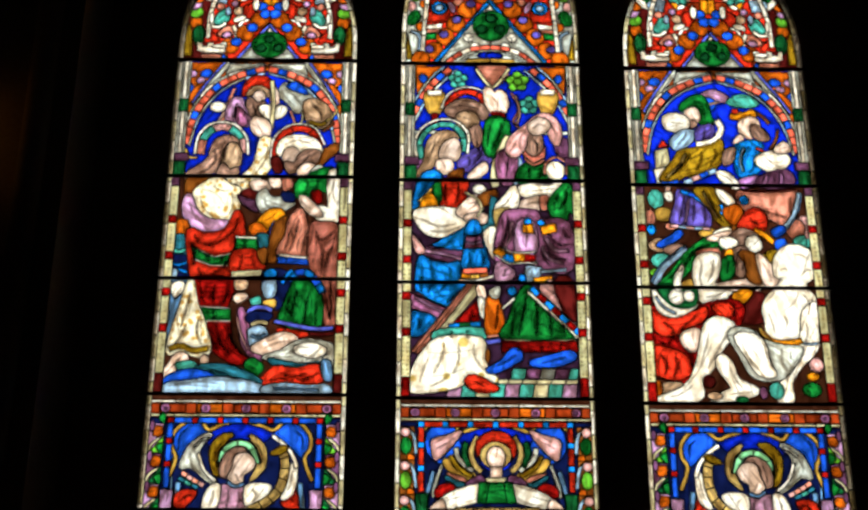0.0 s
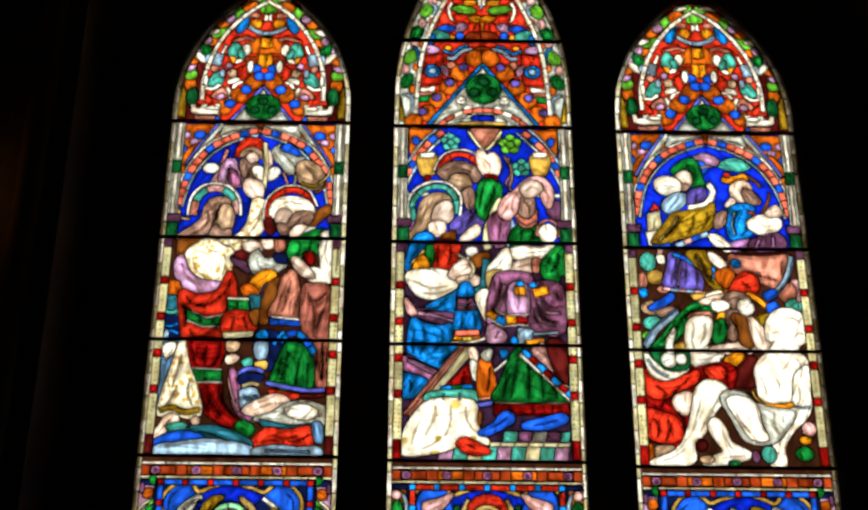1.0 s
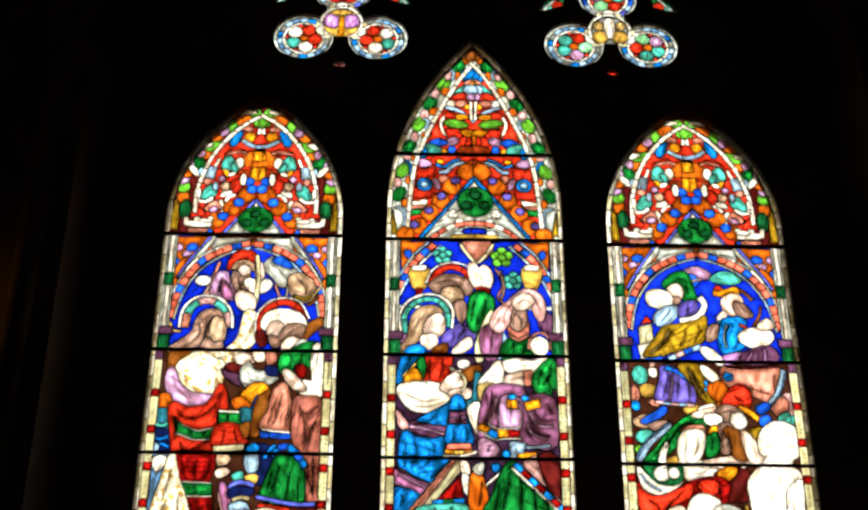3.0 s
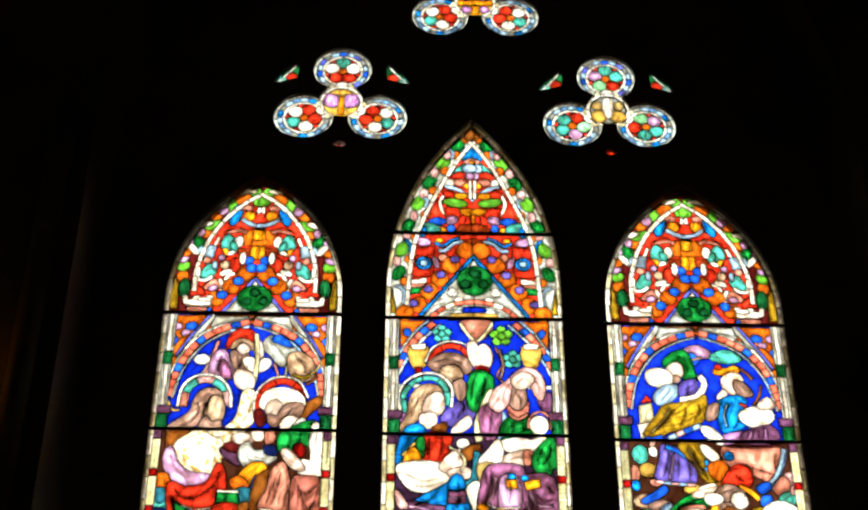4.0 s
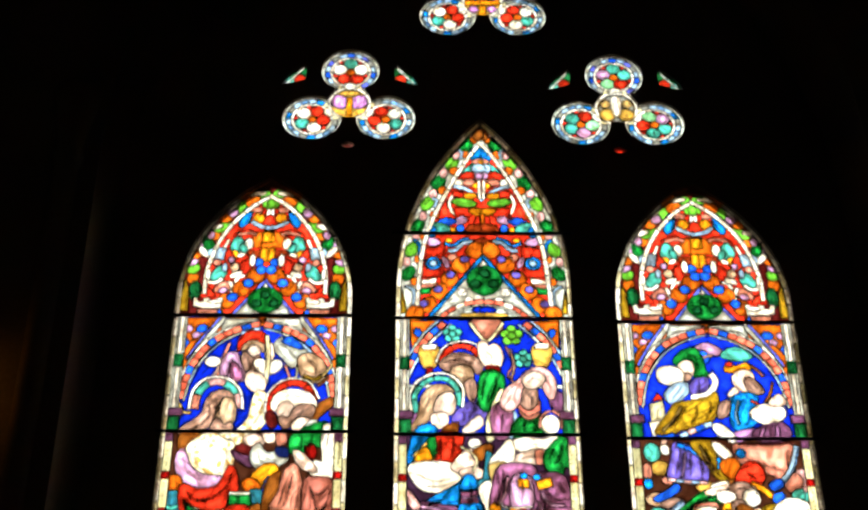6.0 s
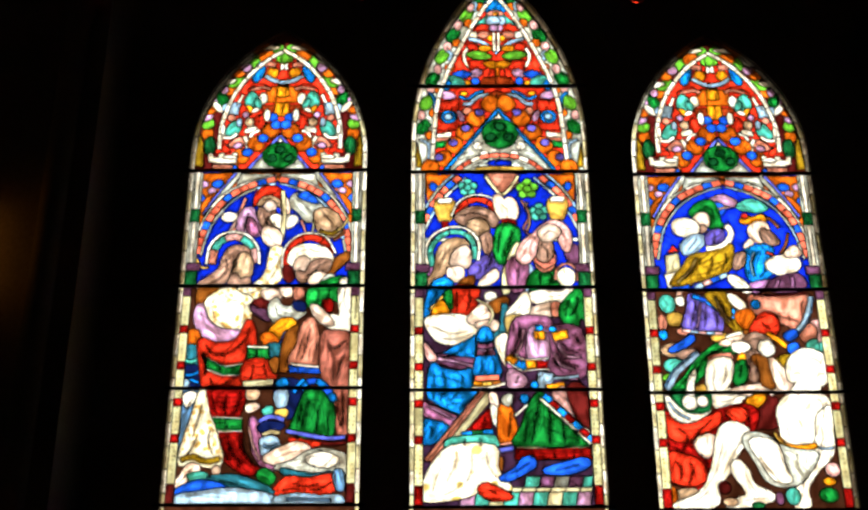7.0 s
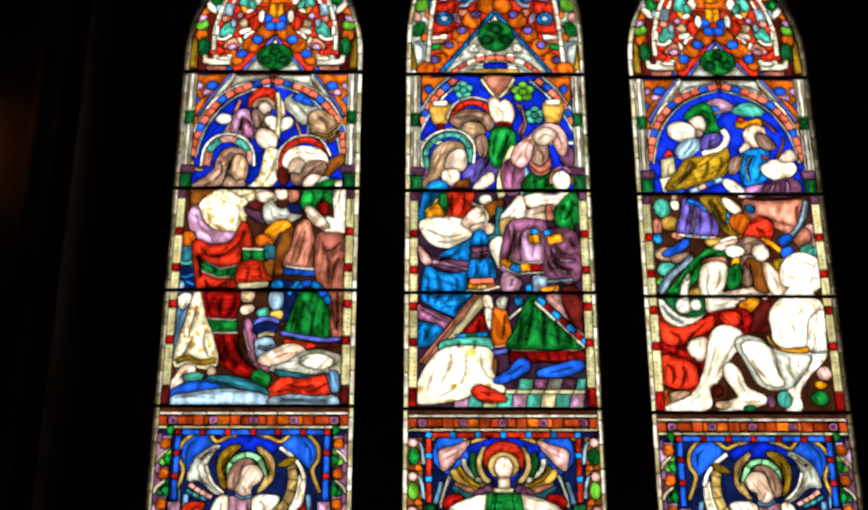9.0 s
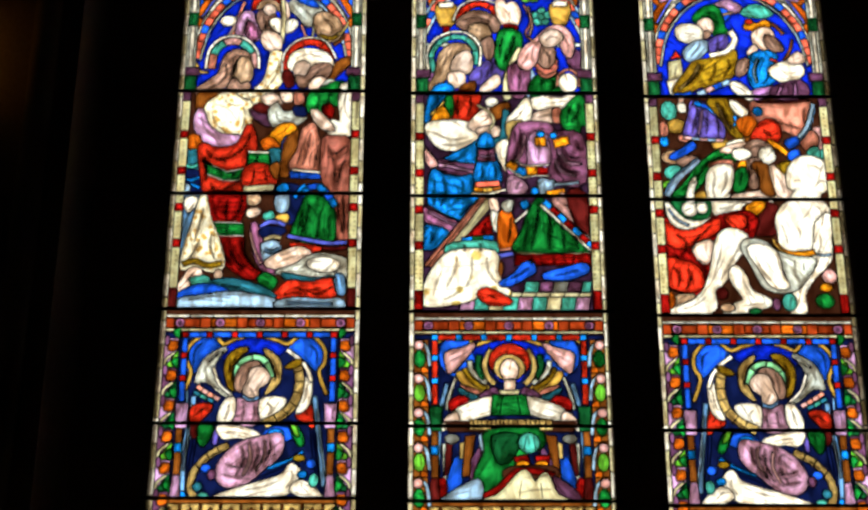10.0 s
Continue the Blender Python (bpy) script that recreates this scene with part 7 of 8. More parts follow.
def angel_side(c):
    c.blob("royal", -22.7, 188.6, -23.2, 197.1, -19.1, 200.2, -13.6, 199.6, -11.3, 197.3, -12.9, 194.4, -18.2, 191.5, -20.8, 187.8)
    c.blob("royal", 9.4, 197.1, 13.8, 199.9, 19.5, 197.9, 21.1, 192.5, 19, 188.7, 14.9, 192.9, 11.2, 195.2)
    c.blob("blue", -11.6, 197.1, -7, 199.1, -1.6, 199.9, 5.7, 198.7, 9, 197.1, 6.2, 194, 2.2, 194.4, -4.9, 192.5, -10.6, 192.1)
    c.fold(0.8, -21, 190.5, -20.9, 195.6, -18.6, 198.3)
    c.fold(0.8, 19, 191, 18.8, 195.2, 16.6, 197.5)
    c.band("steel", 1.8, -20.3, 179.9, -20.7, 169.7, -22.2, 159.4, -22.1, 147.8)
    c.band("steel", 0.8, -22.7, 182.9, -22, 167.9, -23.7, 155, -23.5, 147.8)
    c.band("navy", 1.2, -18.9, 179.9, -19.1, 166, -19.9, 156.8, -20.2, 149.6)
    c.band("paleblue", 0.6, -20.9, 177.2, -21.2, 166, -22.3, 155)
    c.band("steel", 1.8, 18.6, 179.9, 20, 169.8, 21.4, 159.4, 22.4, 149.6)
    c.band("navy", 1, 17.1, 182.9, 18.3, 166, 19.7, 156.9, 20.6, 151.4)
    c.band("paleblue", 0.6, 19.8, 175.4, 21.2, 164.2, 23, 153.2)
    c.band("gold", 1.4, -24.3, 179.8, -21.7, 187.5, -23.5, 192.5, -22.9, 197.1, -19.1, 200.6, -14.4, 200.8, -11.7, 197.9, -7.1, 199.9, -0.8, 200.8, 5.7, 199.3, 9.3, 197.9, 12.9, 200.7, 17.4, 200.7, 21.3, 196.4, 21.5, 191.5, 19.8, 187.9, 22.5, 180.3)
    c.blob("silver", -20.1, 184.8, -17.8, 192.1, -12.7, 196.1, -10.7, 196, -13.7, 192.5, -14.4, 188.2, -11.6, 182.9, -8, 179.7, -11.4, 180.6, -16.3, 184.8)
    c.crease(1, -17.9, 187.5, -16, 191.7, -12.9, 194.4)
    c.crease(0.8, -16.7, 185.6, -14.5, 183.7, -11.5, 181.4)
    c.band("white", 1, -14.5, 189.8, -12.3, 184, -8.2, 180.2)
    c.band("silver", 0.8, -16, 192.1, -14, 194, -11.5, 195.2)
    c.row(["salmon", "pink"], 1.6, 2.2, -19.5, 183.3, -16.1, 181, -12, 178.7)
    c.row(["sea", "teal"], 1.4, 2.4, -20.4, 181.4, -17.1, 179.5, -13.8, 178)
    c.blob("red", -21.1, 175, -18.4, 177.2, -14.1, 176.5, -17, 172.3, -20.1, 170.5)
    c.fold(1, -19.5, 173.1, -17.5, 175, -15.4, 175.7)
    c.blob("maroon", -20.7, 169.7, -18.7, 170.8, -17.8, 167.1, -19.8, 165.6)
    c.blob("green", -18.2, 169.3, -15.3, 170.7, -13.2, 168.6, -16.1, 163.1, -17.9, 164.5)
    c.blob("purple", -12.9, 168.6, -11.8, 169, -11.9, 164.2, -13.3, 163.8)
    c.blob("olive", -10.8, 189, -10, 193.4, -6.9, 196.3, -3.6, 196.2, -6.4, 193.4, -7.4, 189, -6.4, 182.5, -9.1, 182.9)
    c.fold(0.8, -8.4, 184.8, -9.1, 189.8, -6.8, 194)
    c.blob("straw", 1.5, 196, 4.4, 194.8, 7.1, 191.5, 7.3, 185.6, 5.3, 182.5, 2.5, 180.4, 4.5, 184.8, 5, 189.8)
    c.fold(0.8, 4.1, 193.3, 6.1, 189, 5.6, 184.4)
    c.row(["mint"], 2.2, 6, -7, 185.2, -6.7, 190.2, -3.8, 192.9, -0.2, 193.4, 2.9, 191.3, 4.6, 186.3)
    c.band("white", 0.4, -7.9, 185.2, -7.7, 190.5, -4.2, 194, 0.1, 194.4, 3.8, 192.1, 5.7, 186.3)
    c.blob("hair", -7.3, 184.4, -6.1, 189, -3, 191.5, -0.1, 191.5, 1, 189.6, -2, 188.2, -2.7, 184.8, -4.3, 181.8, -6.5, 181.8)
    c.fold(0.8, -4.3, 189, -5.3, 185.6, -5.5, 182.9)
    c.blob("flesh", -3.1, 184.8, -2, 189, 1.6, 189.4, 3.7, 186.7, 2.7, 184.2, 0.3, 182.5, 0, 179.9, -3.3, 179.3, -4.3, 181.8)
    c.crease(0.8, -2.3, 182.9, -1.4, 181, -0.7, 179.9)
    c.blob("rose", -7, 178.4, -3.1, 178.7, 1.2, 178.2, 2.8, 174.4, 0.8, 170.5, -5.6, 170.5, -7.5, 174.2)
    c.fold(1, -4.1, 177.6, -4, 174.6, -4.5, 171.2)
    c.fold(1, -0.9, 177.2, -0.4, 174.2, -1, 171.2)
    c.band("steel", 1.2, -4.6, 180.2, -2.2, 178.5, 0.8, 179.5)
    c.band("brown", 1, -7.1, 179.1, -6.9, 176.1, -7.5, 173.5)
    c.blob("white", -11.5, 175.7, -9.6, 178.9, -7.1, 178.9, -7.1, 173.5, -9.1, 170.5, -12, 171.2)
    c.crease(1, -8.8, 177.2, -9.3, 174.2, -10.2, 171.6)
    c.blob("white", -11.9, 169.7, -7.3, 169.7, -2.6, 168.8, 1.3, 167, 0, 164.9, -5.3, 166, -9.7, 165.5, -11.6, 167.5)
    c.crease(0.8, -9, 167.9, -5.4, 167.5, -1.8, 166.8)
    c.blob("white", 1.2, 178, 4.7, 179.5, 9.4, 178.7, 7.7, 175.4, 5, 172.4, 2.2, 171)
    c.crease(1, 3.3, 177.6, 4.9, 175.7, 3.9, 173.1)
    c.blob("royal", 2.4, 166.8, 6, 169.4, 11.4, 168.6, 12.3, 166, 8.9, 164.9, 5.3, 166.2)
    c.blob("sky", 4.1, 167.5, 6.9, 168.6, 9.1, 167.1, 6.3, 166.4)
    c.blob("green", 11.1, 171.2, 14, 169, 15.8, 164.2, 14.2, 163.1, 12, 166.8)
    c.blob("lime", 11.1, 170.9, 12.9, 169.8, 14.1, 166.4, 12.3, 167.5)
    c.blob("red", 12.8, 173.1, 17.4, 177.2, 18.6, 169.4, 16, 171.2)
    c.fold(0.8, 15.5, 175.4, 17, 173.1)
    c.blob("white", 14.9, 184.8, 17.1, 186.7, 17.6, 182, 16.4, 176.1, 12.9, 174.2, 14.7, 179.9)
    c.crease(1, 16.3, 184.1, 16.1, 180.3, 14.8, 176.9)
    c.band("white", 1.4, 9, 196, 13.5, 192.5, 16.2, 188.7, 17.4, 184.8)
    c.band("straw", 3.2, 2.8, 170.5, 7.8, 173.1, 11.9, 177.2, 13.5, 182.9, 13.3, 188.3, 11.7, 192.1)
    c.fold(0.6, 4.4, 170.1, 8.9, 173.1, 12.6, 176.9)
    c.line(0.8, 5.7, 173.5, 7.2, 170.9)
    c.line(0.8, 8.8, 175, 10.7, 172.7)
    c.line(0.8, 10.8, 178, 13, 176.1)
    c.line(0.8, 11.8, 181.4, 14.7, 180.6)
    c.line(0.8, 12, 184.8, 14.9, 184.8)
    c.line(0.8, 11.9, 187.9, 14.4, 188.7)
    c.blob("olive", 8.6, 189.8, 12.1, 192.5, 14.3, 191.7, 11.5, 189.4)
    c.band("straw", 2.6, -8, 163.4, -13.5, 160.5, -18.4, 155, -19.6, 149.6, -17.8, 145.3)
    c.fold(0.6, -9.7, 162, -14.8, 158.7, -18.6, 152.8)
    c.line(0.8, -11.8, 162.7, -10.6, 160.1)
    c.line(0.8, -15.3, 160.9, -13.7, 158.3)
    c.line(0.8, -18.5, 157.2, -16.7, 155)
    c.blob("rose", -10.5, 158.3, -5.2, 163.8, 1.7, 166, 8.1, 167.1, 9, 162.3, 6.7, 158.3, 2.3, 154.7, -1.9, 150.9, -8, 149.6, -11.6, 152.8)
    c.fold(1.8, -4.1, 162.7, -3.2, 157.9, -5.7, 152.8)
    c.fold(1.6, 0.8, 164.5, 1.3, 159.4, -1.5, 153.2)
    c.fold(1.4, 5, 165.3, 5.1, 161.2, 2.9, 156.5)
    c.fold(1.2, -9.1, 157.2, -5.9, 156.1, -1.7, 156.5)
    c.fold(1, -9.9, 153.6, -6.4, 152.8, -2.9, 152.1)
    c.band("pink", 0.8, -1.7, 163.4, -1.1, 158.3, -3.3, 153.2)
    c.band("pink", 0.6, 3.2, 164.9, 3.4, 160.1, 0.8, 155)
    c.band("navy", 1.6, -0.2, 151, 7.5, 154.3, 14.4, 157.2)
    c.band("sky", 1.2, 4.3, 155.4, 10.9, 158.3, 15.7, 161.3)
    c.blob("white", -12.4, 145.6, -6.2, 148.5, 2.4, 151.2, 9.3, 153.6, 11.8, 157.2, 14.7, 155, 15.7, 151.1, 11.3, 147.8, 4.4, 145.6)
    c.crease(1, -2.7, 148.5, 3.5, 149.6, 8.7, 151.8)
    c.crease(1, 12.1, 155, 12.5, 152.1, 10.5, 148.9)
    c.blob("white", 11.9, 148.5, 15.7, 151.8, 22.1, 146.4, 18.3, 145.7)
    c.crease(0.8, 15, 150.3, 17.5, 147.8)
    c.ell("sky", -22.4, 147, 1.6, 1.2)
    c.ell("sea", -17.4, 149.6, 1.6, 1.6)
    c.ell("teal", -15.5, 146.7, 1.8, 1.2)
    c.ell("royal", 18.3, 157.2, 1.6, 1.6)
    c.ell("teal", 19.2, 151.8, 1.6, 2.3)
    c.ell("sky", 15.6, 153.6, 1.6, 1.4)
    c.ell("olive", 14.4, 159.1, 2, 1.2)
    c.ell("emerald", 9.6, 145.7, 2.8, 0.9)
    c.ell("royal", -15, 155.7, 1.8, 1.4)
    c.ell("plum", -13.1, 153.6, 1.4, 1.9)


def angel_middle(c):
    c.twin = True
    c.ell("royal", -17.0, 194.8, 6.1, 7.4, 0, 14)
    c.blob("blue", -11.0, 198.2, -0.2, 201.0, -0.3, 195.1, -9.1, 192.9)
    c.band("steel", 1.6, -20.2, 185.2, -22.4, 176.1, -23.1, 164.9, -23.7, 146.7)
    c.band("navy", 1.8, -18.5, 185.6, -20.6, 176.1, -21.7, 172.3)
    c.band("silver", 1.2, -17.4, 187.5, -19.9, 179.9, -20.3, 176.1)
    c.band("silver", 1.4, -21.3, 164.9, -21.0, 153.9, -21.7, 145.8)
    c.band("gold", 1.5, -25.6, 180.6, -23.8, 186.3, -24.9, 190.5, -25.3, 195.2, -23.1, 199.8, -18.4, 202.2, -13.7, 201.4, -11.2, 198.7, -6.1, 200.3, -0.4, 201.4)
    c.blob("pink", -20.6, 195.7, -15.4, 197.4, -11.0, 199.1, -15.0, 193.1, -19.4, 188.9, -20.6, 191.8)
    c.line(0.5, -19.2, 192.8, -15.9, 194.8)
    c.blob("gold", -17.1, 188.9, -13.1, 188.5, -6.5, 183.5, -8.9, 182.2, -15.1, 185.1)
    c.band("silver", 1.8, -13.0, 193.2, -12.0, 189.0, -7.3, 185.2)
    c.band("olive", 1.6, -14.8, 190.5, -12.4, 186.3, -7.7, 183.3)
    c.band("emerald", 2.0, -9.8, 195.2, -10.2, 190.6, -8.4, 186.7)
    c.band("straw", 1.9, -5.8, 197.1, -8.0, 192.5, -7.3, 187.9, -4.8, 184.8)
    c.blob("sea", -17.0, 183.4, -12.3, 182.6, -9.2, 181.0, -13.1, 179.7)
    c.blob("salmon", -16.3, 184.6, -11.2, 183.3, -8.9, 181.3, -12.4, 182.1)
    c.blob("ruby", -19.4, 179.2, -15.1, 180.9, -12.8, 177.5, -18.7, 175.9)
    c.blob("plum", -9.4, 181.4, -5.0, 183.9, -3.9, 181.4, -9.0, 179.3)
    c.blob("white", -21.3, 172.1, -15.8, 177.1, -5.6, 180.5, -4.8, 175.9, -10.3, 173.8, -17.8, 171.7, -21.7, 169.3)
    c.line(0.5, -16.0, 175.2, -11.5, 176.5)
    c.blob("flesh", -21.2, 172.7, -17.6, 175.6, -16.5, 172.3, -20.4, 169.5)
    c.poly("maroon", -20.6, 164.9, -18.5, 164.9, -19.2, 154.3, -21.3, 154.3)
    c.blob("royal", -20.5, 149.5, -17.8, 159.9, -15.1, 158.3, -16.7, 149.9)
    c.poly("straw", -16.4, 164.9, -14.3, 165.7, -14.6, 159.8, -16.4, 159.8)
    c.poly("brown", -14.6, 167.5, -11.1, 167.9, -13.3, 154.0, -15.7, 153.6)
    c.poly("plum", -12.9, 159.4, -9.7, 164.9, -8.7, 157.6, -13.3, 151.1)
    c.poly("paleblue", -10.4, 167.9, -7.9, 168.3, -8.7, 161.3, -10.0, 163.8)
    c.ell("grey", -18.8, 166.4, 2.5, 1.7, 0, 14)
    c.blob("ruby", -23.5, 145.5, -23.2, 152.4, -20.8, 152.5, -20.8, 145.5)
    c.twin = False
    c.ell("red", -0.0, 192.9, 6.9, 6.4, 0, 14)
    c.ell("blue", -0.1, 189.8, 5.4, 5.0, 0, 14)
    c.ell("straw", -0.1, 190.6, 5.2, 4.8, 0, 14)
    c.ell("flesh", -0.1, 189.8, 3.1, 4.0, 0, 14)
    c.poly("flesh", -1.9, 186.7, 2.0, 186.8, 1.9, 182.9, -2.0, 182.9)
    c.poly("cream", -3.8, 182.9, 3.4, 183.0, 2.6, 181.4, -3.1, 181.4)
    c.poly("green", -5.6, 181.4, 5.1, 181.4, 6.4, 174.3, -6.4, 174.3)
    c.line(0.8, -2.4, 180.9, -3.5, 174.6)
    c.line(0.8, 2.3, 180.9, 3.2, 174.6)
    c.poly("bark", -21.0, 172.3, 21.3, 172.4, 20.1, 168.7, -19.9, 168.6)
    c.poly("straw", -13.2, 172.9, 13.5, 173.0, 13.4, 169.4, -13.2, 169.4)
    c.line(0.9, -11.9, 172.4, -11.8, 169.8)
    c.line(0.9, -10.5, 172.4, -10.3, 169.8)
    c.line(0.9, -9.3, 172.4, -9.1, 169.8)
    c.line(0.9, -7.5, 172.4, -7.3, 169.8)
    c.line(0.9, -6.2, 172.4, -6.1, 169.8)
    c.line(0.9, -4.8, 172.4, -4.7, 169.8)
    c.line(0.9, -3.4, 172.4, -3.3, 169.8)
    c.line(0.9, -2.2, 172.4, -2.0, 169.8)
    c.line(0.9, -0.7, 172.4, -0.6, 169.8)
    c.line(0.9, 0.7, 172.4, 0.8, 169.8)
    c.line(0.9, 2.3, 172.4, 2.4, 169.8)
    c.line(0.9, 4.9, 172.4, 5.1, 169.8)
    c.line(0.9, 6.4, 172.4, 6.5, 169.8)
    c.line(0.9, 7.8, 172.4, 7.9, 169.8)
    c.line(0.9, 9.2, 172.4, 9.3, 169.8)
    c.line(0.9, 11.2, 172.4, 11.3, 169.8)
    c.blob("green", -7.6, 168.9, 8.4, 169.7, 10.2, 164.0, 3.1, 160.4, -1.7, 149.6, -7.8, 147.2, -11.7, 148.8, -11.2, 155.5, -8.1, 162.4)
    c.blob("emerald", -5.8, 167.2, 3.1, 167.2, -0.1, 159.9, -4.0, 158.7)
    c.ell("teal", 5.8, 165.0, 3.5, 3.5, 0, 14)
    c.line(0.6, 4.8, 166.8, 4.0, 161.7)
    c.line(0.6, 7.3, 166.8, 7.9, 161.7)
    c.poly("ruby", 0.8, 160.6, 5.4, 161.3, 6.4, 157.3, 1.5, 156.9)
    c.poly("ruby", 7.5, 160.9, 12.4, 161.0, 12.0, 156.9, 7.8, 157.3)
    c.ell("amber", 3.6, 158.0, 2.1, 1.1, 0, 14)
    c.ell("amber", 9.6, 158.0, 2.1, 1.1, 0, 14)
    c.blob("bark", -0.9, 156.7, 12.6, 157.1, 13.7, 154.3, -1.0, 153.5)
    c.band("ruby", 2.0, -11.6, 146.4, -4.6, 149.7, 1.4, 155.5, 6.7, 155.8, 13.7, 154.4)
    c.blob("cream", -12.9, 144.8, -4.8, 147.6, 1.0, 153.6, 4.5, 156.0, 7.5, 152.0, 10.7, 155.2, 14.3, 149.6, 22.6, 144.9)
    c.line(0.6, 3.1, 152.6, 2.3, 146.8)
    c.line(0.6, 9.2, 151.8, 9.6, 146.8)
    c.blob("paleblue", -23.1, 145.0, -17.0, 149.8, -10.5, 152.9, -9.4, 148.6, -12.4, 145.0)
    c.blob("plum", 13.3, 154.0, 18.9, 150.5, 21.5, 146.5, 15.0, 148.5)


# ---- borders and bands that all the lights share ----
def side_border(c, kind):
    c.twin = True
    x = HALF - 1.6
    # upper shafts with their capitals
    for k, (x0, x1) in enumerate(((x - 3.6, x - 2.5), (x - 2.5, x - 1.1), (x - 1.1, x))):
        c.poly(("silver", "white", "silver")[k], x0, BAR_B, x1, BAR_B, x1, BAR_A, x0, BAR_A)
    c.poly("emerald", x - 3.6, 320.5, x, 320.5, x, 326.0, x - 3.6, 326.0)
    c.poly("plum", x - 5.2, 299.8, x, 299.8, x, 303.2, x - 5.2, 303.2)
    c.poly("emerald", x - 4.4, BAR_B, x, BAR_B, x, 299.8, x - 4.4, 299.8)
    # cream bands with small red blocks
    c.poly("diaper", x - 2.9, BAR_D, x, BAR_D, x, BAR_B - 3.5, x - 2.9, BAR_B - 3.5)
    c.poly("plum", x - 2.9, BAR_B - 3.5, x, BAR_B - 3.5, x, BAR_B, x - 2.9, BAR_B)
    for y in (234.5, 248.0, 262.0, 276.2):
        c.poly("ruby", x - 2.9, y - 1.5, x, y - 1.5, x, y + 1.5, x - 2.9, y + 1.5)
    c.poly("ruby" if kind else "maroon", x - 2.9, BAR_D + 1.2, x, BAR_D + 1.2, x, BAR_D + 8, x - 2.9, BAR_D + 8)
    # leaf border beside the lower panel
    if kind != 1:
        for i in range(6):
            y = 197.6 - 10.4 * i
            c.poly("plum" if i % 2 else "lilac", x - 4.8, y - 8.0, x, y - 8.0, x, y + 2.4, x - 4.8, y + 2.4)
            c.poly("emerald" if i % 3 else "lime", x - 4.9, y - 7.8, x - 0.4, y - 7.8, x - 4.9, y - 1.6)
            c.blob("orange", x - 4.4, y - 1.6, x - 1.6, y - 2.0, x - 1.4, y + 1.0, x - 3.0, y + 1.6, x - 4.6, y + 1.0)
            c.blob("green", x - 4.9, y + 2.0, x - 2.6, y + 4.6, x - 4.9, y + 6.2)
            c.band("cream", 0.9, x - 0.5, y - 8.2, x - 0.9, y - 5.2, x - 3.8, y - 2.6)
            c.ell("plum", x - 0.9, y + 1.6, 0.9, 2.0, 0, 8)
    else:
        for i in range(6):
            y = 194.5 - 11.7 * i
            c.poly("brown", x - 4.8, y - 6, x, y - 6, x, y + 6, x - 4.8, y + 6)
            c.band("paleblue", 1.3, x - 5.2, y - 3.5, x - 4.2, y + 3.2, x - 1.0, y + 5.6)
            c.ell("pink", x - 1.6, y + 4.0, 1.7, 1.7)
            c.ell("lime" if i % 2 else "green", x - 1.9, y - 0.8, 1.9, 3.1)
            c.blob("orange", x - 4.6, y - 6.2, x - 2.4, y - 6.4, x - 2.6, y - 3.6, x - 4.6, y - 4.2)
    # white beads round the whole light
    c.row(["white", "cream"], 1.6, 8.6, HALF - 0.8, SILL, HALF - 0.8, BAR_A - 0.2)
    c.twin = False


def head_beads(c, spring, radius):
    """Beads that follow the pointed head, white below and darkening to brown towards a side light's apex."""
    cx = HALF - radius
    top = math.degrees(math.acos(-cx / (radius - 1.1)))
    c.twin = True
    low = math.degrees(math.asin((BAR_A - spring) / radius))
    n = 10 if radius > 90 else 9
    c.row(["white", "cream"], 1.7, 8.6, HALF - 0.85, BAR_A, HALF - 0.85, spring)
    c.arc(["white", "cream"] if radius > 90 else ["white", "cream", "silver", "silver", "grey", "grey", "grey", "brown", "bark"], cx, spring, radius - 1.8, radius, 0, top, n)
    c.twin = False


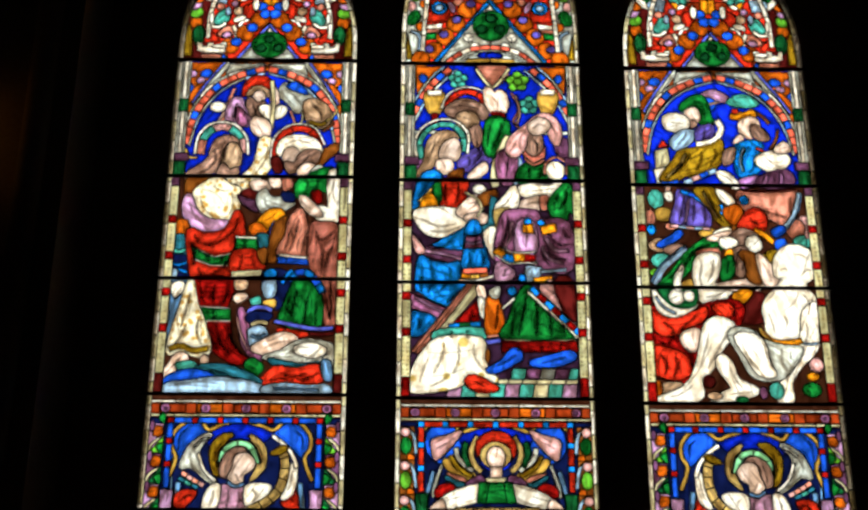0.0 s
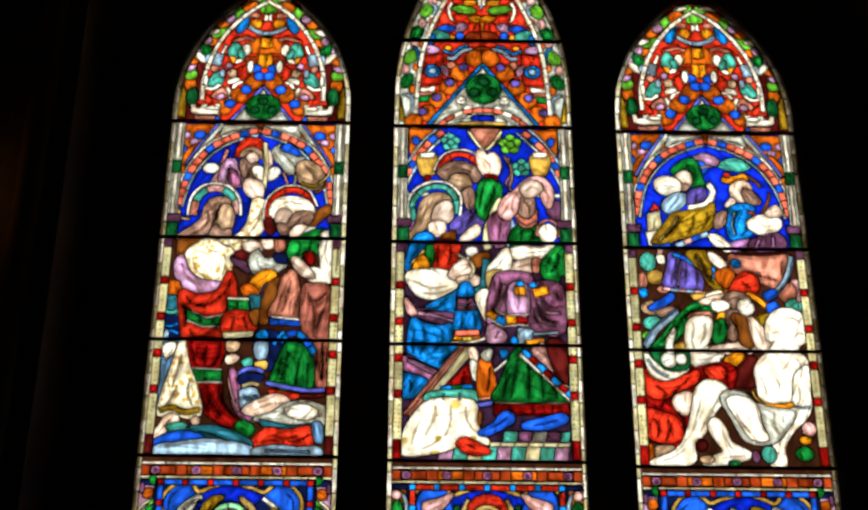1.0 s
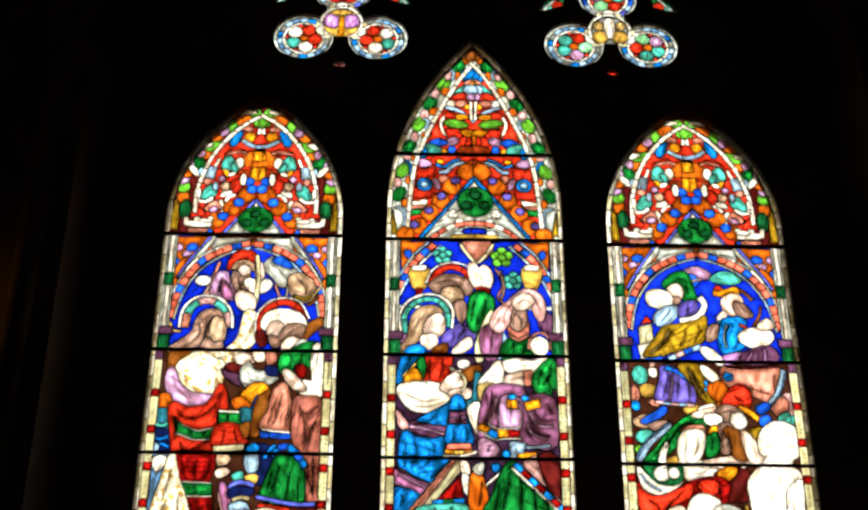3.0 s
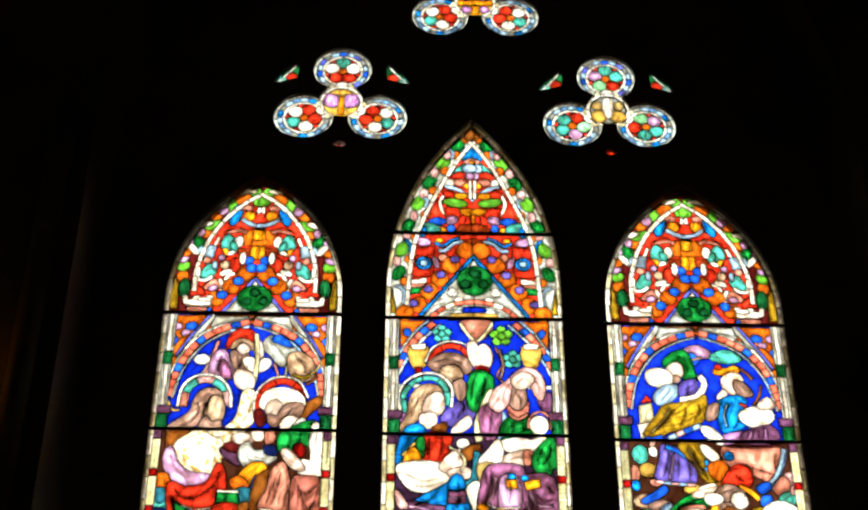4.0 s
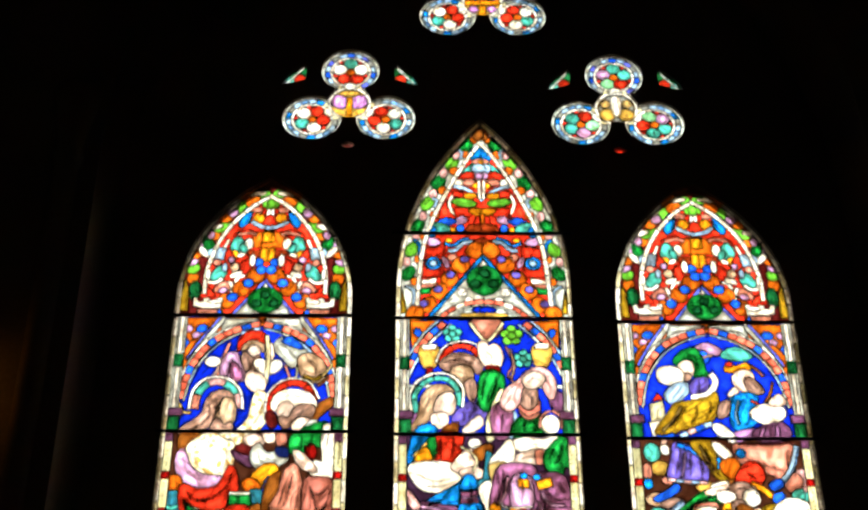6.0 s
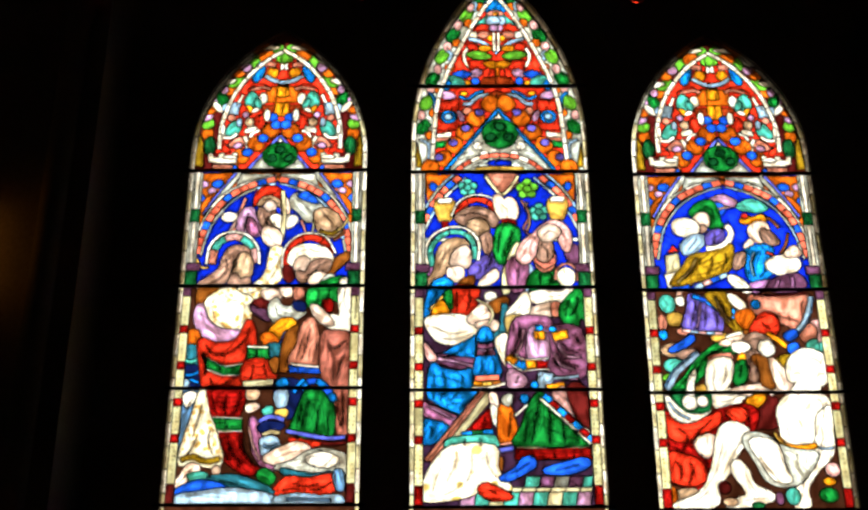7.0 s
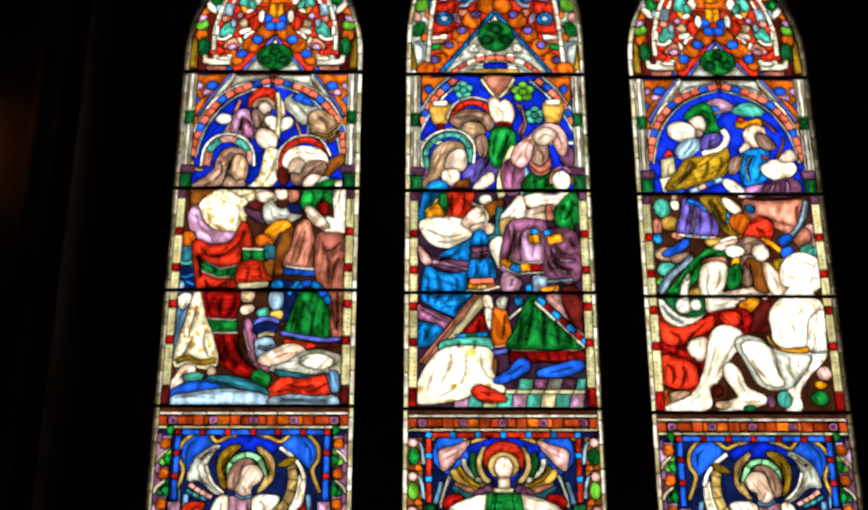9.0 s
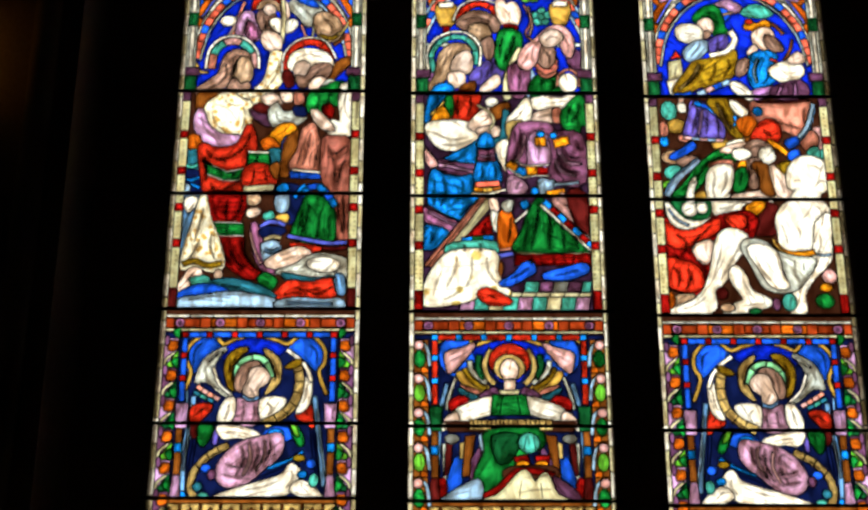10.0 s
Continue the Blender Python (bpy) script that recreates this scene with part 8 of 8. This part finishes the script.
def lower_bands(c, kind):
    """The red band under the pictures, the framed band below it and the gold foot."""
    c.poly("bark", -HALF + 1.6, 202.0, HALF - 1.6, 202.0, HALF - 1.6, 210.0, -HALF + 1.6, 210.0)
    c.poly("rust", -HALF + 1.6, 203.6, HALF - 1.6, 203.6, HALF - 1.6, 207.2, -HALF + 1.6, 207.2)
    for i in range(-2, 3):
        c.poly("orange" if i % 2 else "rust", i * 12 - 4.2, 203.9, i * 12 + 4.2, 203.9, i * 12 + 4.2, 207.0, i * 12 - 4.2, 207.0)
        c.ell("mauve", i * 13.2, 205.4, 1.5, 1.5)
        c.ell("plum", i * 13.2, 205.4, 0.7, 0.7, 0, 8)
    c.row(["white"], 0.9, 7.5, -HALF + 1.6, 207.9, HALF - 1.6, 207.9)
    c.row(["cream"], 0.9, 7.5, -HALF + 1.6, 203.0, HALF - 1.6, 203.0)
    long, short = ("red", "sky") if kind == 1 else ("royal", "ruby")
    x = HALF - 8.4
    c.row([long], 2.0, 8.2, -x - 1, 201.2, x + 1, 201.2)
    for i in range(-3, 4):
        c.poly(short, i * 8.2 - 1.0, 200.1, i * 8.2 + 1.0, 200.1, i * 8.2 + 1.0, 202.3, i * 8.2 - 1.0, 202.3)
    c.twin = True
    c.row([long], 2.0, 8.1, x, 202.2, x, 178.0)
    for y in (201.2, 194.0, 186.0):
        c.poly(short, x - 1.1, y - 1.0, x + 1.1, y - 1.0, x + 1.1, y + 1.0, x - 1.1, y + 1.0)
    c.poly("lilac" if kind != 1 else "emerald", x - 2.2, 169.0, x + 1.4, 169.0, x + 1.8, 177.5, x - 2.6, 177.5)
    c.poly("brown", x - 1.2, 147.0, x + 1.2, 147.0, x + 1.2, 169.0, x - 1.2, 169.0)
    c.poly("sky", x - 1.3, 161.0, x + 1.3, 161.0, x + 1.3, 164.0, x - 1.3, 164.0)
    c.poly("lilac" if kind != 1 else "maroon", x - 1.8, 145.6, x + 2.0, 145.6, x + 1.2, 153.5, x - 1.2, 153.5)
    c.twin = False
    c.poly("brown", -HALF + 1.6, SILL, HALF - 1.6, SILL, HALF - 1.6, BAR_F, -HALF + 1.6, BAR_F)
    for j in range(8):
        for i in range(-4, 5):
            c.poly("straw", i * 6.4 - 2.9, 138.6 - 6.2 * j, i * 6.4 + 2.9, 138.6 - 6.2 * j, i * 6.4 + 2.9, 144.2 - 6.2 * j, i * 6.4 - 2.9, 144.2 - 6.2 * j)
            c.poly("brown", i * 6.4 - 1.2, 141.4 - 6.2 * j, i * 6.4, 139.9 - 6.2 * j, i * 6.4 + 1.2, 141.4 - 6.2 * j, i * 6.4, 142.9 - 6.2 * j)


def saddle_bar(window, v, half, r=0.0065):
    n = 8
    pts = [(sx * half, -0.012 + r * math.cos(2 * math.pi * i / n), v + r * math.sin(2 * math.pi * i / n)) for sx in (-1, 1) for i in range(n)]
    faces = [(i, (i + 1) % n, n + (i + 1) % n, n + i) for i in range(n)] + [tuple(range(n))[::-1], tuple(range(n, 2 * n))]
    return link_mesh("saddle_bar", pts, faces, IRON, window, "black iron saddle bar", True)


# ---- the three lancets ----
LABELS = ("tall pointed stained glass light, blue arch over red and green robes",
          "tallest pointed stained glass light, blue, mauve and green robes",
          "tall pointed stained glass light, pale kneeling form on red drapery")
for k in range(3):
    window = tagged(new("window_%d" % (k + 1)), LABELS[k], "window", "stained glass lights", "structure")
    window.location = (AXES[k], GLASS_Y, EYE.z + LIFT[k] / 100)
    c = Cartoon(OUTLINES[k])
    field(c, k)
    angel_ground(c, k)
    if k == 1:
        head_middle(c)
    else:
        head_side(c)
    c.grow = 0.75
    (picture_left, picture_middle, picture_right)[k](c)
    c.grow = 0.5
    if k == 1:
        angel_middle(c)
    else:
        c.flip = -1 if k == 2 else 1
        angel_side(c)
        c.flip = 1
    c.grow = 0.0
    lower_bands(c, k)
    side_border(c, k)
    head_beads(c, *((MID_SPRING, MID_R) if k == 1 else (SIDE_SPRING, SIDE_R)))
    levels = [BAR_A, BAR_B, BAR_C, BAR_D, BAR_E, BAR_F] + ([381.7] if k == 1 else [])
    glaze(window, c, levels)
    for v in levels:
        saddle_bar(window, v / 100, HALF / 100 + 0.02)


# ---- trefoils and their eyelets ----
def trefoil(c, hub, petals):
    for k in range(3):
        mid = 90 + 120 * k
        cx, cy = REACH * math.cos(radians(mid)), REACH * math.sin(radians(mid))
        c.arc(["silver"], cx, cy, LOBE - 1.2, LOBE + 0.3, mid - 152, mid + 152, 12)
        c.arc(["sky", "paleblue", "steel", "paleblue", "grey"] if k else ["periwinkle", "paleblue", "royal", "paleblue", "grey"], cx, cy, LOBE - 3.6, LOBE - 1.4, mid - 150, mid + 150, 15)
        c.arc(["white"], cx, cy, LOBE - 4.8, LOBE - 3.6, 0, 360, 8)
        c.ell("maroon", cx, cy, LOBE - 4.6, LOBE - 4.6)
        for i in range(5):
            a = radians(mid + 72 * i)
            c.ell(petals[i % len(petals)], cx + 4.6 * math.cos(a), cy + 4.6 * math.sin(a), 3.0, 3.0, mid + 72 * i, 10)
            b = radians(mid + 36 + 72 * i)
            c.ell("red", cx + 6.6 * math.cos(b), cy + 6.6 * math.sin(b), 0.9, 0.8, 0, 6)
        c.ell("orange", cx, cy, 1.9, 1.9, 0, 8)
        bx, by = 9.5 * math.cos(radians(mid)), 9.5 * math.sin(radians(mid))
        c.ell("white", bx, by, 2.6, 1.8, mid + 90, 10)
    c.arc(["white"], 0, 0, HUB - 1.1, HUB, 0, 360, 10)
    c.ell("gold", 0, 0, HUB - 1.1, HUB - 1.1)
    hub(c)


def hub_mauve(c):
    c.ell("gold", 0, 5.2, 4.6, 2.0)
    c.blob("violet", -7.4, -0.5, -6.4, 4.2, -1.3, 3.4, -1.5, -2.4, -4.8, -2.8)
    c.blob("violet", 7.4, -0.5, 6.4, 4.2, 1.3, 3.4, 1.5, -2.4, 4.8, -2.8)
    c.poly("amber", -1.2, -7.5, 1.2, -7.5, 1.2, 3.4, -1.2, 3.4)
    c.line(0.35, -6, -2, -2, -4, 0, -7)
    c.line(0.35, 6, -2, 2, -4, 0, -7)


def hub_cross(c):
    c.poly("amber", -1.7, -7.6, 1.7, -7.6, 1.3, 7.6, -1.3, 7.6)
    c.poly("amber", -7.6, -1.6, 7.6, -1.6, 7.6, 1.6, -7.6, 1.6)
    for sx in (-1, 1):
        for sy in (-1, 1):
            c.ell("violet", sx * 3.9, sy * 3.9, 2.4, 2.2, 0, 10)


def hub_pale(c):
    c.ell("grey", 0, 0, 7.2, 7.2)
    c.ell("gold", -3.8, -3.4, 3.4, 3.4)
    c.ell("gold", 3.8, -3.4, 3.4, 3.4)
    c.ell("straw", -4.4, 2.4, 2.2, 2.4)
    c.ell("straw", 4.4, 2.4, 2.2, 2.4)
    c.blob("white", -1.2, -3.6, 1.2, -3.6, 2.2, 3.0, 1.2, 6.6, -1.2, 6.6, -2.2, 3.0)
    c.line(0.3, -5, 3, -2.5, 0, -5.5, -2)
    c.line(0.3, 5, 3, 2.5, 0, 5.5, -2)


for k, (fx, fv) in enumerate(FOILS):
    window = tagged(new("window_%d" % (k + 4)), ("trefoil of stained glass with a mauve and gold hub", "topmost stained glass trefoil with a gold cross",
                                                "trefoil of stained glass with a cream and white hub")[k], "window", "stained glass trefoils", "structure")
    window.location = (fx, GLASS_Y, EYE.z + fv / 100)
    c = Cartoon(trefoil_outline())
    trefoil(c, (hub_mauve, hub_cross, hub_pale)[k], (["teal", "white", "red", "red", "white"], ["teal", "white", "red", "red", "white"],
                                                   ["teal", "lilac", "mint", "red", "teal"])[k])
    glaze(window, c, [], came=0.4)
    for shape, sign in ((EYELET, 1), (EYELET_L, -1)):
        eye = Cartoon(shape)
        eye.flip = sign
        eye.poly("teal", 15, 8, 30, 8, 30, 14, 15, 14)
        eye.poly("emerald", 15, 14, 30, 14, 30, 22, 15, 22)
        eye.ell("red", 20.9, 13.6, 2.6, 2.4, 0, 12)
        eye.row(["silver"], 0.9, 5, 27.2, 9.4, 19.3, 19.6)
        glaze(window, eye, [], came=0.35)
    if k != 1:
        drop = Cartoon(DROP)
        drop.poly("pink" if k == 0 else "red", -4, -26, 4, -26, 4, -20, -4, -20)
        drop.ell("maroon" if k == 0 else "red", 0, -23.4, 1.2, 1.0)
        glaze(window, drop, [], came=0.35)

# ---- at the edge of the view ----
shaft = lathe("jamb_shaft", [(0.075, 0.0), (0.075, 0.22), (0.05, 0.3), (0.042, 0.36), (0.042, 5.35), (0.055, 5.4), (0.042, 5.45), (0.07, 5.62), (0.08, 5.7)],
              -1.5, GLASS_Y - 0.47, STONE)
tagged(shaft, "slim dark stone shaft beside the window", "column", kind="structure")

# stand-in lamp, added for an amber glow whose source is unknown
glow, n, l, out = shader("amber_lamp_glass")
em = n.new("ShaderNodeEmission")
em.inputs["Color"].default_value, em.inputs["Strength"].default_value = (1.0, 0.36, 0.03, 1), 0.06
l.new(em.outputs[0], out.inputs["Surface"])
lamp = tagged(new("standin_lamp"), "slim amber glowing tube on an iron bracket, stand-in for an unidentified amber glow", "lamp")
lamp.location = (-1.715, GLASS_Y - 0.5, 0)
lathe("shade", [(0.012, 4.2), (0.03, 4.24), (0.036, 4.42), (0.03, 4.58), (0.01, 4.63)], 0, 0, glow, lamp, 16, "amber glass tube")
lathe("cap", [(0.022, 4.62), (0.026, 4.64), (0.008, 4.68)], 0, 0, IRON, lamp, 12)
lathe("cup", [(0.008, 4.12), (0.03, 4.17), (0.034, 4.2), (0.012, 4.21)], 0, 0, IRON, lamp, 12)
bracket = box("bracket", -0.008, 0.0, 4.11, 0.008, 0.085, 4.126, IRON)
bracket.parent = lamp
